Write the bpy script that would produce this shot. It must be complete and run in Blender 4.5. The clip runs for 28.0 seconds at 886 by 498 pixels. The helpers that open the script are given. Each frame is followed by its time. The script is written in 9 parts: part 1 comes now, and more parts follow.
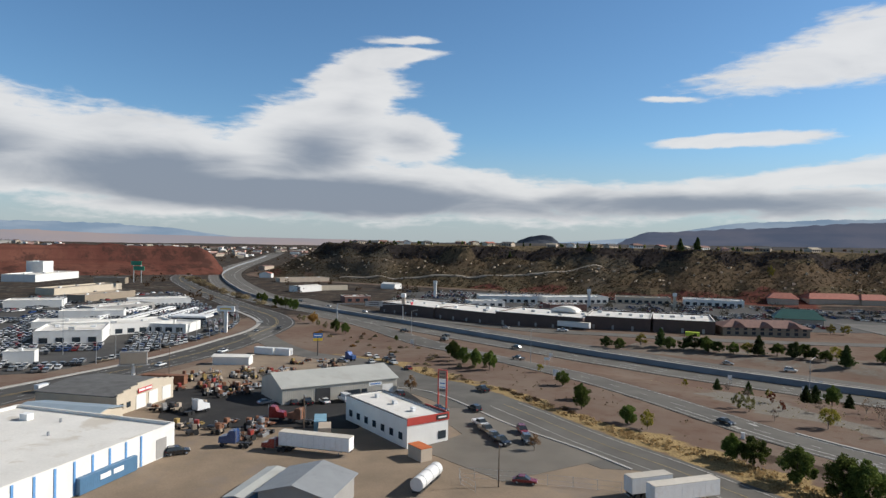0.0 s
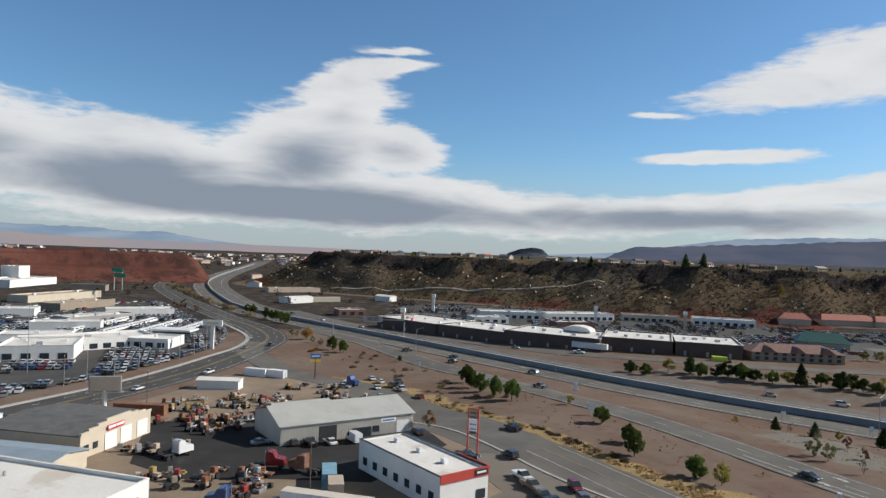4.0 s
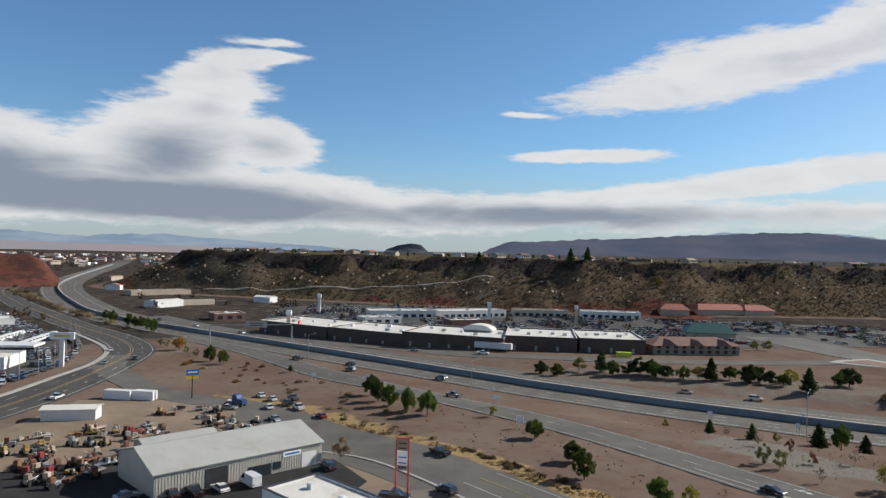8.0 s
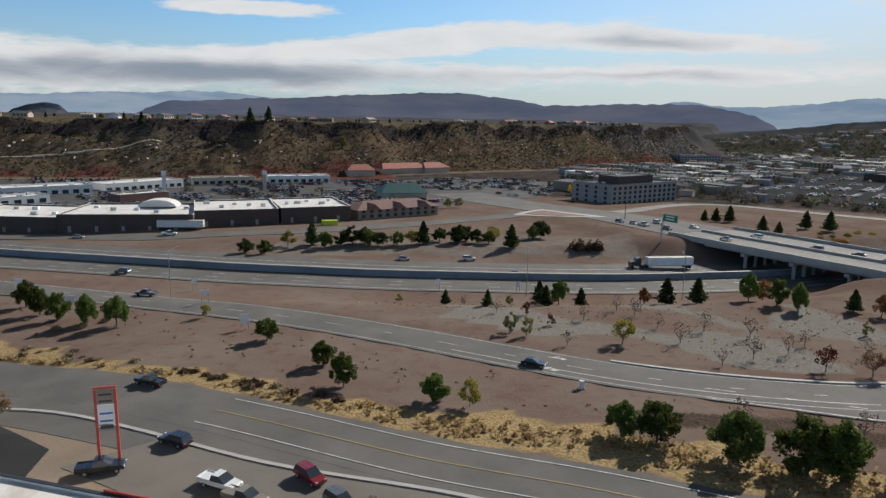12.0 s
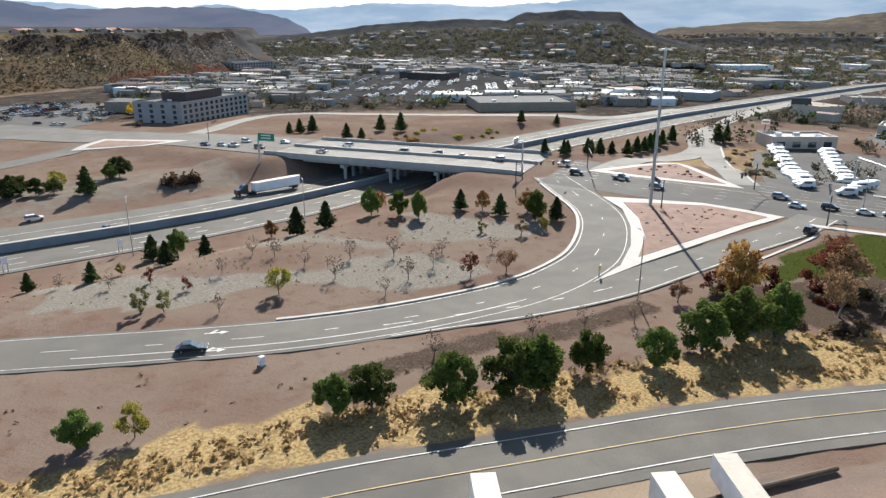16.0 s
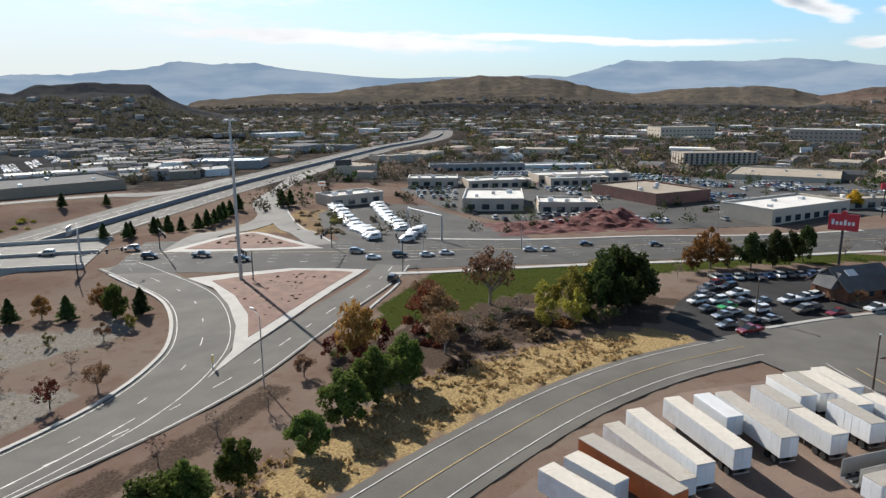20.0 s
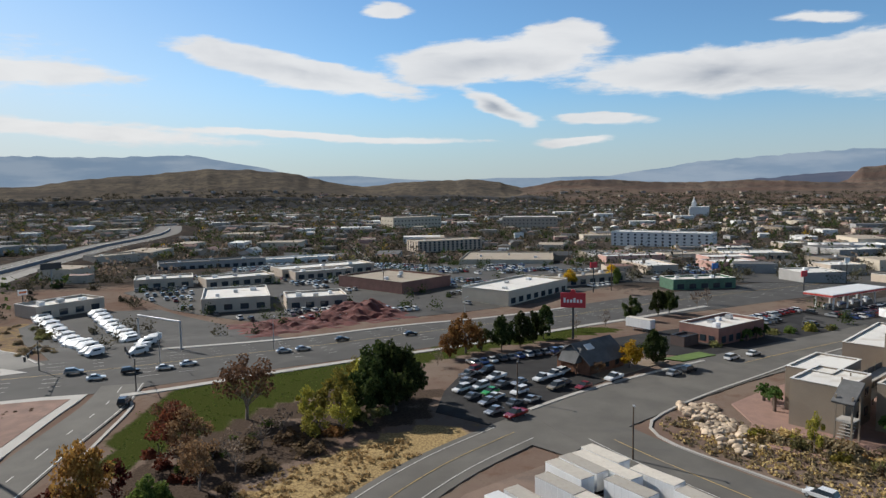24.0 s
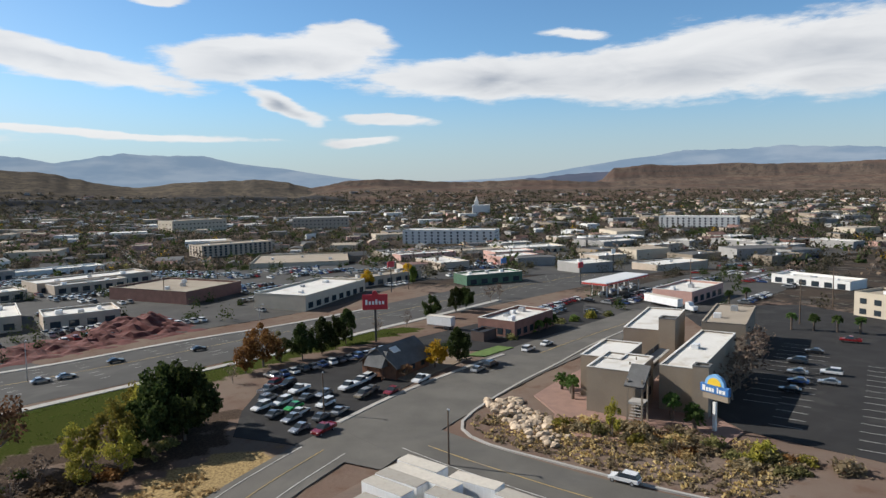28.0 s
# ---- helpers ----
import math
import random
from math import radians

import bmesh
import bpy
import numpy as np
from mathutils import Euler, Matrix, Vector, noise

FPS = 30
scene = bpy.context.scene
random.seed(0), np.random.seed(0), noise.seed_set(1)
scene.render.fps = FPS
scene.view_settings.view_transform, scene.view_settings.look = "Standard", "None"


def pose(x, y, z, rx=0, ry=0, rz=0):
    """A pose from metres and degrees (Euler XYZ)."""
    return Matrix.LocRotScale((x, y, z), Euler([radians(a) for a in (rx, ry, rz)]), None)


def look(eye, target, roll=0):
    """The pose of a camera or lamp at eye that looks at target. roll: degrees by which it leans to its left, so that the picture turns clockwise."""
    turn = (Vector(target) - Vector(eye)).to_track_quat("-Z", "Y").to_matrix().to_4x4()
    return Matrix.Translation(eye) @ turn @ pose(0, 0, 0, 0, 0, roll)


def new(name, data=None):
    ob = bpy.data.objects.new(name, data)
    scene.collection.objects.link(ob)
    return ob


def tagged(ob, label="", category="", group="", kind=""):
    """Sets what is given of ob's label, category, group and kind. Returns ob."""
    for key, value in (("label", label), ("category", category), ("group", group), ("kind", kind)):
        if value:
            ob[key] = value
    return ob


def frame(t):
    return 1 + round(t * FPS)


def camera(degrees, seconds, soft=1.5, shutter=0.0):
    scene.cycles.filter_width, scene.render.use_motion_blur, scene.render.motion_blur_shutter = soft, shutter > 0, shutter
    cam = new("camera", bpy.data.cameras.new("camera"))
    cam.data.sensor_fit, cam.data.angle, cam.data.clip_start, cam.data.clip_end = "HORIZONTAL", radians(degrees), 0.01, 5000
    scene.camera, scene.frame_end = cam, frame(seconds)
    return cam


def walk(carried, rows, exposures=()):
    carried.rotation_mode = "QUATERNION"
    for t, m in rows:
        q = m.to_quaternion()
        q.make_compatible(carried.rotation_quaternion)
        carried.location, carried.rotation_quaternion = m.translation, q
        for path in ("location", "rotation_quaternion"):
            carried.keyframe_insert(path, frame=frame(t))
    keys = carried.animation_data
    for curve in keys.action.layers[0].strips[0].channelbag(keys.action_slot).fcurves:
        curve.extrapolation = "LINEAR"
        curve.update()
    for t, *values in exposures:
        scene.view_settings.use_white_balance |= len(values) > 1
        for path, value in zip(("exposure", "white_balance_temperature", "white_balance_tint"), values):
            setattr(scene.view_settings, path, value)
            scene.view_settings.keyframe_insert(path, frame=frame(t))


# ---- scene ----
EXPOSURES = [(0, 0.1), (6, 0.1), (9, 0.1), (11, -0.05), (13, 0.3), (14, 0.55), (15, 0.85), (17, 1.0), (19, 0.75), (21, 0.3), (24, 0.15), (28, 0.25)]
PLAN = 1.15
cam = camera(66.2, 28.0, soft=1.4)
PATH = [
    (0, (84.83, -69.35, 46.08), (50.79, -32.74, 45.38), 1.04),
    (0.5, (82.48, -67.84, 46.23), (48.08, -31.56, 45.60), 1.19),
    (1, (79.49, -66.19, 46.21), (44.70, -30.28, 45.67), 1.47),
    (1.5, (76.49, -64.60, 46.15), (41.39, -28.99, 45.72), 1.61),
    (2, (72.80, -62.68, 46.10), (37.57, -27.20, 45.81), 1.76),
    (2.5, (69.35, -61.00, 46.04), (34.48, -25.16, 45.91), 1.89),
    (3, (65.61, -59.28, 46.27), (31.27, -22.94, 46.26), 1.98),
    (3.5, (61.79, -57.45, 46.37), (27.87, -20.72, 46.43), 2.08),
    (5.5, (49.13, -51.70, 46.44), (18.20, -12.42, 46.68), 1.90),
    (6, (46.08, -49.87, 46.44), (15.93, -9.98, 46.70), 1.79),
    (6.5, (43.13, -47.98, 46.37), (13.63, -7.62, 46.61), 1.67),
    (7, (40.14, -45.88, 46.33), (11.68, -4.77, 46.54), 1.59),
    (7.5, (37.28, -43.73, 46.25), (9.96, -1.86, 46.42), 1.53),
    (8, (34.31, -40.83, 46.02), (8.21, 1.81, 46.14), 1.46),
    (8.5, (31.36, -38.27, 46.06), (6.56, 5.15, 46.08), 1.45),
    (9, (28.43, -35.27, 46.07), (5.55, 9.18, 46.02), 1.35),
    (9.5, (25.60, -32.63, 46.22), (5.65, 13.22, 46.07), 1.53),
    (10, (22.14, -28.84, 45.78), (6.39, 18.61, 45.70), 1.56),
    (10.5, (19.55, -25.65, 45.84), (6.86, 22.69, 44.27), 1.43),
    (11, (16.86, -22.13, 45.66), (7.26, 26.71, 40.87), 1.28),
    (11.5, (14.39, -18.92, 45.59), (7.75, 30.06, 38.02), 1.24),
    (13.5, (7.23, -7.45, 47.42), (15.02, 40.22, 34.51), 0.64),
    (14, (5.74, -3.61, 47.53), (17.44, 42.93, 33.48), 0.72),
    (14.5, (4.76, -0.93, 47.76), (19.89, 44.33, 32.83), 0.58),
    (15, (4.24, 1.92, 47.60), (22.90, 45.62, 32.05), 0.24),
    (15.5, (3.54, 4.06, 47.64), (25.50, 46.17, 32.00), 0.22),
    (16, (3.29, 6.42, 47.54), (28.79, 46.52, 31.99), 0.15),
    (16.5, (3.30, 8.34, 47.44), (31.90, 46.32, 31.95), -0.05),
    (17, (3.35, 10.12, 47.43), (35.11, 45.52, 31.99), -0.23),
    (17.5, (3.65, 11.71, 47.32), (38.08, 44.53, 31.91), -0.35),
    (18, (3.84, 13.27, 47.31), (41.04, 43.18, 32.42), -0.47),
    (18.5, (4.04, 14.72, 47.16), (43.77, 41.69, 33.23), -0.30),
    (19, (4.39, 15.80, 47.32), (46.40, 39.63, 34.40), -0.43),
    (19.5, (5.15, 17.17, 47.14), (49.05, 37.93, 35.24), -0.47),
    (20, (5.98, 18.19, 47.17), (51.61, 35.50, 36.30), -0.46),
    (20.5, (6.62, 19.30, 47.20), (53.59, 33.25, 37.27), -0.49),
    (21, (7.45, 20.26, 47.01), (55.46, 31.02, 38.11), -0.55),
    (21.5, (8.41, 21.07, 46.99), (57.05, 29.44, 38.99), -0.63),
    (23.5, (12.74, 23.83, 47.26), (62.54, 24.49, 42.79), -0.65),
    (24, (14.22, 24.08, 47.18), (64.01, 22.96, 42.71), -0.75),
    (24.5, (15.70, 24.26, 47.14), (65.41, 21.38, 42.62), -0.90),
    (25, (16.82, 24.55, 47.16), (66.38, 19.71, 42.58), -0.92),
    (25.5, (17.73, 24.86, 47.16), (67.03, 17.89, 42.56), -0.93),
    (26, (18.91, 24.97, 47.17), (67.85, 15.84, 42.54), -0.94),
    (26.5, (19.74, 25.03, 47.23), (68.30, 14.06, 42.57), -1.00),
    (27, (20.88, 25.05, 47.10), (69.00, 12.30, 42.44), -1.00),
    (27.5, (21.39, 25.13, 47.13), (69.02, 10.66, 42.44), -1.05),
    (28, (22.84, 25.05, 46.81), (69.95, 8.97, 42.12), -1.03),
]
walk(cam, [(t, look(eye, target, roll)) for t, eye, target, roll in PATH], EXPOSURES)

# ---- daylight ----
SUN_AZ, SUN_EL = 38.0, 32.0


def az_vec(az, el=0.0):
    a, e = radians(az), radians(el)
    return Vector((math.sin(a) * math.cos(e), math.cos(a) * math.cos(e), math.sin(e)))


sun_data = bpy.data.lights.new("sun", "SUN")
sun_data.energy, sun_data.angle, sun_data.color = 5.0, radians(0.53), (1.0, 0.95, 0.875)
sun = new("sun", sun_data)
sun.matrix_world = look(az_vec(SUN_AZ, SUN_EL) * 100, (0, 0, 0))


class Nodes:
    """A short way to write node trees."""

    def __init__(self, tree):
        self.tree = tree
        tree.nodes.clear()

    def add(self, kind):
        return self.tree.nodes.new(kind)

    def put(self, value, socket):
        if isinstance(value, bpy.types.NodeSocket):
            self.tree.links.new(value, socket)
        elif value is not None:
            if isinstance(value, (tuple, list)) and len(value) == 3 and socket.type == "RGBA":
                value = (*value, 1)
            socket.default_value = value

    def math(self, op, a, b=None, c=None, clamp=False):
        n = self.add("ShaderNodeMath")
        n.operation, n.use_clamp = op, clamp
        for s, v in zip(n.inputs, (a, b, c)):
            self.put(v, s)
        return n.outputs[0]

    def mix(self, f, a, b, kind="MIX"):
        n = self.add("ShaderNodeMix")
        n.data_type, n.blend_type = "RGBA", kind
        self.put(f, n.inputs[0]), self.put(a, n.inputs[6]), self.put(b, n.inputs[7])
        return n.outputs[2]

    def noise(self, vec, scale, detail=4.0, rough=0.55, dist=0.0):
        n = self.add("ShaderNodeTexNoise")
        self.put(vec, n.inputs["Vector"])
        n.inputs["Scale"].default_value, n.inputs["Detail"].default_value = scale, detail
        n.inputs["Roughness"].default_value, n.inputs["Distortion"].default_value = rough, dist
        return n.outputs["Fac"]

    def ramp(self, f, a, b, ca=0.0, cb=1.0):
        n = self.add("ShaderNodeMapRange")
        n.interpolation_type = "SMOOTHSTEP"
        self.put(f, n.inputs[0])
        for i, v in enumerate((a, b, ca, cb)):
            n.inputs[i + 1].default_value = v
        return n.outputs[0]

    def scaled(self, vec, sx, sy, sz):
        n = self.add("ShaderNodeVectorMath")
        n.operation = "MULTIPLY"
        self.put(vec, n.inputs[0])
        n.inputs[1].default_value = (sx, sy, sz)
        return n.outputs[0]


# Clouds by the compass: heading, elevation, half width, half height (degrees), lean, weight, thickness.
CLOUDS = [(-82, 6.6, 14, 4.7, 0.0, 1.5, 1.7), (-66, 5.4, 14, 3.9, 0.0, 1.5, 1.8), (-54, 7.6, 8, 4.4, 0.1, 1.5, 1.4), (-50.5, 11.6, 4.6, 3.3, 0.1, 1.4, 0.6), (-47.2, 14.7, 4.6, 0.8, 0.08, 1.3, 0.15),
          (-46.5, 16.2, 3.4, 0.35, 0.02, 0.7, 0.0), (-46, 8.4, 4.2, 2.5, -0.1, 1.4, 0.8), (-40, 4.7, 8, 1.4, -0.14, 1.2, 0.7), (-56, 4.0, 28, 2.6, -0.03, 1.2, 2.6),
          (-5, 15.1, 17, 2.5, 0.15, 1.4, 0.6), (15, 17.2, 16, 3.0, 0.05, 1.5, 0.35), (-24.7, 11.3, 2.6, 0.32, -0.05, 0.9, 0.0), (-19.8, 8.15, 7.2, 0.72, 0.0, 1.3, 0.12),
          (-8, 5.7, 19, 1.15, 0.1, 1.3, 0.3), (11, 6.3, 15, 1.05, -0.03, 1.1, 0.8), (-24, 3.3, 36, 1.6, 0.0, 0.8, 1.5), (10, 3.6, 26, 0.9, 0.0, 0.8, 0.8), (42, 9.4, 20, 3.2, -0.04, 0.8, 0.2),
          (54, 8.6, 13.5, 0.95, 0.0, 1.4, 0.2), (79.3, 9.4, 9.6, 1.25, -0.17, 1.6, 0.7), (80, 4.5, 14, 0.36, -0.045, 1.1, 0.2), (62, 4.7, 14, 0.8, -0.05, 0.9, 0.1), (95.5, 10.2, 9.5, 1.8, 0.03, 1.6, 0.8),
          (101, 11.8, 3.6, 1.3, 0.0, 1.6, 0.1), (96, 6.7, 3.6, 0.8, -0.38, 1.2, 1.0), (113, 8.6, 11.5, 1.8, -0.03, 1.4, 0.85), (128, 8.7, 12.5, 2.7, 0.05, 1.3, 0.8), (131, 10.7, 6, 1.2, 0.1, 1.3, 0.1),
          (139, 9.0, 12, 3.0, 0.0, 1.2, 0.8), (104.5, 5.4, 4.2, 0.5, -0.1, 1.1, 0.3), (103, 3.8, 3.4, 0.45, 0.0, 1.0, 0.35), (86.6, 14.5, 2.3, 0.65, 0.0, 1.2, 0.1), (119.5, 11.9, 3.6, 0.5, -0.1, 0.9, 0.1), (160, 9, 14, 4, 0, 1.2, 0.4)]

world = bpy.data.worlds.new("sky")
scene.world = world
world.use_nodes = True
W = Nodes(world.node_tree)
sky = W.add("ShaderNodeTexSky")
sky.sky_type, sky.sun_disc, sky.altitude = "NISHITA", False, 850
sky.sun_elevation, sky.sun_rotation = radians(SUN_EL), radians(SUN_AZ)
sky.air_density, sky.dust_density, sky.ozone_density = 1.0, 0.6, 2.2
way = W.add("ShaderNodeTexCoord").outputs["Generated"]
sep = W.add("ShaderNodeSeparateXYZ")
W.put(way, sep.inputs[0])
heading = W.math("MULTIPLY", W.math("ARCTAN2", sep.outputs[0], sep.outputs[1]), 57.2958)
rise = W.math("MULTIPLY", W.math("ARCSINE", sep.outputs[2]), 57.2958)
flat = W.add("ShaderNodeCombineXYZ")
W.put(W.math("MULTIPLY", heading, 0.16), flat.inputs[0]), W.put(W.math("MULTIPLY", rise, 0.62), flat.inputs[1])
wisps = W.noise(flat.outputs[0], 0.8, 6, 0.55, 0.5)
puffs = W.noise(flat.outputs[0], 3.2, 6, 0.6, 0.3)
edge = W.math("ADD", W.math("MULTIPLY", W.math("SUBTRACT", wisps, 0.5), 1.1), W.math("MULTIPLY", W.math("SUBTRACT", puffs, 0.5), 0.75))
cover, thick = None, None
bend = W.add("ShaderNodeTexNoise")
W.put(flat.outputs[0], bend.inputs["Vector"])
bend.inputs["Scale"].default_value, bend.inputs["Detail"].default_value, bend.inputs["Roughness"].default_value = 0.55, 4.0, 0.55
bend_rgb = W.add("ShaderNodeSeparateColor")
W.put(bend.outputs["Color"], bend_rgb.inputs[0])
warp_az = W.math("ADD", heading, W.math("MULTIPLY", W.math("SUBTRACT", bend_rgb.outputs[0], 0.5), 5.0))
warp_el = W.math("ADD", rise, W.math("MULTIPLY", W.math("SUBTRACT", bend_rgb.outputs[1], 0.5), 1.9))
for az, el, hw, hh, lean, weight, dark in CLOUDS:
    dx = W.math("SUBTRACT", warp_az, az)
    dy = W.math("SUBTRACT", W.math("SUBTRACT", warp_el, el), W.math("MULTIPLY", dx, lean))
    u, v = W.math("DIVIDE", dx, hw), W.math("DIVIDE", dy, hh)
    r = W.math("SQRT", W.math("ADD", W.math("MULTIPLY", u, u), W.math("MULTIPLY", v, v)))
    one = W.math("MULTIPLY", W.math("SUBTRACT", 1.15, r), weight)
    low = W.math("MULTIPLY", W.math("MULTIPLY", W.math("SUBTRACT", 1.0, r, clamp=True), W.math("SUBTRACT", 0.75, W.math("MULTIPLY", v, 0.6))), dark)
    cover = one if cover is None else W.math("SMOOTH_MAX", cover, one, 0.55)
    thick = low if thick is None else W.math("SMOOTH_MAX", thick, low, 0.3)
mask = W.ramp(W.math("ADD", cover, edge), 0.05, 0.55)
haze = W.math("MULTIPLY", W.ramp(rise, 9.0, 0.0), 0.75)
veil = W.math("MULTIPLY", W.ramp(W.math("ABSOLUTE", W.math("SUBTRACT", heading, SUN_AZ)), 55, 5), W.ramp(rise, 22, 2, 0.0, 0.75))
shade = W.ramp(W.math("ADD", W.math("MULTIPLY", thick, 2.0), W.math("MULTIPLY", W.math("SUBTRACT", wisps, 0.5), 1.6)), 0.1, 2.3)
cloud = W.mix(shade, (10.6, 10.6, 10.6), (3.3, 3.8, 4.7))
blue = W.mix(1.0, sky.outputs[0], (1.06, 1.42, 1.62), "MULTIPLY")
thin = W.mix(haze, blue, (5.5, 6.1, 6.8))
thin = W.mix(veil, thin, (8.2, 8.3, 8.3))
full = W.mix(W.math("MULTIPLY", mask, 0.93), thin, cloud)
# broken grey cloud added overhead, out of view, to dim the fill light
full = W.mix(W.math("MULTIPLY", W.ramp(rise, 26, 44), W.ramp(wisps, 0.3, 0.55, 0.55, 0.95)), full, (1.1, 1.07, 1.0))
bg = W.add("ShaderNodeBackground")
W.put(full, bg.inputs[0])
bg.inputs[1].default_value = 0.07
W.put(bg.outputs[0], W.add("ShaderNodeOutputWorld").inputs[0])

# ---- materials ----


def mat(name, color, rough=0.8, metal=0.0, var=0.18, scale=0.6, fine=9.0, bump=0.0, spots=None, amount=0.5, spot_scale=0.4, rand=0.0, coat=0.0, local=False, spec=0.5):
    """Base colour with broad and fine variation; spots: a second colour in patches; rand: change from piece to piece."""
    m = bpy.data.materials.new(name)
    m.use_nodes = True
    n = Nodes(m.node_tree)
    p = n.add("ShaderNodeTexCoord").outputs["Object"] if local else n.add("ShaderNodeNewGeometry").outputs["Position"]
    big, small = n.noise(p, scale, 3), n.noise(p, fine, 5, 0.65)
    both = n.math("ADD", n.math("MULTIPLY", big, 0.55), n.math("MULTIPLY", small, 0.45))
    c = n.mix(n.ramp(both, 0.3, 0.7), tuple(v * (1 - var) for v in color), tuple(min(1, v * (1 + var)) for v in color))
    if spots:
        c = n.mix(n.math("MULTIPLY", n.ramp(n.noise(p, spot_scale, 6, 0.6, 0.4), 0.52, 0.66), amount), c, spots)
    if rand:
        r = n.add("ShaderNodeObjectInfo").outputs["Random"]
        h = n.add("ShaderNodeHueSaturation")
        n.put(n.ramp(r, 0, 1, 1 - rand, 1 + rand), h.inputs["Value"]), n.put(c, h.inputs["Color"])
        c = h.outputs[0]
    b = n.add("ShaderNodeBsdfPrincipled")
    n.put(c, b.inputs["Base Color"])
    n.put(n.ramp(small, 0.25, 0.75, max(0.03, rough - 0.1), min(1, rough + 0.08)), b.inputs["Roughness"])
    b.inputs["Metallic"].default_value = metal
    b.inputs["Coat Weight"].default_value = coat
    b.inputs["Specular IOR Level"].default_value = spec
    if bump:
        k = n.add("ShaderNodeBump")
        k.inputs["Strength"].default_value, k.inputs["Distance"].default_value = min(1, bump), 0.1
        n.put(small, k.inputs["Height"]), n.put(k.outputs[0], b.inputs["Normal"])
    n.put(b.outputs[0], n.add("ShaderNodeOutputMaterial").inputs[0])
    return m


def leaves(name, color, other, var=0.35):
    """Foliage: colour changes from leaf to leaf, some light shines through."""
    m = bpy.data.materials.new(name)
    m.use_nodes = True
    n = Nodes(m.node_tree)
    isl = n.add("ShaderNodeNewGeometry").outputs["Random Per Island"]
    rnd = n.add("ShaderNodeObjectInfo").outputs["Random"]
    c = n.mix(isl, color, other)
    h = n.add("ShaderNodeHueSaturation")
    n.put(n.ramp(rnd, 0, 1, 1 - var, 1 + var), h.inputs["Value"]), n.put(n.ramp(rnd, 0, 1, 0.49, 0.51), h.inputs["Hue"]), n.put(c, h.inputs["Color"])
    b = n.add("ShaderNodeBsdfPrincipled")
    n.put(h.outputs[0], b.inputs["Base Color"])
    b.inputs["Roughness"].default_value = 0.9
    b.inputs["Specular IOR Level"].default_value = 0.2
    t = n.add("ShaderNodeBsdfTranslucent")
    n.put(h.outputs[0], t.inputs[0])
    s = n.add("ShaderNodeMixShader")
    s.inputs[0].default_value = 0.36
    n.put(b.outputs[0], s.inputs[1]), n.put(t.outputs[0], s.inputs[2])
    n.put(s.outputs[0], n.add("ShaderNodeOutputMaterial").inputs[0])
    return m


asphalt = mat("asphalt", (0.122, 0.114, 0.101), 0.94, var=0.24, scale=0.1, fine=5, bump=0.15, spots=(0.088, 0.084, 0.078), amount=0.65, spot_scale=0.05, spec=0.35)
asphalt_dark = mat("dark_asphalt", (0.036, 0.035, 0.035), 0.92, spec=0.15, var=0.2, scale=0.15, fine=5, bump=0.1, spots=(0.062, 0.06, 0.057), amount=0.6, spot_scale=0.09)
asphalt_old = mat("old_asphalt", (0.15, 0.133, 0.11), 0.88, var=0.2, scale=0.1, fine=4, bump=0.15, spots=(0.17, 0.145, 0.12), amount=0.5, spot_scale=0.06)
concrete_road = mat("grey_concrete_paving", (0.19, 0.18, 0.162), 0.92, var=0.14, scale=0.1, fine=3, bump=0.1, spots=(0.1, 0.096, 0.09), amount=0.4, spot_scale=0.08)
asphalt_street = mat("street_asphalt", (0.07, 0.067, 0.063), 0.9, var=0.18, scale=0.12, fine=5, bump=0.1, spots=(0.1, 0.095, 0.087), amount=0.5, spot_scale=0.07, spec=0.25)
concrete = mat("concrete", (0.38, 0.36, 0.33), 0.82, var=0.12, scale=0.3, fine=4, bump=0.1, spots=(0.33, 0.31, 0.28), amount=0.4, spot_scale=0.2)
# Barrier concrete with the shade on its face put in as blue-grey.
barrier_grey = mat("barrier_concrete", (0.21, 0.23, 0.26), 0.8, var=0.12, scale=0.2, fine=3, spots=(0.15, 0.16, 0.18), amount=0.5, spot_scale=0.12)
paint_white = mat("road_paint_white", (0.55, 0.54, 0.51), 0.7, var=0.25, scale=0.5, fine=3, spots=(0.24, 0.23, 0.21), amount=0.85, spot_scale=0.5)
paint_yellow = mat("road_paint_yellow", (0.44, 0.31, 0.11), 0.7, var=0.25, scale=0.5, fine=3, spots=(0.24, 0.2, 0.14), amount=0.8, spot_scale=0.5)
yard_dirt = mat("yard_dirt", (0.23, 0.172, 0.118), 0.95, var=0.25, scale=0.09, fine=3, bump=0.3, spots=(0.2, 0.16, 0.13), amount=0.6, spot_scale=0.08)
white_roof = mat("white_membrane_roof", (0.68, 0.66, 0.62), 0.85, spec=0.2, var=0.09, scale=0.12, fine=2, spots=(0.47, 0.41, 0.33), amount=0.6, spot_scale=0.13)
tan_roof = mat("tan_gravel_roof", (0.36, 0.31, 0.25), 0.95, spec=0.1, var=0.12, scale=0.12, fine=3, spots=(0.4, 0.34, 0.28), amount=0.4, spot_scale=0.1)
grey_roof = mat("grey_shingle_roof", (0.13, 0.13, 0.13), 0.95, spec=0.1, var=0.2, scale=0.4, fine=5, bump=0.2)
metal_roof = mat("pale_metal_roof", (0.52, 0.52, 0.48), 0.5, metal=0.25, var=0.08, scale=0.2, fine=2, spots=(0.4, 0.37, 0.33), amount=0.35, spot_scale=0.15)
blue_roof = mat("blue_grey_metal_roof", (0.33, 0.4, 0.45), 0.5, metal=0.25, var=0.1, scale=0.3, fine=3)
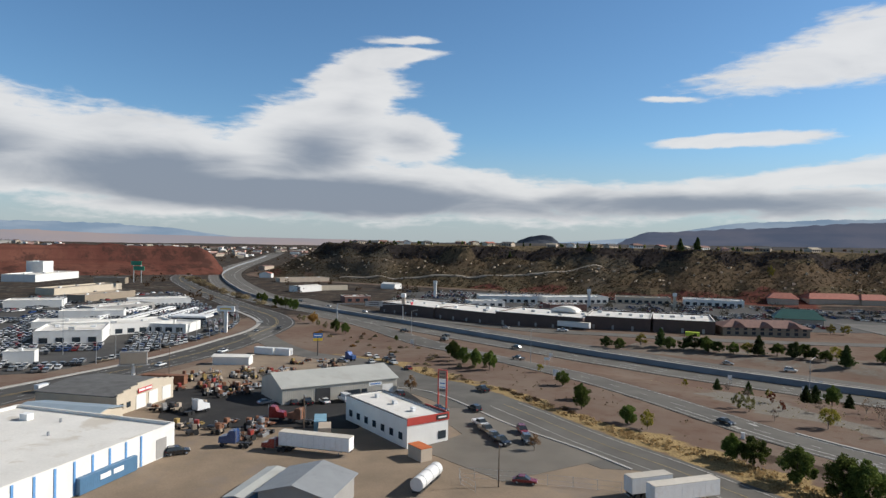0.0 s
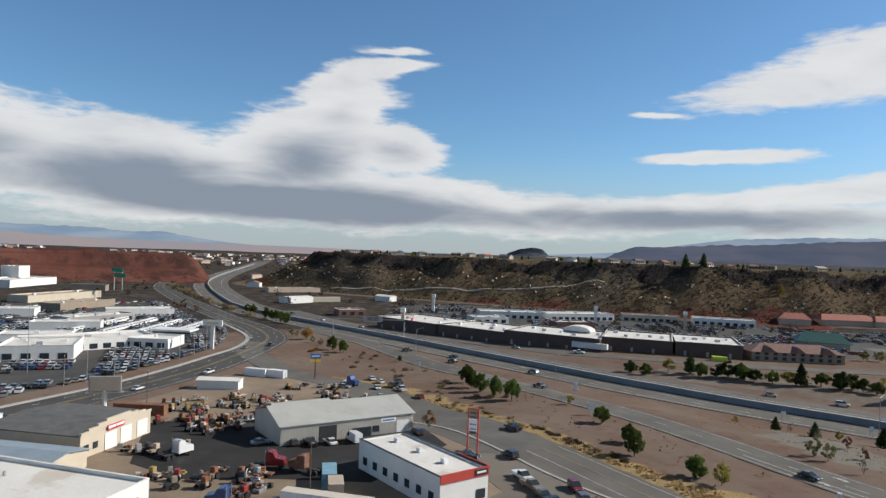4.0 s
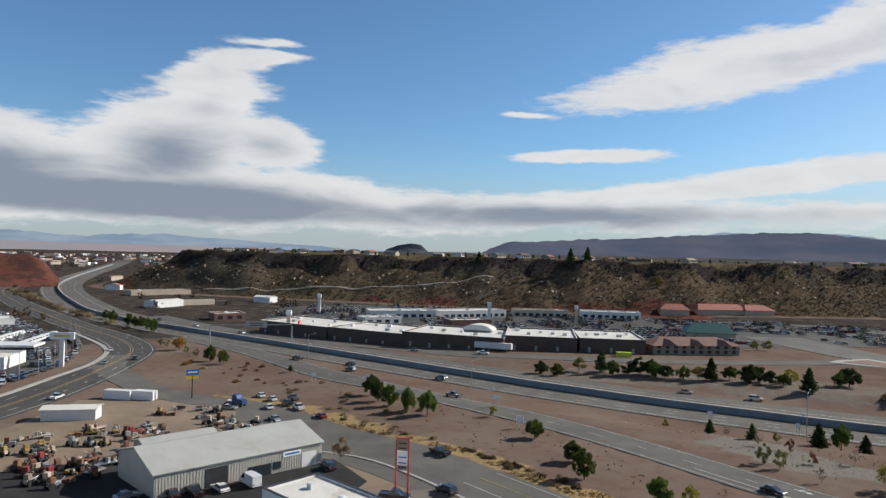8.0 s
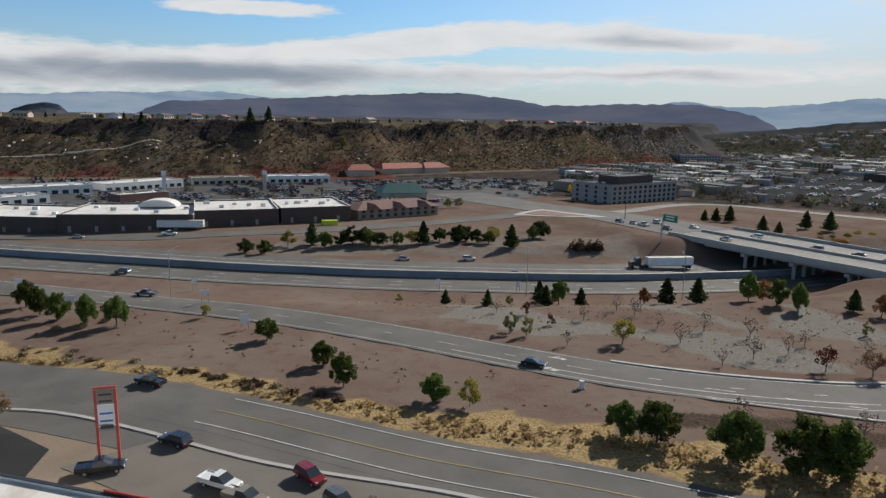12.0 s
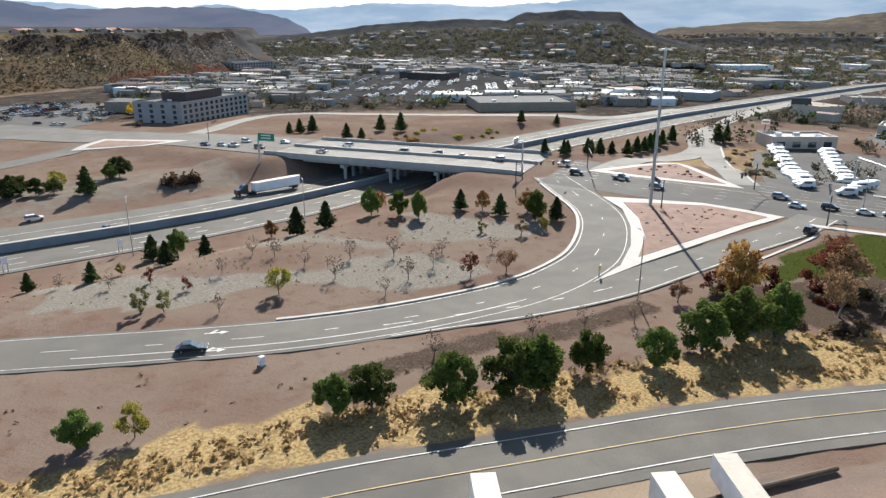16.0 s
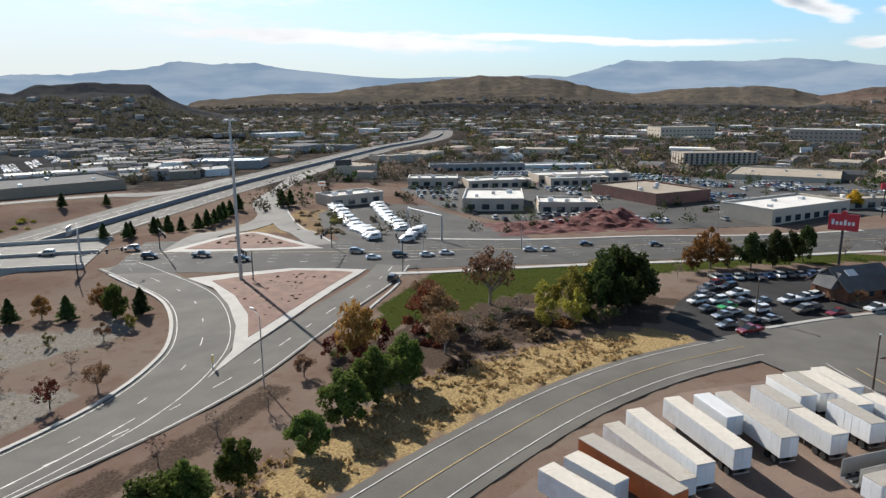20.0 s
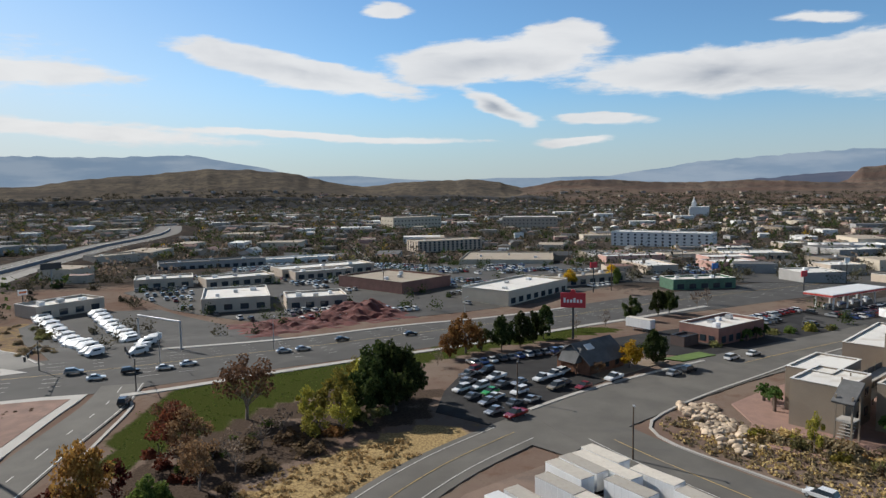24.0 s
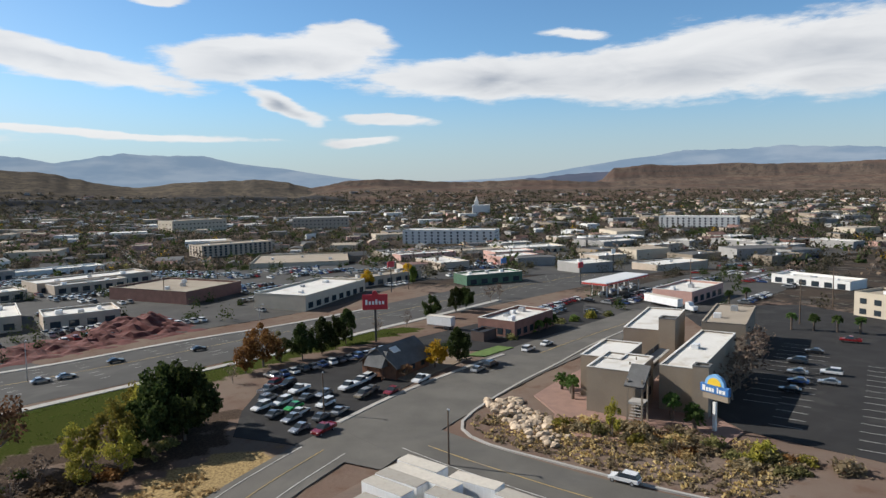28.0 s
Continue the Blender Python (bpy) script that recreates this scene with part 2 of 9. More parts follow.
slate_roof = mat("slate_grey_metal_roof", (0.3, 0.31, 0.315), 0.5, metal=0.2, var=0.08, scale=0.3, fine=3, spots=(0.22, 0.22, 0.22), amount=0.4, spot_scale=0.2)
brown_roof = mat("brown_tile_roof", (0.2, 0.115, 0.095), 0.85, var=0.2, scale=0.5, fine=4, bump=0.2)
red_roof = mat("red_tile_roof", (0.33, 0.12, 0.085), 0.85, var=0.2, scale=0.5, fine=4, bump=0.2)
green_roof = mat("green_metal_roof", (0.03, 0.1, 0.09), 0.5, var=0.12, scale=0.3, fine=3)
white_wall = mat("white_painted_wall", (0.72, 0.71, 0.68), 0.75, var=0.06, scale=0.25, fine=3, spots=(0.6, 0.57, 0.52), amount=0.3, spot_scale=0.2)
cream_wall = mat("cream_stucco", (0.52, 0.45, 0.35), 0.85, var=0.08, scale=0.25, fine=4, bump=0.1)
tan_wall = mat("tan_stucco", (0.46, 0.38, 0.3), 0.85, var=0.1, scale=0.25, fine=4, bump=0.1)
brown_wall = mat("brown_stucco", (0.27, 0.22, 0.165), 0.85, var=0.1, scale=0.25, fine=4, bump=0.1)
brick_wall = mat("dark_red_brick_wall", (0.2, 0.1, 0.08), 0.85, var=0.2, scale=0.4, fine=6, bump=0.15)
dark_wall = mat("dark_brown_block_wall", (0.085, 0.058, 0.05), 0.85, var=0.15, scale=0.25, fine=4, bump=0.1)
metal_wall = mat("beige_metal_siding", (0.5, 0.47, 0.41), 0.6, metal=0.15, var=0.08, scale=0.2, fine=3)
grey_wall = mat("grey_stucco", (0.3, 0.29, 0.275), 0.85, var=0.1, scale=0.25, fine=4)
pink_wall = mat("pink_stucco", (0.5, 0.3, 0.25), 0.85, var=0.1, scale=0.25, fine=4)
red_trim = mat("red_painted_trim", (0.45, 0.06, 0.045), 0.5, var=0.1)
blue_trim = mat("blue_painted_trim", (0.12, 0.3, 0.58), 0.5, var=0.1)
dark_trim = mat("dark_metal_trim", (0.05, 0.05, 0.052), 0.5, metal=0.3, var=0.1)
steel = mat("galvanised_steel", (0.42, 0.43, 0.44), 0.45, metal=0.7, var=0.1, scale=2)
white_metal = mat("white_painted_metal", (0.74, 0.74, 0.73), 0.45, var=0.07, scale=0.4, fine=3, spots=(0.55, 0.5, 0.44), amount=0.35, spot_scale=0.35, rand=0.12, local=True)
dusty_top = mat("dusty_trailer_roof", (0.48, 0.44, 0.38), 0.75, var=0.12, scale=0.25, fine=2, spots=(0.33, 0.27, 0.2), amount=0.6, spot_scale=0.25, rand=0.25, local=True)
rust = mat("rusty_metal", (0.2, 0.09, 0.05), 0.85, var=0.35, scale=1.0, fine=6)
orange_metal = mat("orange_painted_metal", (0.52, 0.14, 0.04), 0.6, var=0.15)
yellow_metal = mat("yellow_painted_metal", (0.3, 0.21, 0.07), 0.65, var=0.3)
green_metal = mat("green_painted_metal", (0.06, 0.13, 0.08), 0.6, var=0.3)
blue_metal = mat("blue_painted_metal", (0.07, 0.16, 0.27), 0.5, var=0.12)
red_metal = mat("red_painted_metal", (0.28, 0.04, 0.03), 0.4, var=0.12)
rubber = mat("tyre_rubber", (0.018, 0.018, 0.018), 0.85, var=0.2)
wood_pole = mat("weathered_wood_pole", (0.12, 0.085, 0.06), 0.9, var=0.3, scale=2, fine=12)
log_wood = mat("brown_log_wood", (0.17, 0.075, 0.04), 0.8, var=0.3, scale=1, fine=8)
bark = mat("tree_bark", (0.11, 0.08, 0.06), 0.95, var=0.35, scale=2, fine=10)
pale_bark = mat("pale_bark", (0.24, 0.19, 0.15), 0.95, var=0.3, scale=2, fine=10)
boulder_stone = mat("tan_boulder_stone", (0.46, 0.36, 0.26), 0.9, var=0.25, scale=0.8, fine=5, bump=0.4, rand=0.3)
pink_gravel = mat("pink_gravel", (0.27, 0.165, 0.13), 0.95, var=0.15, scale=0.5, fine=9, bump=0.3)
red_earth = mat("freshly_dug_red_earth", (0.115, 0.03, 0.025), 0.95, var=0.35, scale=0.25, fine=2, bump=0.5, spots=(0.16, 0.06, 0.045), amount=0.6, spot_scale=0.3)
island_soil = mat("dark_red_gravel", (0.2, 0.115, 0.085), 0.95, var=0.25, scale=0.3, fine=6, bump=0.3, spots=(0.12, 0.08, 0.06), amount=0.5, spot_scale=0.25)
sign_white = mat("white_sign_face", (0.78, 0.78, 0.76), 0.5, var=0.04)
sign_red = mat("red_sign_face", (0.5, 0.025, 0.04), 0.45, var=0.06)
sign_blue = mat("blue_sign_face", (0.04, 0.16, 0.42), 0.45, var=0.06)
sign_green = mat("green_road_sign_face", (0.01, 0.22, 0.12), 0.5, var=0.06)
sign_yellow = mat("yellow_sign_face", (0.75, 0.5, 0.04), 0.5, var=0.06)
glass = mat("window_glass", (0.03, 0.04, 0.05), 0.08, var=0.2, scale=0.7)
PAINTS = [mat("car_paint_" + nm, c, 0.3, metal=mt, var=0.04, coat=0.6) for nm, c, mt in (
    ("white", (0.72, 0.72, 0.71), 0), ("silver", (0.45, 0.46, 0.47), 0.6), ("grey", (0.16, 0.165, 0.17), 0.4), ("black", (0.016, 0.016, 0.018), 0),
    ("red", (0.2, 0.012, 0.014), 0), ("blue", (0.03, 0.07, 0.2), 0.3), ("tan", (0.3, 0.25, 0.18), 0.3), ("green", (0.03, 0.3, 0.06), 0))]

# ---- land ----
HEIGHTS = [(132, 114, 0), (83, 83, -0.3), (108, -9, 1), (55, 40, 0), (-17, 27, 0.5), (-30, 50, 1.2), (-38, 76, 1), (-75, 75, -2.5), (-150, 107, -4.5),
           (-183, 88, -3.5), (-55, 240, -1), (-230, 217, -4), (-130, 395, -6), (97, 455, -5), (135, 55, 0), (253, 164, -1), (190, -15, 1),
           (251, 6, -2), (235, 97, -3), (579, 29, -14), (627, -145, -18), (194, -109, -0.5), (120, -37, 1), (-10, 77, 1), (-300, 60, -4),
           (40, -60, 1), (400, 300, -6), (400, -250, -8), (-400, 200, -4), (1000, -200, -24), (800, 500, -20), (300, 600, -8)]
KNOTS = np.array(HEIGHTS, float)


def step(x, a, b):
    t = np.clip((np.asarray(x, float) - a) / (b - a), 0, 1)
    return t * t * (3 - 2 * t)


def curve(points, gap=4.0):
    """A smooth line through the points, cut at even gaps."""
    p = np.array(points, float)
    q = np.vstack([2 * p[0] - p[1], p, 2 * p[-1] - p[-2]])
    out = []
    for i in range(1, len(q) - 2):
        n = max(2, int(np.linalg.norm(q[i + 1] - q[i]) / gap))
        t = np.linspace(0, 1, n, endpoint=False)[:, None]
        a, b, c, d = q[i - 1], q[i], q[i + 1], q[i + 2]
        out.append(0.5 * (2 * b + (c - a) * t + (2 * a - 5 * b + 4 * c - d) * t**2 + (3 * b - a - 3 * c + d) * t**3))
    return np.vstack(out + [p[-1:]])


def away(x, y, line):
    """Distance to a line, and the signed side (left of its run is positive)."""
    best, side, where = np.full(np.shape(x), 1e9), np.zeros(np.shape(x)), np.zeros(np.shape(x))
    for k, (a, b) in enumerate(zip(line, line[1:])):
        d = b - a
        t = np.clip(((x - a[0]) * d[0] + (y - a[1]) * d[1]) / (d @ d), 0, 1)
        ex, ey = x - a[0] - t * d[0], y - a[1] - t * d[1]
        r = np.hypot(ex, ey)
        near = r < best
        best = np.where(near, r, best)
        side = np.where(near, np.sign(d[0] * ey - d[1] * ex), side)
        where = np.where(near, (k + t) / (len(line) - 1), where)
    return best, side, where


def inside(x, y, poly):
    hit = np.zeros(np.shape(x), bool)
    for (ax, ay), (bx, by) in zip(poly, poly[1:] + poly[:1]):
        cross = ((ay > y) != (by > y)) & (x < (bx - ax) * (y - ay) / (by - ay + 1e-12) + ax)
        hit ^= cross
    return hit


def lumps(x, y, scale, octaves=4, seed=0):
    """Cheap smooth noise from turned sine waves, about -1 to 1."""
    rng = np.random.RandomState(seed)
    total, amp, norm = 0, 1.0, 0
    for o in range(octaves):
        f = 2**o / scale
        for _ in range(4):
            a, ph = rng.uniform(0, 6.28), rng.uniform(0, 6.28)
            total = total + amp * np.sin((x * np.cos(a) + y * np.sin(a)) * f * 6.28 * rng.uniform(0.7, 1.3) + ph)
            norm += amp * 0.5
        amp *= 0.5
    return total / norm


FREEWAY = curve([(-1500, 980), (-1050, 640), (-760, 420), (-600, 315), (-432, 234), (-338, 202), (-185, 181), (-91, 168), (-40, 162), (6, 165),
                 (53, 176), (95, 194), (142, 211), (213, 227), (298, 244), (400, 260), (560, 283), (760, 310), (1000, 390)], 12)
CROSS = curve([(-12, 384), (22, 330), (58, 285), (86, 236), (111, 201), (138, 165), (158, 128), (172, 98), (190, 64), (205, 32), (222, -2), (242, -42), (268, -92), (300, -150), (360, -250)], 8)
MESA = curve([(-1200, 1000), (-860, 620), (-690, 450), (-600, 356), (-500, 352), (-400, 376), (-290, 412), (-200, 448), (-104, 490), (-10, 560), (90, 636), (188, 722), (255, 800), (330, 930), (420, 1200), (520, 1600), (700, 2200)], 30)
LEVELS = ([-1500, -300, -91, -40, 6, 53, 95, 142, 213, 300, 560, 1000], [-3, -4, -2.4, -2, -2.6, -4, -5.6, -5.2, -4.2, -3.6, -3, -8])


def base(x, y):
    x, y = np.asarray(x, float), np.asarray(y, float)
    top, low = 0, 0
    for kx, ky, kz in KNOTS:
        w = ((kx - x) ** 2 + (ky - y) ** 2 + 300.0) ** -1.5
        top, low = top + w * kz, low + w
    return top / low


def mesa_top(x, y):
    return 34 + 1.2 * lumps(x, y, 160, 3, 5)


def land(x, y):
    """Height of the bare ground."""
    x, y = np.asarray(x, float), np.asarray(y, float)
    z = base(x, y)
    d, side, _ = away(x, y, MESA)
    back = d * side
    wide = 75 + 14 * lumps(x, y, 90, 3, 3)
    slope = step(back, 0, wide * 1.0) * 0.72 + 0.28 * step(back, wide * 0.86, wide * 1.02)
    rough = (0.9 * lumps(x, y, 26, 3, 9) + 1.7 * lumps(x + 2 * y, y, 60, 2, 12)) * step(back, 4, 25) * (1 - step(back, wide * 0.9, wide * 1.1))
    mesa = (mesa_top(x, y) - z) * slope + rough
    z = z + mesa * step(x, -1150, -900)
    # low swells far off
    for cx, cy, rx, ry, turn, hgt, sharp in ((-1500, 300, 500, 200, -0.5, 22, 0.4),):
        c, s = math.cos(turn), math.sin(turn)
        u, v = ((x - cx) * c + (y - cy) * s) / rx, (-(x - cx) * s + (y - cy) * c) / ry
        r = np.sqrt(u * u + v * v) + 0.2 * lumps(x, y, rx * 0.4, 4, int(abs(cx)))
        z = z + hgt * (step(r, 1.15, 0.15 + 0.75 * sharp))
    far = np.hypot(x - 30, y - 60)
    z = z - 6 * step(far, 900, 2500) * (y < 900) + 3.0 * lumps(x, y, 420, 3, 21) * step(far, 900, 2200)
    # cut for the freeway, fill for the road over it
    d, side, _ = away(x, y, FREEWAY)
    level = np.interp(x, *LEVELS)
    cut = 1 - step(d, 23, 40)
    z = z + (level - z) * cut
    dc, _, _ = away(x, y, CROSS)
    fill = (1 - step(dc, 22, 38)) * step(d, 18, 33) * step(y, -60, -20) * (1 - step(y, 300, 340))
    return z + (deck(x, y) - z) * fill


def deck(x, y):
    return -0.4 + 1.4 * (1 - step(np.abs(y - 200), 20, 110)) - 1.6 * step(y, 260, 330) + base(x, y) * (1 - step(y, 40, 120))


# The ground: one sheet, fine near the roads, coarse towards the horizon.
def graded(lo, hi, fine, reach):
    core = np.arange(lo, hi + fine, fine)
    outs, s, d = [], 0.0, fine
    while s < reach:
        d *= 1.055
        s += d
        outs.append(s)
    outs = np.array(outs)
    return np.r_[(lo - outs)[::-1], core, hi + outs]


GX, GY = np.meshgrid(graded(-250, 290, 3.0, 4650), graded(-110, 330, 3.0, 4700))
BARE = land(GX, GY)


def height(x, y):
    """The bare ground, read quickly off the sheet."""
    x, y = np.asarray(x, float), np.asarray(y, float)
    ax, ay = GX[0], GY[:, 0]
    i, j = np.clip(np.searchsorted(ax, x) - 1, 0, len(ax) - 2), np.clip(np.searchsorted(ay, y) - 1, 0, len(ay) - 2)
    u, v = (x - ax[i]) / (ax[i + 1] - ax[i]), (y - ay[j]) / (ay[j + 1] - ay[j])
    return (BARE[j, i] * (1 - u) + BARE[j, i + 1] * u) * (1 - v) + (BARE[j + 1, i] * (1 - u) + BARE[j + 1, i + 1] * u) * v


def at(x, y):
    return float(height(x, y))


# paved outlines, in metres
YARD = [(-140, 88), (-100, 90), (-60, 77), (-31, 65), (-4, 58), (18, 55), (34, 51), (58, 41), (40, 20), (16, -20), (-30, -45), (-92, -42), (-108, -10), (-118, 18), (-134, 46), (-152, 72)]
TRAILER_YARD = [(58, 36), (72, 30.5), (88, 24), (99, 16.5), (107, 5), (111, -5), (104, -9), (92, -16), (70, -38), (30, -30), (36, 20)]
CABIN_LOT = [(124, 10), (134, 1.5), (152, -18), (168, -14), (176, -4), (172, 8), (158, 14), (146, 18), (133, 20)]
MOTEL_LOT = [(104, -57), (118, -59), (140, -86), (152, -106), (176, -108), (206, -122), (190, -160), (150, -165), (84, -112), (80, -70)]
DEALER_LOT = [(-152, 8), (-170, 40), (-186, 66), (-206, 92), (-250, 126), (-300, 142), (-420, 178), (-460, 120), (-400, 10), (-300, -60), (-180, -60)]
MALL_LOT = [(-250, 226), (-150, 234), (-62, 262), (-20, 300), (40, 380), (70, 480), (20, 500), (-90, 456), (-200, 432), (-290, 398), (-330, 330)]
RV_LOT = [(176, 112), (186, 100), (206, 62), (226, 78), (262, 120), (250, 150), (226, 150), (205, 136)]
PLAZA_LOT = [(224, 58), (236, 30), (262, -20), (300, -60), (420, -60), (430, 120), (300, 150), (262, 116)]
STRIP_LOT = [(172, -30), (186, -24), (206, -58), (230, -100), (205, -110), (182, -70), (168, -46)]
GAS_LOT = [(206, -88), (232, -104), (262, -160), (300, -230), (250, -240), (200, -150), (186, -100)]
LAWN = [(153, 73), (172, 45), (187, 16), (196, 0), (206, -28), (199, -34), (188, -14), (181, 4), (168, 22), (153, 38), (142, 50), (128, 58), (112, 66), (98, 70), (104, 73), (120, 73), (138, 76)]
GORE = [(82.5, 83.5), (93.4, 87.3), (104, 94.6), (114, 104), (123.5, 115.5), (128, 126.5), (136, 119), (145.3, 109.5), (149, 100), (151, 91.4), (129.3, 89.1), (97.5, 85.9)]
GORE_FAR = [(146, 151), (166, 149.5), (181.5, 147), (178.5, 139), (168, 113.5), (160, 126), (152, 139)]
FRONTAGE = [(-215, 122), (-190, 104), (-148, 92), (-99, 89), (-54, 76), (-22, 66), (3, 57.5), (24, 53), (42, 48), (60, 42.5), (76, 36.5), (92, 29), (106, 19.5), (117, 9), (128, -3), (141, -19), (158, -42), (180, -76), (200, -110)]
MOTEL_STREET = [(118, 8), (128, -3), (141, -19), (158, -42), (180, -76), (200, -110)]
SIDE = [(128, -3), (116, -8), (103, -15), (88, -25), (70, -42), (50, -66)]
RAMP = [(-240, 173), (-190, 163), (-124, 142), (-86, 132), (-50, 120.5), (-25, 112), (-3, 103.3), (13.5, 96.4), (30, 90.6), (46, 87.4), (62, 86.2), (72, 86.7), (82, 89), (93.5, 94), (105.5, 103.5), (115, 114), (121, 124.5), (126, 137), (131, 150)]
SLIP = [(44, 86.2), (55, 84), (68, 81.4), (84, 80), (100, 81), (120, 82.4), (141, 83.6), (158, 87)]
BEND = [(-100, -40), (-118, -18), (-126, 0), (-139, 23), (-153, 47), (-174, 80), (-193, 105), (-219, 133), (-256, 151), (-312, 166), (-376, 185), (-470, 215), (-600, 268), (-760, 380)]
FAR_RAMP = [(-330, 226), (-240, 205), (-177, 202), (-130, 205), (-94, 208), (-50, 226), (-20, 246), (2, 264), (22, 282), (40, 296)]
LOOP_FAR = [(60, 290), (78, 315), (100, 345), (122, 362), (142, 358), (160, 338), (185, 315), (222, 288), (268, 262), (330, 268)]
ON_RAMP = [(150, 148), (166, 154), (182, 157), (200, 158), (218, 166), (240, 184), (284, 207), (340, 232), (420, 252)]
ON_RAMP_B = [(172, 116), (188, 134), (204, 150), (226, 168), (250, 186)]
ROADS = {}


def road(name, line, right, left, surface, lift=0.0, label="", level=None, kind="structure"):
    """A strip of paving along a line: metres to the right and to the left of it."""
    c = curve(line, 4.0) if not isinstance(line, np.ndarray) else line
    t = np.gradient(c, axis=0)
    t /= np.linalg.norm(t, axis=1)[:, None]
    n = np.stack([-t[:, 1], t[:, 0]], 1)
    offs = np.r_[-right, np.linspace(-right, left, 7), left]
    verts = []
    for k, o in enumerate(offs):
        p = c + n * o
        z = (height(p[:, 0], p[:, 1]) if level is None else level(p[:, 0], p[:, 1])) + lift
        if k in (0, len(offs) - 1):
            z = z - 0.6
        verts.append(np.column_stack([p, z]))
    v = np.stack(verts, 1).reshape(-1, 3)
    m = len(offs)
    faces = [(i * m + k, i * m + k + 1, (i + 1) * m + k + 1, (i + 1) * m + k) for i in range(len(c) - 1) for k in range(m - 1)]
    me = bpy.data.meshes.new(name)
    me.from_pydata(v.tolist(), [], [f[::-1] for f in faces])
    me.materials.append(surface)
    ROADS[name] = (c, n, right, left)
    return tagged(new(name, me), label or "grey paved road", "road", kind=kind)


def stripe(name, line, off, width, paint, lift=0.03, dash=None, level=None, label="painted road line", cut=(0.0, 1.0)):
    """A painted line beside a road's line, whole or dashed."""
    c = curve(line, 2.0) if not isinstance(line, np.ndarray) else line
    c = c[int(len(c) * cut[0]): int(len(c) * cut[1])]
    t = np.gradient(c, axis=0)
    t /= np.linalg.norm(t, axis=1)[:, None]
    n = np.stack([-t[:, 1], t[:, 0]], 1)
    run = np.r_[0, np.cumsum(np.linalg.norm(np.diff(c, axis=0), axis=1))]
    h = height if level is None else level
    lo, hi = c + n * (off - width / 2), c + n * (off + width / 2)
    lo, hi = [np.column_stack([e, np.asarray(h(e[:, 0], e[:, 1]), float) + lift]).tolist() for e in (lo, hi)]
    v = lo + hi
    f = [(i, i + 1, len(c) + i + 1, len(c) + i) for i in range(len(c) - 1) if not (dash and (run[i] % sum(dash)) > dash[0])]
    me = bpy.data.meshes.new(name)
    me.from_pydata(v, [], f)
    me.materials.append(paint)
    return tagged(new(name, me), label, "road marking", kind="structure")


def patch(name, poly, surface, lift=0.0, label="", cell=4.0, category="pavement", skirt=0.6):
    """A paved or planted area with a real edge, following the ground."""
    bm = bmesh.new()
    ring = []
    for (ax, ay), (bx, by) in zip(poly, poly[1:] + poly[:1]):
        n = max(1, int(math.hypot(bx - ax, by - ay) / cell))
        ring += [(ax + (bx - ax) * k / n, ay + (by - ay) * k / n) for k in range(n)]
    f = bm.faces.new([bm.verts.new((x, y, 0)) for x, y in ring])
    bmesh.ops.triangulate(bm, faces=[f])
    xs, ys = [p[0] for p in ring], [p[1] for p in ring]
    for axis, lo, hi in ((0, min(xs), max(xs)), (1, min(ys), max(ys))):
        k = lo + cell
        while k < hi:
            co, no = ((k, 0, 0), (1, 0, 0)) if axis == 0 else ((0, k, 0), (0, 1, 0))
            bmesh.ops.bisect_plane(bm, geom=bm.verts[:] + bm.edges[:] + bm.faces[:], plane_co=co, plane_no=no)
            k += cell
    vs = np.array([v.co for v in bm.verts])
    for v, z in zip(bm.verts, height(vs[:, 0], vs[:, 1])):
        v.co.z = z + lift
    bmesh.ops.recalc_face_normals(bm, faces=bm.faces[:])
    if sum(f.normal.z for f in bm.faces) < 0:
        bmesh.ops.reverse_faces(bm, faces=bm.faces[:])
    rim = [e for e in bm.edges if e.is_boundary]
    down = bmesh.ops.extrude_edge_only(bm, edges=rim)["geom"]
    for v in down:
        if isinstance(v, bmesh.types.BMVert):
            v.co.z -= skirt
    me = bpy.data.meshes.new(name)
    bm.to_mesh(me)
    bm.free()
    me.materials.append(surface)
    return tagged(new(name, me), label or "paved ground", category, kind="structure")


# The ground sheet, sunk a little under all paving.
GZ = BARE.copy()
PAVED = np.zeros(GX.shape, bool)
for poly in (YARD, TRAILER_YARD, CABIN_LOT, MOTEL_LOT, DEALER_LOT, MALL_LOT, RV_LOT, PLAZA_LOT, STRIP_LOT, GAS_LOT, GORE, GORE_FAR):
    PAVED |= inside(GX, GY, poly)
for line, right, left in ((FRONTAGE, 4.6, 7), (MOTEL_STREET, 10.8, 7), (SIDE, 6, 6), (RAMP, 6, 6), (SLIP, 5, 4), (BEND, 9, 9), (FAR_RAMP, 5, 5), (LOOP_FAR, 5, 5), (ON_RAMP, 5, 5), (ON_RAMP_B, 5, 4)):
    d, side, _ = away(GX, GY, curve(line, 6))
    PAVED |= np.where(side > 0, d < left, d < right)
d, side, where = away(GX, GY, FREEWAY)
PAVED |= d < 20.5
dc, sc, _ = away(GX, GY, CROSS)
PAVED |= (dc < 17) & (d > 22)
GZ = GZ - 0.16 * PAVED

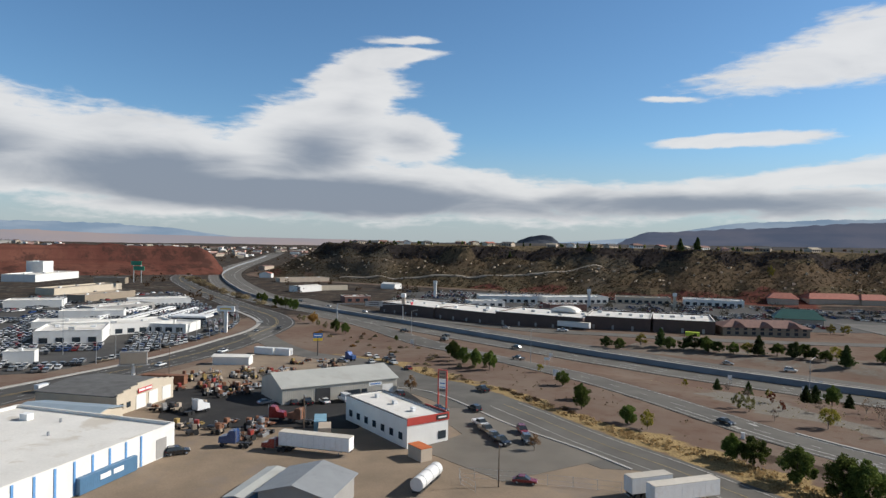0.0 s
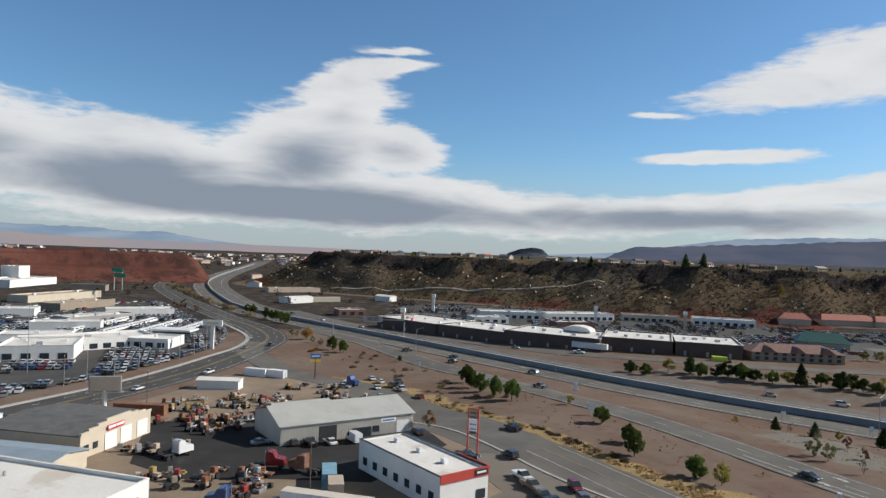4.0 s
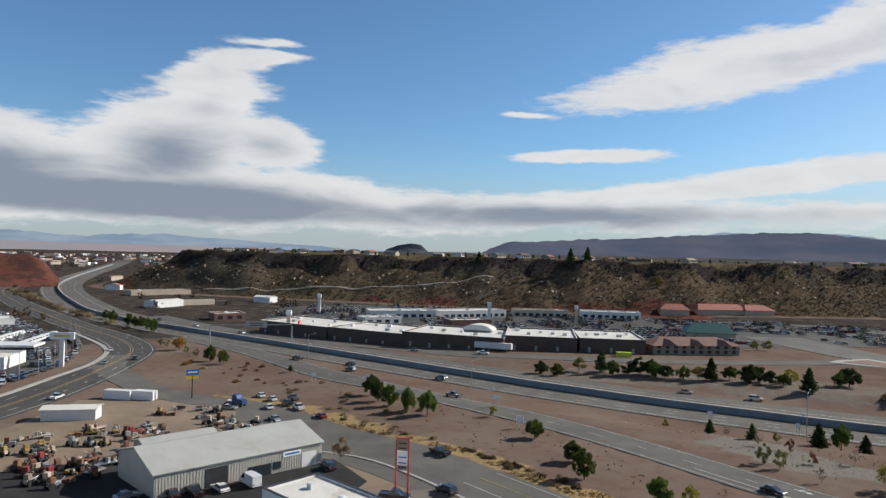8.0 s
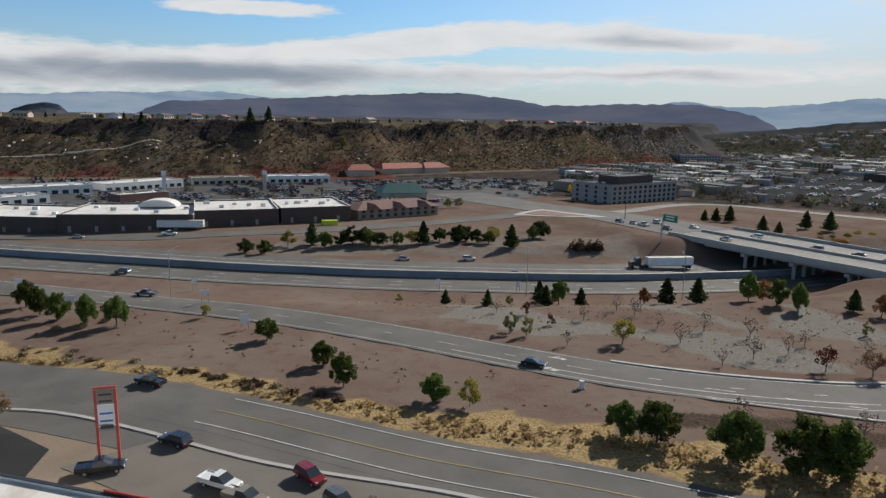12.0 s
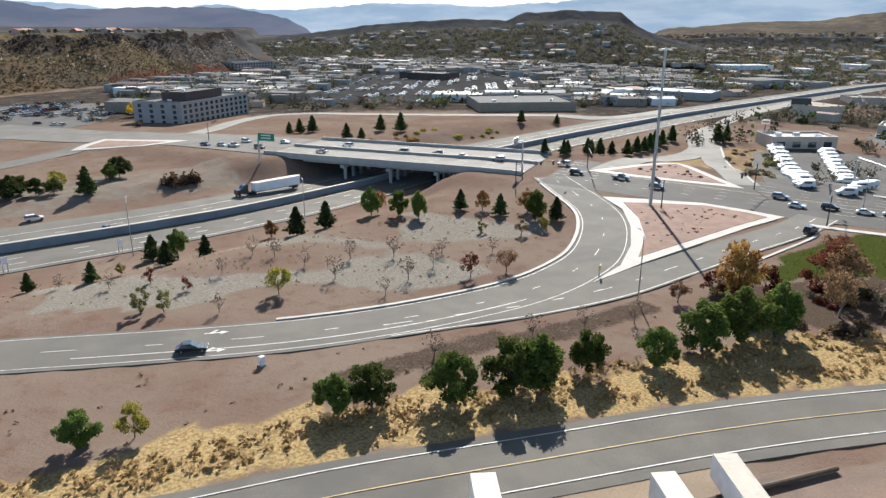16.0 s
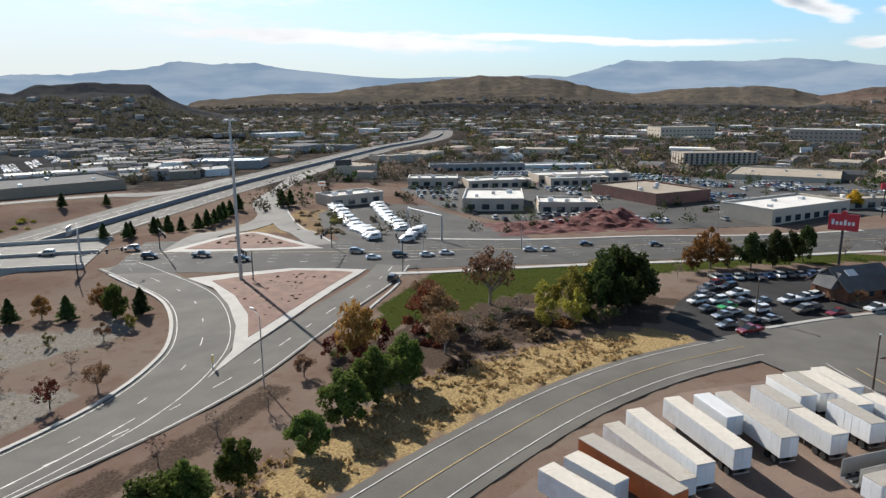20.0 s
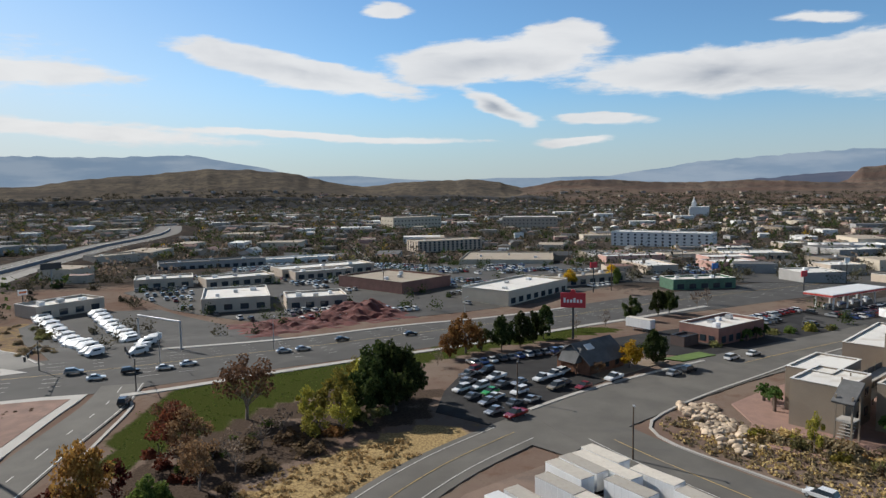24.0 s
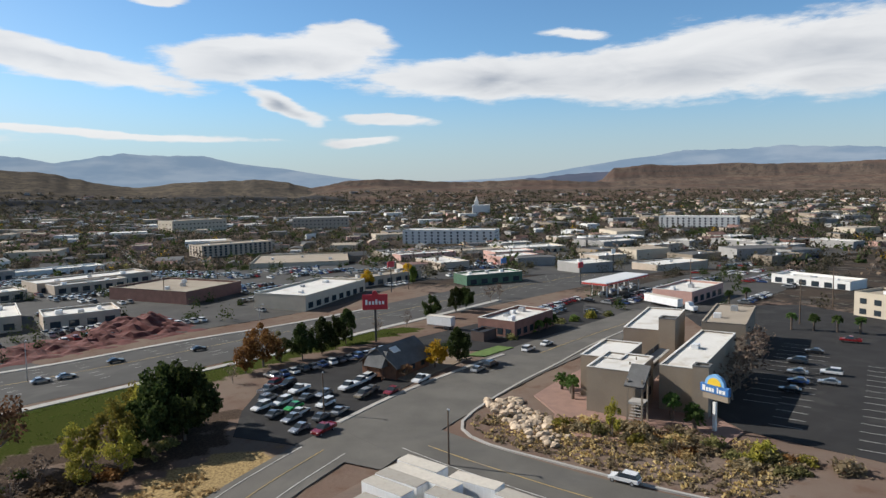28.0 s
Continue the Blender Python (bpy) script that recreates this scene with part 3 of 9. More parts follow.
dm, sm, _ = away(GX, GY, MESA)
back = dm * sm
df, sf, _ = away(GX, GY, curve(FRONTAGE, 6))
jitter = lumps(GX, GY, 14, 3, 33)
near = (1 - step(np.hypot(GX - 40, GY - 90), 250, 330))
verge = step(df, 6, 8) * (1 - step(df + 3 * jitter - 5 * step(GX, -12, 18), 10, 14)) * (sf > 0) * step(GX, -150, -110) * (1 - step(GX, 118, 130))
grass = np.clip(verge + 0.9 * (inside(GX, GY, [(60, 58), (84, 58), (98, 51), (110, 40), (122, 28), (128, 20), (120, 14), (108, 26), (92, 36), (74, 46)]) * (0.4 + 0.6 * step(jitter, -0.3, 0.4)))
                + 0.5 * (inside(GX, GY, [(175, 165), (230, 160), (235, 150), (200, 120), (184, 118)])), 0, 1)
lawn = inside(GX, GY, LAWN) * 1.0
loop_in = inside(GX, GY, [(-20, 130), (20, 108), (46, 97), (70, 95), (92, 106), (104, 122), (96, 140), (76, 140), (50, 144), (20, 142), (-10, 140)])
gravel = loop_in * step(lumps(GX, GY, 40, 3, 41), -0.25, 0.35) * 0.9
gravel = np.clip(gravel + 0.5 * (inside(GX, GY, [(-60, 180), (60, 205), (62, 230), (20, 226), (-60, 205)])), 0, 1)
# Dark soil and weeds; in the park, tree shade is darkened in too.
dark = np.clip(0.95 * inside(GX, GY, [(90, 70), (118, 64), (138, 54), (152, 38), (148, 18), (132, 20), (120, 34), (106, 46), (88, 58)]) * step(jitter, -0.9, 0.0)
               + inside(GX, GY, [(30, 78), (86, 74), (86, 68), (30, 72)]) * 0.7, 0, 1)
scrub = step(back, -6, 4)
basalt = 0.9 * step(back, 62, 70) * (1 - step(back, 80, 90)) + 0.12 * step(lumps(GX, GY, 45, 3, 51), 0.15, 0.6) * scrub
redrock = step(lumps(GX, GY, 120, 2, 61), 0.0, 0.5) * step(back, 0, 6) * (1 - step(back, 16, 30)) + 1.0 * inside(GX, GY, [(-150, 480), (-110, 520), (-70, 515), (-60, 480)])
city = (1 - near) * (1 - step(back, -20, 0)) * (1 - np.clip(redrock, 0, 1))
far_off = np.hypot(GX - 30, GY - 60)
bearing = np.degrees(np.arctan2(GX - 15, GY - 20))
# Where cloud shade on the far hills is put into the ground colour.
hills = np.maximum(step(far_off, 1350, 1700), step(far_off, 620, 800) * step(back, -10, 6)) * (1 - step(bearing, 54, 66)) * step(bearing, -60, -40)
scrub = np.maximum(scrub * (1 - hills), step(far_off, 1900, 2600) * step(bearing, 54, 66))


def ground_mat():
    m = bpy.data.materials.new("desert_ground")
    m.use_nodes = True
    n = Nodes(m.node_tree)
    p = n.add("ShaderNodeNewGeometry").outputs["Position"]
    a, b = n.add("ShaderNodeVertexColor"), n.add("ShaderNodeVertexColor")
    a.layer_name, b.layer_name = "cover_one", "cover_two"
    sa, sb = n.add("ShaderNodeSeparateColor"), n.add("ShaderNodeSeparateColor")
    n.put(a.outputs[0], sa.inputs[0]), n.put(b.outputs[0], sb.inputs[0])
    big, mid, fine = n.noise(p, 0.035, 5, 0.6), n.noise(p, 0.25, 5, 0.65), n.noise(p, 2.2, 5, 0.7)
    brk = n.math("MULTIPLY", n.math("SUBTRACT", n.math("ADD", n.math("MULTIPLY", mid, 0.6), n.math("MULTIPLY", fine, 0.4)), 0.5), 1.6)

    def zone(w):
        return n.ramp(n.math("ADD", w, brk), 0.35, 0.65)

    c = n.mix(n.ramp(big, 0.35, 0.65), (0.165, 0.115, 0.092), (0.195, 0.152, 0.124))
    c = n.mix(n.math("MULTIPLY", n.ramp(mid, 0.5, 0.7), 0.6), c, (0.14, 0.085, 0.062))
    c = n.mix(n.math("MULTIPLY", n.ramp(fine, 0.55, 0.75), 0.45), c, (0.1, 0.075, 0.055))
    gravel_c = n.mix(n.ramp(fine, 0.4, 0.6), (0.25, 0.23, 0.2), (0.165, 0.15, 0.13))
    grass_c = n.mix(n.ramp(fine, 0.35, 0.65), (0.44, 0.325, 0.16), (0.2, 0.14, 0.075))
    # Olive lawn green, lowered to hold the shade of the trees.
    lawn_c = n.mix(n.ramp(fine, 0.35, 0.65), (0.034, 0.05, 0.011), (0.06, 0.064, 0.02))
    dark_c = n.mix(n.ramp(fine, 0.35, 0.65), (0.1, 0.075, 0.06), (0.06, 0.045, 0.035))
    scrub_c = n.mix(n.ramp(mid, 0.4, 0.6), (0.15, 0.113, 0.072), (0.095, 0.077, 0.049))
    scrub_c = n.mix(n.ramp(n.noise(p, 0.42, 3, 0.6), 0.52, 0.62), scrub_c, (0.04, 0.04, 0.027))
    band = n.noise(n.scaled(p, 0.12, 0.12, 3.0), 0.02, 5, 0.6)
    scrub_c = n.mix(n.math("MULTIPLY", n.ramp(band, 0.48, 0.62), 0.45), scrub_c, (0.135, 0.088, 0.06))
    scrub_c = n.mix(n.math("MULTIPLY", n.ramp(n.noise(p, 0.004, 6, 0.7), 0.5, 0.62), 0.5), scrub_c, (0.075, 0.075, 0.07))
    # Scrub pales with distance: haze put into the base colour.
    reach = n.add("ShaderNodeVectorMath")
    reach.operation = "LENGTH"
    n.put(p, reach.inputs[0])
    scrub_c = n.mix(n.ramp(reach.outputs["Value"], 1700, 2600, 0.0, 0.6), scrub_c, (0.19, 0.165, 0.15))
    basalt_c = n.mix(n.ramp(mid, 0.42, 0.62), (0.05, 0.042, 0.04), (0.026, 0.022, 0.021))
    red_c = n.mix(n.ramp(mid, 0.4, 0.6), (0.15, 0.06, 0.047), (0.1, 0.045, 0.037))
    city_c = n.mix(n.ramp(n.noise(p, 0.06, 6, 0.7), 0.4, 0.6), (0.075, 0.06, 0.05), (0.045, 0.042, 0.04))
    city_c = n.mix(n.math("MULTIPLY", n.ramp(n.noise(p, 0.11, 4, 0.7), 0.56, 0.62), 0.5), city_c, (0.16, 0.15, 0.135))
    # Dark blue-grey that carries the cloud shade and haze of far hills.
    shaded_hill_c = n.mix(n.ramp(n.noise(p, 0.006, 6, 0.65), 0.4, 0.6), (0.1, 0.094, 0.09), (0.06, 0.06, 0.062))
    sc = n.add("ShaderNodeVertexColor")
    sc.layer_name = "cover_three"
    s3 = n.add("ShaderNodeSeparateColor")
    n.put(sc.outputs[0], s3.inputs[0])
    c = n.mix(zone(sb.outputs[2]), c, city_c)
    c = n.mix(zone(sa.outputs[2]), c, gravel_c)
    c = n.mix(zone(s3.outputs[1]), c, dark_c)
    c = n.mix(zone(sa.outputs[0]), c, grass_c)
    c = n.mix(n.ramp(n.math("ADD", sa.outputs[1], n.math("MULTIPLY", brk, 1.1)), 0.3, 0.7), c, lawn_c)
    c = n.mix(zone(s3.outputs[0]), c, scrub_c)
    c = n.mix(zone(s3.outputs[2]), c, shaded_hill_c)
    c = n.mix(zone(sb.outputs[1]), c, red_c)
    c = n.mix(zone(sb.outputs[0]), c, basalt_c)
    s = n.add("ShaderNodeBsdfPrincipled")
    n.put(c, s.inputs["Base Color"])
    s.inputs["Roughness"].default_value = 0.95
    s.inputs["Specular IOR Level"].default_value = 0.0
    k = n.add("ShaderNodeBump")
    k.inputs["Strength"].default_value, k.inputs["Distance"].default_value = 0.6, 0.35
    n.put(n.math("ADD", n.math("MULTIPLY", mid, 1.0), n.math("MULTIPLY", fine, 0.5)), k.inputs["Height"])
    n.put(k.outputs[0], s.inputs["Normal"])
    n.put(s.outputs[0], n.add("ShaderNodeOutputMaterial").inputs[0])
    return m


rows, cols = GX.shape
ids = np.arange(rows * cols).reshape(rows, cols)
quads = np.stack([ids[:-1, :-1], ids[:-1, 1:], ids[1:, 1:], ids[1:, :-1]], -1).reshape(-1, 4)
me = bpy.data.meshes.new("ground")
me.from_pydata(np.column_stack([GX.ravel(), GY.ravel(), GZ.ravel()]).tolist(), [], quads.tolist())
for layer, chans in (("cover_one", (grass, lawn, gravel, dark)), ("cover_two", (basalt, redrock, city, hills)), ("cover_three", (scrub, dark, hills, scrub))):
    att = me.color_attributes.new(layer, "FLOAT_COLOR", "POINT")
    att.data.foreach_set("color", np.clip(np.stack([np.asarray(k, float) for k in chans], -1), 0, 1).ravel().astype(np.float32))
me.materials.append(ground_mat())
me.shade_smooth()
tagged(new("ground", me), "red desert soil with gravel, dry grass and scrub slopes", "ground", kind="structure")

# Paving
patch("yard_ground", YARD, yard_dirt, 0.0, "dusty packed dirt and broken asphalt of the truck yard")
patch("yard_asphalt", [(-100, 22), (-92, 40), (-74, 62), (-54, 64), (-40, 56), (-34, 30), (-46, 20), (-58, 8), (-72, 6)], asphalt_dark, 0.05, "dark patched asphalt in the truck yard")
patch("frontage_shoulder", [(-104, 86), (-99, 87.4), (-54, 74.4), (-22, 64.4), (3, 56), (22, 52), (14, 45.5), (0, 48), (-26, 55), (-60, 65), (-100, 77)], asphalt, 0.045, "wide worn asphalt shoulder along the truck yard")
patch("office_apron", [(-16, 30), (-16, 43), (-36, 52), (-28, 60), (-4, 53.5), (12, 50.5), (6, 28)], asphalt_old, 0.055, "worn pale asphalt in front of the office")
patch("trailer_yard_ground", TRAILER_YARD, mat("red_yard_dirt", (0.175, 0.122, 0.094), 0.95, var=0.28, scale=0.09, fine=3, bump=0.3, spots=(0.11, 0.085, 0.07), amount=0.7, spot_scale=0.07), 0.0, "packed reddish dirt under the parked trailers")
patch("cabin_lot", CABIN_LOT, asphalt_dark, 0.0, "dark asphalt car sales lot")
patch("motel_lot", MOTEL_LOT, asphalt_dark, 0.0, "fresh black asphalt parking lot beside the motel")
patch("dealer_lot", DEALER_LOT, asphalt_street, 0.0, "grey asphalt of the car dealers' lots")
patch("mall_lot", MALL_LOT, asphalt_street, 0.0, "grey asphalt parking of the shopping centre", 8)
patch("rv_lot", RV_LOT, asphalt_street, 0.0, "grey asphalt lot with parked motor homes")
patch("plaza_lot", PLAZA_LOT, asphalt_street, 0.0, "grey asphalt of the shopping plaza", 8)
patch("strip_lot", STRIP_LOT, asphalt_dark, 0.0, "dark asphalt lot by the restaurant")
patch("gas_lot", GAS_LOT, asphalt_street, 0.0, "grey asphalt forecourts beside the boulevard", 8)
road("freeway_near_lanes", FREEWAY, 14.5, -0.5, asphalt, 0.0, "grey asphalt freeway lanes")
road("freeway_far_lanes", FREEWAY, -0.5, 20, asphalt, 0.0, "grey asphalt freeway lanes beyond the barrier")
road("off_ramp", RAMP, 5.6, 5.4, asphalt, 0.03, "grey asphalt exit ramp")
road("slip_lane", SLIP, 4.2, 4.6, asphalt, 0.05, "grey asphalt turning lane")
road("frontage_road", FRONTAGE, 4.2, 6.8, asphalt, 0.06, "grey asphalt frontage road")
road("motel_street", MOTEL_STREET, 10.6, 6.8, asphalt, 0.085, "wide grey asphalt street beside the motel")
road("side_street", SIDE, 5.5, 6.2, asphalt, 0.105, "grey asphalt side street")
road("bend_road", BEND, 9, 9, asphalt_street, 0.04, "wide grey asphalt road past the car dealers")
road("far_ramp", FAR_RAMP, 5, 5, asphalt, 0.05, "grey asphalt ramp beside the shops")
road("far_loop", LOOP_FAR, 4.5, 4.5, concrete_road, 0.06, "pale curving ramp on an embankment")
road("on_ramp", ON_RAMP, 4.5, 4.5, concrete_road, 0.06, "pale entrance ramp")
road("on_ramp_branch", ON_RAMP_B, 4, 4, concrete_road, 0.08, "pale entrance ramp branch")
BLVD = CROSS[(CROSS[:, 1] < 163)]
road("boulevard", BLVD, 22, 14, asphalt_street, 0.04, "wide grey boulevard with traffic lanes")
road("boulevard_beyond", CROSS[(CROSS[:, 1] > 235)], 16, 18, asphalt, 0.09, "wide grey boulevard beyond the bridge")

# ---- building kit ----


def box(bm, x0, x1, y0, y1, z0, z1, bevel=0.0):
    v = [bm.verts.new((x, y, z)) for z in (z0, z1) for x, y in ((x0, y0), (x1, y0), (x1, y1), (x0, y1))]
    fs = [bm.faces.new([v[i] for i in q]) for q in ((3, 2, 1, 0), (4, 5, 6, 7), (0, 1, 5, 4), (1, 2, 6, 5), (2, 3, 7, 6), (3, 0, 4, 7))]
    if bevel:
        bmesh.ops.bevel(bm, geom=list({e for f in fs for e in f.edges}), offset=bevel, segments=1, affect="EDGES")


def tube(bm, p, q, r0, r1=None, n=8, caps=True):
    r1 = r0 if r1 is None else r1
    p, q = Vector(p), Vector(q)
    rot = (q - p).to_track_quat("Z", "Y").to_matrix()
    rings = [[bm.verts.new(c + rot @ Vector((r * math.cos(6.2832 * k / n), r * math.sin(6.2832 * k / n), 0))) for k in range(n)] for c, r in ((p, r0), (q, r1))]
    for k in range(n):
        bm.faces.new((rings[0][k], rings[0][(k + 1) % n], rings[1][(k + 1) % n], rings[1][k]))
    if caps:
        bm.faces.new(rings[0][::-1]), bm.faces.new(rings[1])


def prism(bm, outline, y0, y1, pinch=1.0, top=None):
    """An x-z outline drawn out from y0 to y1."""
    a = [bm.verts.new((x, y0, z)) for x, z in outline]
    b = [bm.verts.new((x, y1, z)) for x, z in outline]
    n = len(outline)
    bm.faces.new(a), bm.faces.new(b[::-1])
    for k in range(n):
        bm.faces.new((a[k], b[k], b[(k + 1) % n], a[(k + 1) % n]))


def mesh_of(name, fill, *mats, smooth=False):
    bm = bmesh.new()
    fill(bm)
    bmesh.ops.recalc_face_normals(bm, faces=bm.faces[:])
    me = bpy.data.meshes.new(name)
    bm.to_mesh(me)
    bm.free()
    for m in mats:
        me.materials.append(m)
    if smooth:
        me.shade_smooth()
    return me


def part(name, me, parent, label="", m=None):
    ob = new(name, me)
    ob.parent = parent
    if m is not None:
        ob.matrix_basis = m
    if label:
        ob["label"] = label
    return ob


def thing(name, label, category, x, y, rot=0.0, z=None, group="", lift=0.0):
    ob = new(name)
    ob.empty_display_size = 0.5
    ob.matrix_basis = pose(x, y, (at(x, y) if z is None else z) + lift, 0, 0, rot)
    return tagged(ob, label, category, group)


CACHE = {}


def kept(key, make):
    if key not in CACHE:
        CACHE[key] = make()
    return CACHE[key]


def box_mesh(name, sx, sy, sz, m, z0=0.0, bevel=0.0):
    """A box centred in x and y, shared by size and material."""
    return kept((name, round(sx, 2), round(sy, 2), round(sz, 2), m.name, z0), lambda: mesh_of(name, lambda bm: box(bm, -sx / 2, sx / 2, -sy / 2, sy / 2, z0, z0 + sz, bevel), m))


# ---- trees ----
LEAF = {
    "pine": leaves("pine_needles", (0.055, 0.085, 0.017), (0.15, 0.185, 0.044)),
    "conifer": leaves("dark_conifer_needles", (0.03, 0.05, 0.016), (0.085, 0.11, 0.034)),
    "darkpine": leaves("dark_pine_needles", (0.02, 0.034, 0.011), (0.064, 0.08, 0.022)),
    "orange": leaves("orange_autumn_leaves", (0.2, 0.095, 0.03), (0.34, 0.19, 0.06)),
    "brown": leaves("brown_dry_leaves", (0.13, 0.07, 0.04), (0.27, 0.16, 0.09)),
    "yellow": leaves("yellow_autumn_leaves", (0.5, 0.31, 0.015), (0.72, 0.5, 0.05)),
    "lime": leaves("yellow_green_leaves", (0.17, 0.165, 0.03), (0.36, 0.3, 0.06)),
    "red": leaves("dark_red_leaves", (0.075, 0.02, 0.015), (0.17, 0.05, 0.03)),
    "olive": leaves("olive_green_leaves", (0.12, 0.12, 0.04), (0.26, 0.24, 0.1)),
    "bare": leaves("bare_grey_twigs", (0.14, 0.1, 0.075), (0.24, 0.18, 0.14)),
    "palm": leaves("palm_fronds", (0.045, 0.09, 0.02), (0.12, 0.17, 0.05)),
    "straw": leaves("straw_tufts", (0.36, 0.25, 0.11), (0.55, 0.41, 0.2)),
    "town": leaves("grey_green_town_foliage", (0.045, 0.045, 0.03), (0.115, 0.1, 0.065)),
    "sage": leaves("grey_sage_scrub", (0.17, 0.13, 0.08), (0.32, 0.25, 0.15)),
    "slope": leaves("dry_slope_scrub", (0.085, 0.07, 0.04), (0.17, 0.135, 0.08)),
    "darkbrush": leaves("dark_brown_brush", (0.065, 0.042, 0.028), (0.15, 0.1, 0.058)),
}


def cards(centres, size, rng, flat=0.0, long=1.0):
    """Many small four-sided leaf sprays round the centres."""
    n = len(centres)
    a = rng.normal(size=(n, 3))
    a /= np.linalg.norm(a, axis=1)[:, None]
    b = np.cross(a, rng.normal(size=(n, 3)))
    b /= np.linalg.norm(b, axis=1)[:, None] + 1e-9
    b[:, 2] *= 1 - flat
    s = size * rng.uniform(0.55, 1.25, (n, 1))
    c = np.asarray(centres)
    quad = np.stack([c - a * s * long - b * s * 0.5, c + a * s * 0.2 - b * s, c + a * s * long + b * s * 0.4, c - a * s * 0.1 + b * s], 1)
    return quad.reshape(-1, 3)


def mesh_np(name, verts, m, quads=True, extra=None):
    me = bpy.data.meshes.new(name)
    n = len(verts) // 4
    me.from_pydata(verts.tolist() if hasattr(verts, "tolist") else verts, [], [(4 * i, 4 * i + 1, 4 * i + 2, 4 * i + 3) for i in range(n)])
    me.materials.append(m)
    return me


def crown_points(kind, rng, n):
    """Places of the sprays, in a crown one metre high and about one wide, clumped, with gaps."""
    if kind == "conifer":
        h = rng.uniform(0, 1, n) ** 1.25
        tier = (0.5 + 0.5 * np.sin(h * 46 + rng.uniform(0, 6))) * 0.35 + 0.65
        r = np.clip(1 - h, 0, 0.86) ** 0.8 * 0.36 * tier * np.sqrt(rng.uniform(0.15, 1, n)) + 0.01
        a = rng.uniform(0, 6.283, n)
        r = r * (0.8 + 0.3 * np.sin(3 * a + 9 * h) + 0.22 * np.sin(5 * a - 14 * h + 1))
        return np.column_stack([r * np.cos(a), r * np.sin(a), 0.1 + 0.9 * h])
    low = 0.02 if kind in ("pine", "darkpine", "red", "olive") else 0.08 if kind in ("yellow", "orange", "lime") else 0.2
    half_h, half_w = (1 - low) / 2, 0.43
    m = {"bare": 16, "brown": 22, "lime": 22, "olive": 16, "red": 18}.get(kind, 44)
    d = rng.normal(size=(m, 3))
    d /= np.linalg.norm(d, axis=1)[:, None]
    rad = rng.uniform(0.3, 0.82, (m, 1)) ** 0.7
    shape = np.clip((1.1 if "pine" in kind else 1.04) - 0.32 * d[:, 2], 0.6, 1.2)
    core = np.column_stack([d[:, 0] * shape, d[:, 1] * shape, d[:, 2]]) * rad
    pick = rng.randint(0, m, n)
    size = rng.uniform(0.17, 0.33, m)[pick]
    e = rng.normal(size=(n, 3))
    e /= np.linalg.norm(e, axis=1)[:, None]
    spread = {"bare": 1.5, "brown": 1.25, "lime": 1.2}.get(kind, 1.0)
    p = core[pick] + e * (size * spread * rng.uniform(0.45, 1.0, n))[:, None]
    return np.column_stack([p[:, 0] * half_w, p[:, 1] * half_w, low + half_h * (1 + 0.94 * p[:, 2])])


def tree_meshes(kind, variant):
    """A trunk with limbs and a crown of sprays, one metre high; scaled by the tree."""
    def make():
        rng = np.random.RandomState(hash_of(kind) + variant)
        count = {"pine": 8500, "darkpine": 6500, "conifer": 2400, "orange": 2600, "brown": 1700, "yellow": 3000, "lime": 1900, "red": 800, "olive": 900, "bare": 110}.get(kind, 700)
        size = {"pine": 0.0175, "darkpine": 0.022, "conifer": 0.028, "bare": 0.03, "brown": 0.022, "orange": 0.025, "lime": 0.025, "yellow": 0.026}.get(kind, 0.03)
        pts = crown_points(kind, rng, count)
        crown = mesh_np(kind + "_crown", cards(pts, size, rng, long=1.5 if kind in ("pine", "conifer", "bare") else 1.0), LEAF[kind])

        def wood(bm):
            lean = rng.uniform(-0.03, 0.03, 2)
            tops = [Vector((0, 0, -0.04)), Vector((lean[0], lean[1], 0.25)), Vector((lean[0] * 2, lean[1] * 2, 0.55 if kind != "conifer" else 0.9))]
            w = 0.03 if kind in ("pine", "orange", "brown", "yellow") else 0.022
            tube(bm, tops[0], tops[1], w, w * 0.75, 6), tube(bm, tops[1], tops[2], w * 0.75, w * 0.35, 6)
            for k in range(9 if kind in ("bare", "brown", "lime") else 5):
                a, h = k * 2.4 + rng.uniform(0, 1), rng.uniform(0.2, 0.5)
                s = tops[0].lerp(tops[2], h + 0.1)
                e = s + Vector((math.cos(a) * 0.24, math.sin(a) * 0.24, rng.uniform(0.15, 0.32))) * (0.5 if kind == "conifer" else 1.0)
                tube(bm, s, e, w * 0.45, w * 0.15, 5)
                if kind in ("bare", "brown"):
                    for _ in range(3):
                        tube(bm, s.lerp(e, 0.6), e + Vector(rng.uniform(-0.12, 0.12, 3)) + Vector((0, 0, 0.1)), w * 0.16, 0.002, 4)
        return mesh_of(kind + "_trunk", wood, pale_bark if kind in ("bare", "brown", "lime") else bark), crown
    return kept(("tree", kind, variant), make)


def hash_of(text):
    return sum((i + 1) * ord(c) for i, c in enumerate(text)) % 1000


TREE_LABELS = {"darkpine": "broad dark green pine in the park", "pine": "rounded dark green pine tree on dry ground", "conifer": "dark green conical conifer on a dry slope", "orange": "tree with orange-brown autumn leaves",
               "brown": "tall tree with sparse brown dry leaves", "yellow": "tree in bright yellow autumn leaf", "lime": "small tree with yellow-green leaves", "red": "dark red-leaved shrubby tree",
               "olive": "low olive-green bushy tree", "bare": "bare leafless grey-brown tree"}
TREES = [0]


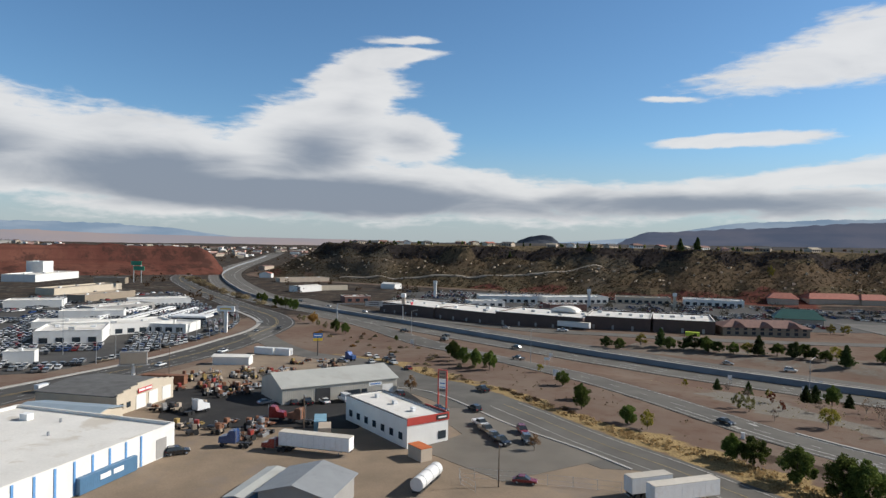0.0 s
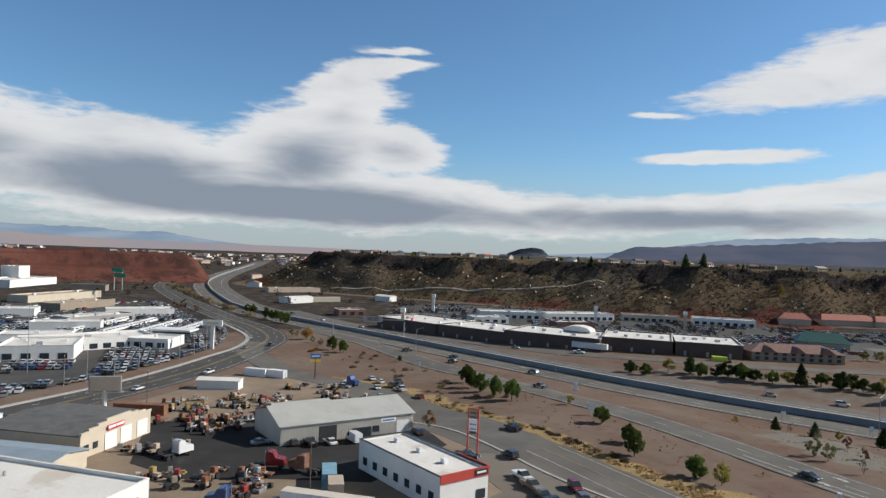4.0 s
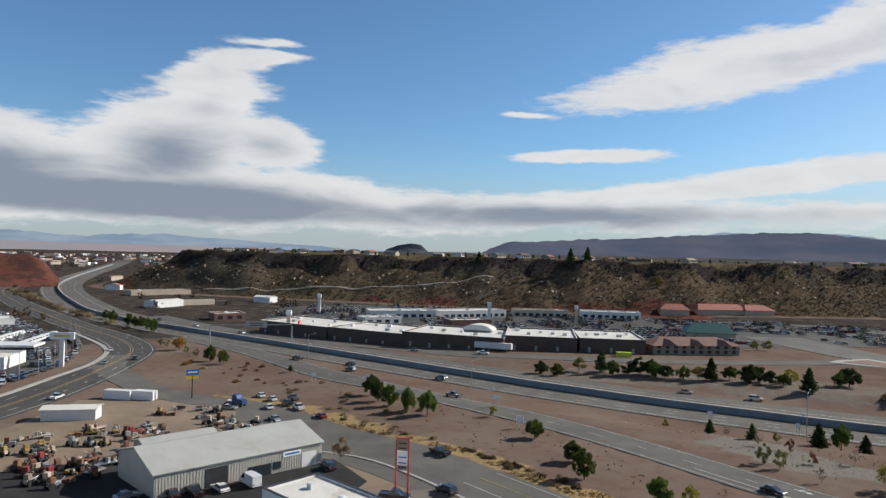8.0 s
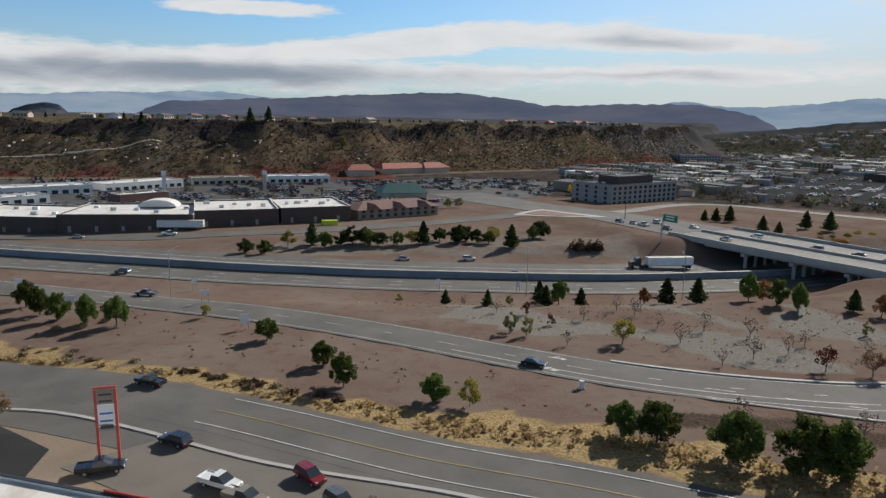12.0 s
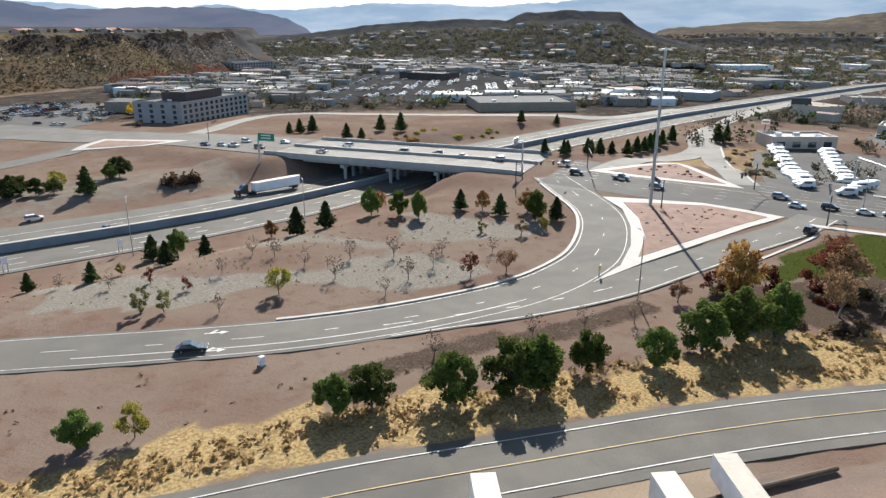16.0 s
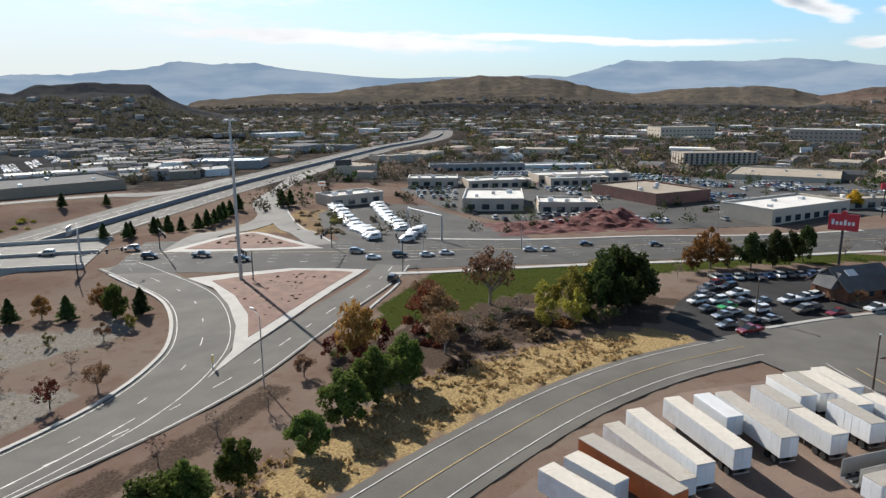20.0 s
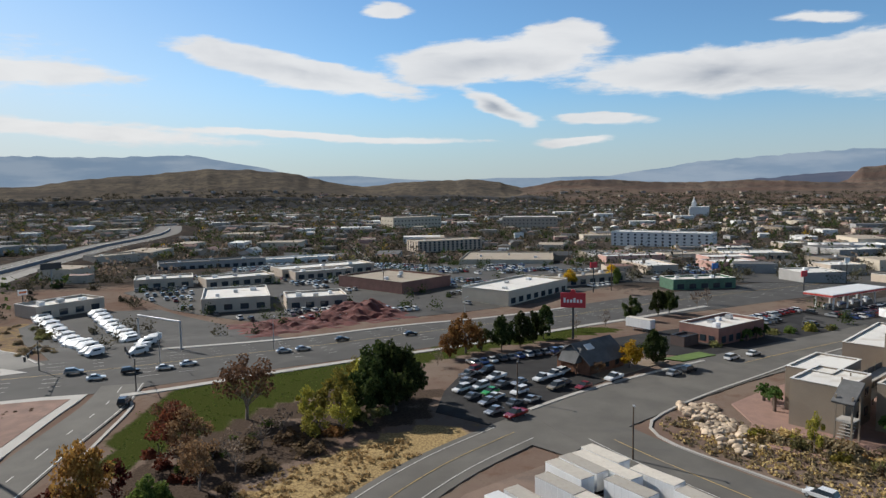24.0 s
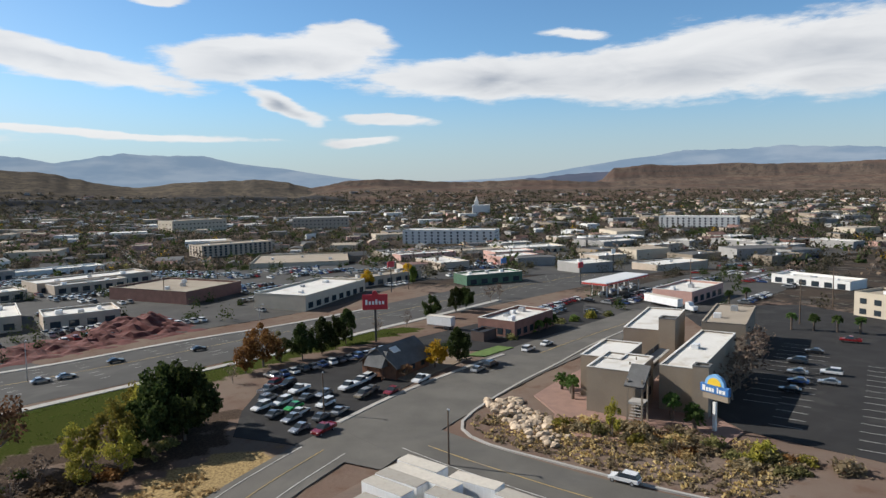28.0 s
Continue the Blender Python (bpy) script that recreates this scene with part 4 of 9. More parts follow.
def tree(kind, x, y, h, wide=1.0, label="", group=""):
    TREES[0] += 1
    trunk, crown = tree_meshes(kind, TREES[0] % 4)
    t = thing("conifer_tree" if kind in ("pine", "darkpine", "conifer") else "leafy_tree" if kind != "bare" else "bare_tree", label or TREE_LABELS[kind], "tree", x, y, (TREES[0] * 77) % 360, group=group)
    t.scale = (h * wide, h * wide, h)
    part("trunk", trunk, t), part("crown", crown, t)
    return t


def bush(kind, x, y, r, h=None, label="", group="roadside bushes"):
    TREES[0] += 1
    h = h or r

    def make():
        rng = np.random.RandomState(hash_of(kind) + 7 + TREES[0] % 3)
        d = rng.normal(size=(420, 3))
        d /= np.linalg.norm(d, axis=1)[:, None]
        d *= rng.uniform(0.45, 1.0, (420, 1)) * (1 + 0.25 * np.sin(4 * np.arctan2(d[:, 1:2], d[:, :1]) + 1))
        d[:, 2] = np.abs(d[:, 2]) * 0.95
        return mesh_np(kind + "_bush", cards(d, 0.13, rng), LEAF[kind])
    ob = new("bush", kept(("bush", kind, TREES[0] % 3), make))
    ob.matrix_basis = pose(x, y, at(x, y) - 0.05, 0, 0, (TREES[0] * 53) % 360) @ Matrix.Diagonal((r, r, h, 1))
    return tagged(ob, label or {"straw": "clump of straw-coloured dry grass", "sage": "grey sagebrush on dry soil", "darkbrush": "dark brown brush on dry soil"}.get(kind, "rounded " + kind + " bush on dry soil"), "bush", group)


# ---- vehicles ----
VEHICLE = 0.87  # the plan is drawn a little small, see the end of the file
def car_meshes(kind, paint):
    """Body, glass and wheel of a car; the nose looks along +x."""
    def make():
        L, Wd, H = {"sedan": (4.7, 1.82, 1.45), "suv": (4.8, 1.9, 1.75), "pickup": (5.7, 1.98, 1.85), "van": (5.6, 2.0, 2.4)}[kind]
        b, f = -L / 2, L / 2
        if kind == "sedan":
            low = [(b, 0.35), (b + 0.05, 0.85), (b + 0.7, 0.95), (f - 1.5, 0.92), (f - 0.15, 0.72), (f, 0.4)]
            cab = [(b + 0.55, 0.93), (b + 1.15, 1.4), (b + 2.35, 1.45), (f - 1.35, 0.92)]
        elif kind == "suv":
            low = [(b, 0.4), (b + 0.03, 1.0), (b + 0.2, 1.08), (f - 1.35, 1.05), (f - 0.12, 0.9), (f, 0.45)]
            cab = [(b + 0.08, 1.05), (b + 0.45, 1.7), (b + 2.6, 1.75), (f - 1.15, 1.04)]
        elif kind == "pickup":
            low = [(b, 0.5), (b, 1.08), (b + 2.1, 1.1), (f - 1.5, 1.15), (f - 0.1, 1.02), (f, 0.5)]
            cab = [(b + 2.0, 1.1), (b + 2.2, 1.8), (b + 3.3, 1.85), (f - 1.4, 1.13)]
        else:
            low = [(b, 0.4), (b, 1.3), (f - 0.9, 1.3), (f - 0.1, 1.0), (f, 0.45)]
            cab = [(b + 0.02, 1.28), (b + 0.1, 2.3), (f - 1.8, 2.4), (f - 0.75, 1.28)]

        def body(bm):
            prism(bm, low, -Wd / 2, Wd / 2)
            xs, zs = [p[0] for p in cab], [p[1] for p in cab]
            top = sorted(cab, key=lambda p: -p[1])[:2]
            x0, x1 = min(p[0] for p in top), max(p[0] for p in top)
            box(bm, x0 + 0.02, x1 - 0.02, -Wd / 2 + 0.2, Wd / 2 - 0.2, max(zs) - 0.1, max(zs) + 0.03)
            if kind == "pickup":
                box(bm, b + 0.05, b + 2.0, -Wd / 2 + 0.02, -Wd / 2 + 0.1, 1.0, 1.2), box(bm, b + 0.05, b + 2.0, Wd / 2 - 0.1, Wd / 2 - 0.02, 1.0, 1.2)
                box(bm, b, b + 0.08, -Wd / 2 + 0.02, Wd / 2 - 0.02, 1.0, 1.2)
            if kind == "van":
                box(bm, b + 0.02, f - 2.3, -Wd / 2 + 0.04, Wd / 2 - 0.04, 1.28, 2.42)
            bmesh.ops.bevel(bm, geom=[e for e in bm.edges if abs(e.verts[0].co.y) > Wd / 2 - 0.01 or abs(e.verts[1].co.y) > Wd / 2 - 0.01], offset=0.07, segments=1, affect="EDGES")

        def cabin(bm):
            a = [bm.verts.new((x, -Wd / 2 + (0.06 if z < max(p[1] for p in cab) - 0.2 else 0.2), z)) for x, z in cab]
            c = [bm.verts.new((x, -v.co.y, z)) for (x, z), v in zip(cab, a)]
            n = len(cab)
            bm.faces.new(a), bm.faces.new(c[::-1])
            for k in range(n):
                bm.faces.new((a[k], c[k], c[(k + 1) % n], a[(k + 1) % n]))

        def lamps(bm, x, s):
            for y in (-Wd / 2 + 0.25, Wd / 2 - 0.25):
                box(bm, x - 0.05, x + 0.05, y - 0.16, y + 0.16, 0.62, 0.76)
        return (mesh_of("car_body", body, paint), mesh_of("car_glass", cabin, glass), L, Wd, (0.68 * L / 2, -0.6 * L / 2))
    return kept(("car", kind, paint.name), make)


def wheel_mesh(r=0.34, w=0.24):
    def make():
        me = mesh_of("wheel", lambda bm: tube(bm, (0, -w / 2, 0), (0, w / 2, 0), r, r, 12), rubber)
        return me
    return kept(("wheel", r, w), make)


def rim_mesh(r=0.2, w=0.26):
    return kept(("rim", r, w), lambda: mesh_of("rim", lambda bm: tube(bm, (0, -w / 2, 0), (0, w / 2, 0), r, r, 8), steel))


CAR_WORDS = {"sedan": "sedan car", "suv": "sport utility car", "pickup": "pickup truck", "van": "tall delivery van"}
COLOURS = ["white", "silver", "grey", "black", "red", "blue", "tan", "green"]
ROLL = random.Random(7)
CARS = [0]


def car(x, y, rot, kind=None, colour=None, z=None, where="parked on asphalt", group="", full=True):
    kind = kind or ROLL.choice(["sedan", "suv", "sedan", "pickup", "suv"])
    colour = colour or ROLL.choice(["white", "white", "silver", "grey", "black", "silver", "white", "red", "blue", "tan"])
    body, cabin, L, Wd, axles = car_meshes(kind, PAINTS[COLOURS.index(colour)])
    CARS[0] += 1
    full = full and math.hypot(x - 15, y - 10) < 118
    c = thing("car" if kind in ("sedan", "suv") else "pickup_truck" if kind == "pickup" else "van", colour + " " + CAR_WORDS[kind] + " " + where, "car" if kind != "pickup" else "pickup", x, y, rot, z, group, 0.07)
    c.scale = (VEHICLE,) * 3
    part("body", body, c), part("cabin_glass", cabin, c, "dark tinted glass")
    r = 0.36 if kind != "sedan" else 0.32
    for ax in axles:
        for s in (-1, 1):
            w = part("wheel", wheel_mesh(r), c, m=pose(ax, s * (Wd / 2 - 0.12), r))
            if full:
                part("rim", rim_mesh(r * 0.6), w)
    if full:
        for s, px, m in ((-1, L / 2 - 0.02, sign_white), (1, L / 2 - 0.02, sign_white), (-1, -L / 2 + 0.01, sign_red), (1, -L / 2 + 0.01, sign_red)):
            part("headlight" if px > 0 else "tail_light", box_mesh("lamp", 0.08, 0.32, 0.14, m), c, m=pose(px, s * (Wd / 2 - 0.3), 0.62 if kind == "sedan" else 0.8))
    return c


def trailer(x, y, rot, length=14.6, colour=None, roof=None, label="white semi trailer with a dusty roof parked on dirt", h=4.0, group="parked semi trailers", open_top=False):
    """A box trailer; the rear doors look along -x. (x, y) is the middle."""
    skin, top = colour or white_metal, roof or dusty_top
    t = thing("semi_trailer", label, "trailer", x, y, rot, group=group, lift=0.03)
    t.scale = (VEHICLE,) * 3
    length = round(length / VEHICLE, 1)
    hw, z0 = 1.3, 1.15
    if open_top:
        def hull(bm):
            for y0, y1 in ((-hw, -hw + 0.1), (hw - 0.1, hw)):
                box(bm, -length / 2, length / 2, y0, y1, z0 - 0.3, h - 0.6)
            box(bm, length / 2 - 0.1, length / 2, -hw, hw, z0 - 0.3, h - 0.6), box(bm, -length / 2, length / 2, -hw, hw, z0 - 0.4, z0 - 0.25)
        part("box", mesh_of("trailer_tub", hull, skin), t)
    else:
        part("box", kept(("trailer", length, skin.name, h), lambda: mesh_of("trailer_box", lambda bm: box(bm, -length / 2, length / 2, -hw, hw, z0, h - 0.06, 0.05), skin)), t)
        part("roof", kept(("troof", length, top.name, h), lambda: mesh_of("trailer_roof", lambda bm: box(bm, -length / 2 - 0.02, length / 2 + 0.02, -hw - 0.02, hw + 0.02, h - 0.07, h + 0.03, 0.03), top)), t, "dusty flat roof")

        def posts(bm):
            for k in range(int(length / 1.25)):
                xx = -length / 2 + 0.6 + k * 1.25
                for s in (-1, 1):
                    box(bm, xx - 0.03, xx + 0.03, s * hw - 0.015, s * hw + 0.015, z0 + 0.12, h - 0.12)
        part("side_ribs", kept(("tribs", length, h, skin.name), lambda: mesh_of("trailer_ribs", posts, skin)), t)
        for s in (-1, 1):
            part("rear_door", box_mesh("trailer_door", 0.05, 1.2, h - z0 - 0.3, skin), t, m=pose(-length / 2 - 0.02, s * 0.63, z0 + 0.1))
    part("chassis", kept(("tch", length), lambda: mesh_of("trailer_chassis", lambda bm: [box(bm, -length / 2, length / 2, s - 0.08, s + 0.08, 0.85, z0) for s in (-0.5, 0.5)], dark_trim)), t)
    part("bumper", box_mesh("trailer_bumper", 0.1, 2.3, 0.15, steel), t, m=pose(-length / 2, 0, 0.55))
    for s in (-1, 1):
        part("landing_leg", box_mesh("trailer_leg", 0.12, 0.12, 0.9, steel), t, m=pose(length / 2 - 2.6, s * 0.7, 0.02))
        for ax in (-length / 2 + 1.2, -length / 2 + 2.5):
            part("wheel", wheel_mesh(0.5, 0.5), t, m=pose(ax, s * 1.0, 0.5))
    return t


def tractor(x, y, rot, paint, label):
    t = thing("truck_tractor", label, "truck", x, y, rot, lift=0.05)
    t.scale = (VEHICLE,) * 3
    part("cab", kept(("cab", paint.name), lambda: mesh_of("cab", lambda bm: prism(bm, [(-0.6, 0.9), (-0.6, 3.4), (-0.2, 3.7), (0.9, 3.5), (1.35, 2.5), (3.1, 2.2), (3.25, 0.9)], -1.15, 1.15), paint)), t)
    part("windscreen", box_mesh("windscreen", 0.08, 1.9, 0.7, glass), t, m=pose(1.2, 0, 2.62, 0, -24, 0))
    part("chassis", box_mesh("tractor_chassis", 6.6, 0.9, 0.25, dark_trim), t, m=pose(-0.2, 0, 0.75))
    for s in (-1, 1):
        part("exhaust_stack", kept("stack", lambda: mesh_of("stack", lambda bm: tube(bm, (0, 0, 1), (0, 0, 4), 0.08), steel)), t, m=pose(-0.75, s * 1.0, 0))
        for ax in (2.4, -1.9, -3.1):
            part("wheel", wheel_mesh(0.5, 0.5 if ax < 0 else 0.3), t, m=pose(ax, s * 1.0, 0.5))
    return t


# ---- buildings ----
def windows_on(parent, w, d, side, n, ww, wh, z, frame=True, margin=0.6, door=None):
    """A row of windows on one side: 's' looks along -y, 'n' +y, 'e' +x, 'w' -x."""
    run = w if side in "sn" else d
    for k in range(n):
        u = (-run / 2 + margin + (run - 2 * margin) * (k + 0.5) / n)
        if side == "s":
            m = pose(u, -d / 2, z)
        elif side == "n":
            m = pose(-u, d / 2, z, 0, 0, 180)
        elif side == "e":
            m = pose(w / 2, u, z, 0, 0, 90)
        else:
            m = pose(-w / 2, -u, z, 0, 0, -90)
        win = part("window", box_mesh("window_frame", ww + 0.16, 0.12, wh + 0.16, door or dark_trim, -wh / 2 - 0.08), parent, m=m)
        part("pane", box_mesh("window_pane", ww, 0.06, wh, glass, -wh / 2), win, m=pose(0, -0.05, 0))


def flat_building(name, label, x, y, rot, w, d, h, wall=tan_wall, roof=white_roof, parapet=0.7, units=2, wins=(), z=None, category="building", band=None, group="", doors=0):
    """A flat-roofed building: walls with a parapet, a roof set down inside, roof units, windows."""
    zz = z if z is not None else min(at(x, y), at(x + w / 2.5 * math.cos(radians(rot)), y + w / 2.5 * math.sin(radians(rot))), at(x - w / 2.5 * math.cos(radians(rot)), y - w / 2.5 * math.sin(radians(rot))))
    b = thing(name, label, category, x, y, rot, zz, group)

    def walls(bm):
        t = 0.3
        box(bm, -w / 2, w / 2, -d / 2, -d / 2 + t, -1.5, h), box(bm, -w / 2, w / 2, d / 2 - t, d / 2, -1.5, h)
        box(bm, -w / 2, -w / 2 + t, -d / 2 + t, d / 2 - t, -1.5, h), box(bm, w / 2 - t, w / 2, -d / 2 + t, d / 2 - t, -1.5, h)
    part("wall", mesh_of("walls", walls, wall), b)
    part("roof", mesh_of("flat_roof", lambda bm: box(bm, -w / 2 + 0.3, w / 2 - 0.3, -d / 2 + 0.3, d / 2 - 0.3, h - parapet - 0.3, h - parapet), roof), b, "pale flat roof" if roof in (white_roof, tan_roof) else "")

    def cap(bm):
        o, t = 0.06, 0.42
        box(bm, -w / 2 - o, w / 2 + o, -d / 2 - o, -d / 2 + t - o, h, h + 0.1), box(bm, -w / 2 - o, w / 2 + o, d / 2 - t + o, d / 2 + o, h, h + 0.1)
        box(bm, -w / 2 - o, -w / 2 + t - o, -d / 2 + t - o, d / 2 - t + o, h, h + 0.1), box(bm, w / 2 - t + o, w / 2 + o, -d / 2 + t - o, d / 2 - t + o, h, h + 0.1)
    part("parapet_cap", mesh_of("parapet_cap", cap, band or roof), b)
    rr = random.Random(int(abs(x * 7 + y * 3)))
    for k in range(units):
        sx, sy, sz = rr.uniform(1.2, 2.4), rr.uniform(1.1, 1.8), rr.uniform(0.8, 1.3)
        ux = -w / 2 + 2 + (w - 4) * (k + 0.5) / units
        u = part("roof_unit", box_mesh("roof_unit", round(sx, 1), round(sy, 1), round(sz, 1), steel if k % 2 else white_metal, 0, 0.05), b, "grey rooftop air conditioner", pose(ux, rr.uniform(-d / 4, d / 4), h - parapet))
    for row in wins:
        windows_on(b, w, d, *row)
    for k in range(doors):
        part("door", box_mesh("shop_door", 2.2, 0.16, 2.4, dark_trim), b, m=pose(-w / 2 + w * (k + 0.5) / doors, -d / 2, 0))
    return b


def gable_building(name, label, x, y, rot, w, d, eave, ridge, wall, roof, over=0.4, wins=(), z=None, category="building", hip=0.0, group=""):
    """A building with a pitched roof; the ridge runs along x."""
    b = thing(name, label, category, x, y, rot, z, group)

    def walls(bm):
        prism_y = [(-d / 2, -1.5), (-d / 2, eave), (0, ridge - 0.15 if not hip else eave), (d / 2, eave), (d / 2, -1.5)]
        a = [bm.verts.new((-w / 2, yy, zz)) for yy, zz in prism_y]
        c = [bm.verts.new((w / 2, yy, zz)) for yy, zz in prism_y]
        bm.faces.new(a), bm.faces.new(c[::-1])
        for k in range(5):
            bm.faces.new((a[k], c[k], c[(k + 1) % 5], a[(k + 1) % 5]))

    def roofs(bm):
        t, e = 0.14, eave - over * (ridge - eave) / (d / 2)
        lo = [(-w / 2 - over, -d / 2 - over, e), (w / 2 + over, -d / 2 - over, e), (w / 2 + over, d / 2 + over, e), (-w / 2 - over, d / 2 + over, e)]
        top = [(-w / 2 - over + hip, 0, ridge), (w / 2 + over - hip, 0, ridge)]
        for dz in (0.04, 0.04 + t):
            v = [bm.verts.new((px, py, pz + dz)) for px, py, pz in lo + top]
            fs = [(0, 1, 5, 4), (2, 3, 4, 5)] + ([(1, 2, 5), (3, 0, 4)] if hip else [])
            for f in fs:
                bm.faces.new([v[i] for i in f])
            if dz > 0.1:
                for p, q in ((0, 1), (2, 3)) + (((1, 2), (3, 0)) if hip else ((1, 5), (5, 2), (3, 4), (4, 0))):
                    bm.faces.new((v[p], v[q], old[q], old[p]))
            old = v
    part("wall", mesh_of("walls", walls, wall), b)
    part("roof", mesh_of("pitched_roof", roofs, roof), b)
    for row in wins:
        windows_on(b, w, d, *row)
    return b


def pole(name, label, category, x, y, h, r=0.12, m=wood_pole, z=None, group=""):
    p = thing(name, label, category, x, y, 0, z, group)
    part("shaft", mesh_of("shaft", lambda bm: tube(bm, (0, 0, -0.3), (0, 0, h), r, r * 0.65, 8), m), p)
    return p


def letters(text, size, m, parent, place, name="lettering", squeeze=1.0):
    cu = bpy.data.curves.new(name, "FONT")
    cu.body, cu.size, cu.align_x, cu.align_y, cu.extrude = text, size, "CENTER", "CENTER", 0.02
    tmp = bpy.data.objects.new("tmp", cu)
    scene.collection.objects.link(tmp)
    me = bpy.data.meshes.new_from_object(tmp.evaluated_get(bpy.context.evaluated_depsgraph_get()))
    bpy.data.objects.remove(tmp)
    me.materials.clear()
    me.materials.append(m)
    return part(name, me, parent, m=place)


def heap(name, label, category, boxes, mats, group=""):
    """Many boxes in one mesh of kind stuff: rows of x, y, z, sx, sy, sz, turn, material number, roof pitch."""
    v, f, mi = [], [], []
    for x, y, z, sx, sy, sz, turn, k, pitch in boxes:
        c, s = math.cos(turn), math.sin(turn)
        o = len(v)
        for px, py, pz in ((-1, -1, 0), (1, -1, 0), (1, 1, 0), (-1, 1, 0), (-1, -1, 1), (1, -1, 1), (1, 1, 1), (-1, 1, 1)):
            lx, ly = px * sx / 2, py * sy / 2
            v.append((x + lx * c - ly * s, y + lx * s + ly * c, z + pz * sz))
        sides = [(0, 1, 5, 4), (1, 2, 6, 5), (2, 3, 7, 6), (3, 0, 4, 7)]
        f += [tuple(o + i for i in q) for q in sides]
        mi += [k] * 4
        if pitch:
            for px in (-0.55, 0.55):
                v.append((x + px * sx * c, y + px * sx * s, z + sz + pitch))
            for q in ((4, 5, 9, 8), (6, 7, 8, 9)):
                f.append(tuple(o + i for i in q))
                mi.append(k + 1)
            f += [(o + 5, o + 6, o + 9), (o + 7, o + 4, o + 8)]
            mi += [k, k]
        else:
            f.append((o + 4, o + 5, o + 6, o + 7))
            mi.append(k + 1)
    me = bpy.data.meshes.new(name)
    me.from_pydata(v, [], f)
    for m in mats:
        me.materials.append(m)
    me.polygons.foreach_set("material_index", mi)
    return tagged(new(name, me), label, category, group, "stuff")

# ---- bridge, barrier, kerbs, lines ----
BR = CROSS[(CROSS[:, 1] < 238) & (CROSS[:, 1] > 160)]
BR = curve(BR[:: max(1, len(BR) // 6)], 3.0)


def ribbon(c, right, left, z_top, thick, m, name):
    """A solid strip along a line: its top at z_top(x, y), so many metres thick."""
    t = np.gradient(c, axis=0)
    t /= np.linalg.norm(t, axis=1)[:, None]
    n = np.stack([-t[:, 1], t[:, 0]], 1)
    v = []
    for p, q in zip(c, n):
        a, b = p - q * right, p + q * left
        za, zb = float(z_top(*a)), float(z_top(*b))
        v += [(*a, za - thick), (*b, zb - thick), (*b, zb), (*a, za)]
    f = [(4 * i + k, 4 * i + (k + 1) % 4, 4 * i + 4 + (k + 1) % 4, 4 * i + 4 + k) for i in range(len(c) - 1) for k in range(4)]
    f += [(0, 3, 2, 1), tuple(4 * (len(c) - 1) + k for k in range(4))]
    bm = bmesh.new()
    vs = [bm.verts.new(p) for p in v]
    for q in f:
        bm.faces.new([vs[i] for i in q])
    bmesh.ops.recalc_face_normals(bm, faces=bm.faces[:])
    me = bpy.data.meshes.new(name)
    bm.to_mesh(me)
    bm.free()
    me.materials.append(m)
    return me


bridge = new("bridge")
tagged(bridge, "pale concrete road bridge over the freeway", "bridge")
part("deck", ribbon(BR, 15, 19, lambda x, y: deck(x, y) + 0.05, 0.9, concrete_road, "bridge_deck"), bridge, "grey concrete bridge deck")
for side, off in (("near", -15), ("far", 19)):
    part("parapet", ribbon(BR, -off + 0.25, off + 0.25, lambda x, y: deck(x, y) + 1.05, 1.9, concrete, "parapet"), bridge, "pale concrete bridge parapet")
part("median", ribbon(BR, -1.6, 2.4, lambda x, y: deck(x, y) + 0.85, 0.85, concrete, "bridge_median"), bridge, "concrete barrier along the middle of the bridge")
t0 = (BR[len(BR) // 2 + 1] - BR[len(BR) // 2 - 1])
t0 = t0 / np.linalg.norm(t0)
n0 = np.array([-t0[1], t0[0]])
core = [p for p in BR if float(away(p[0], p[1], FREEWAY)[0]) < 30]
core = curve(np.array(core)[:: max(1, len(core) // 4)], 3.0)
for off in (-13.5, -9, -4.5, 0, 4.5, 9, 13.5, 17.5):
    part("girder", ribbon(core, -off + 0.3, off + 0.3, lambda x, y: deck(x, y) - 0.84, 0.9, concrete, "girder"), bridge)
mid = core[len(core) // 2]
for along in (-15.5, 0.5, 16.5):
    c0 = mid + t0 * along
    z_low = at(*c0) - 0.5
    part("pier_cap", mesh_of("pier_cap", lambda bm: box(bm, -15, 18.5, -0.7, 0.7, -2.6, -1.6), concrete), bridge, m=pose(c0[0], c0[1], float(deck(*c0)), 0, 0, math.degrees(math.atan2(n0[1], n0[0]))))
    for off in (-13, -7.5, -2, 3.5, 9, 14.5):
        pp = c0 + n0 * off
        part("pier", mesh_of("pier", lambda bm: tube(bm, (0, 0, 0), (0, 0, 6.5), 0.55, 0.55, 12), concrete), bridge, m=pose(pp[0], pp[1], min(at(*pp), float(deck(*pp)) - 4) - 0.8))

bar_line = FREEWAY[(FREEWAY[:, 0] > -1200) & (FREEWAY[:, 0] < 900)]
bar_line = curve(bar_line[::2], 6.0)
lvl = lambda x, y: float(np.interp(x, *LEVELS))
wall_ob = tagged(new("freeway_barrier", ribbon(bar_line, 0.35, 0.35, lambda x, y: lvl(x, y) + 1.75, 2.2, barrier_grey, "barrier")), "long concrete barrier in shaded blue-grey between freeway lanes", "barrier", kind="structure")
tagged(new("barrier_cap", ribbon(bar_line, 0.5, 0.5, lambda x, y: lvl(x, y) + 1.9, 0.15, concrete, "barrier_cap")), "pale cap on the freeway barrier", "barrier", kind="structure")
FW = curve(FREEWAY[(FREEWAY[:, 0] > -1000) & (FREEWAY[:, 0] < 700)][::2], 3.0)
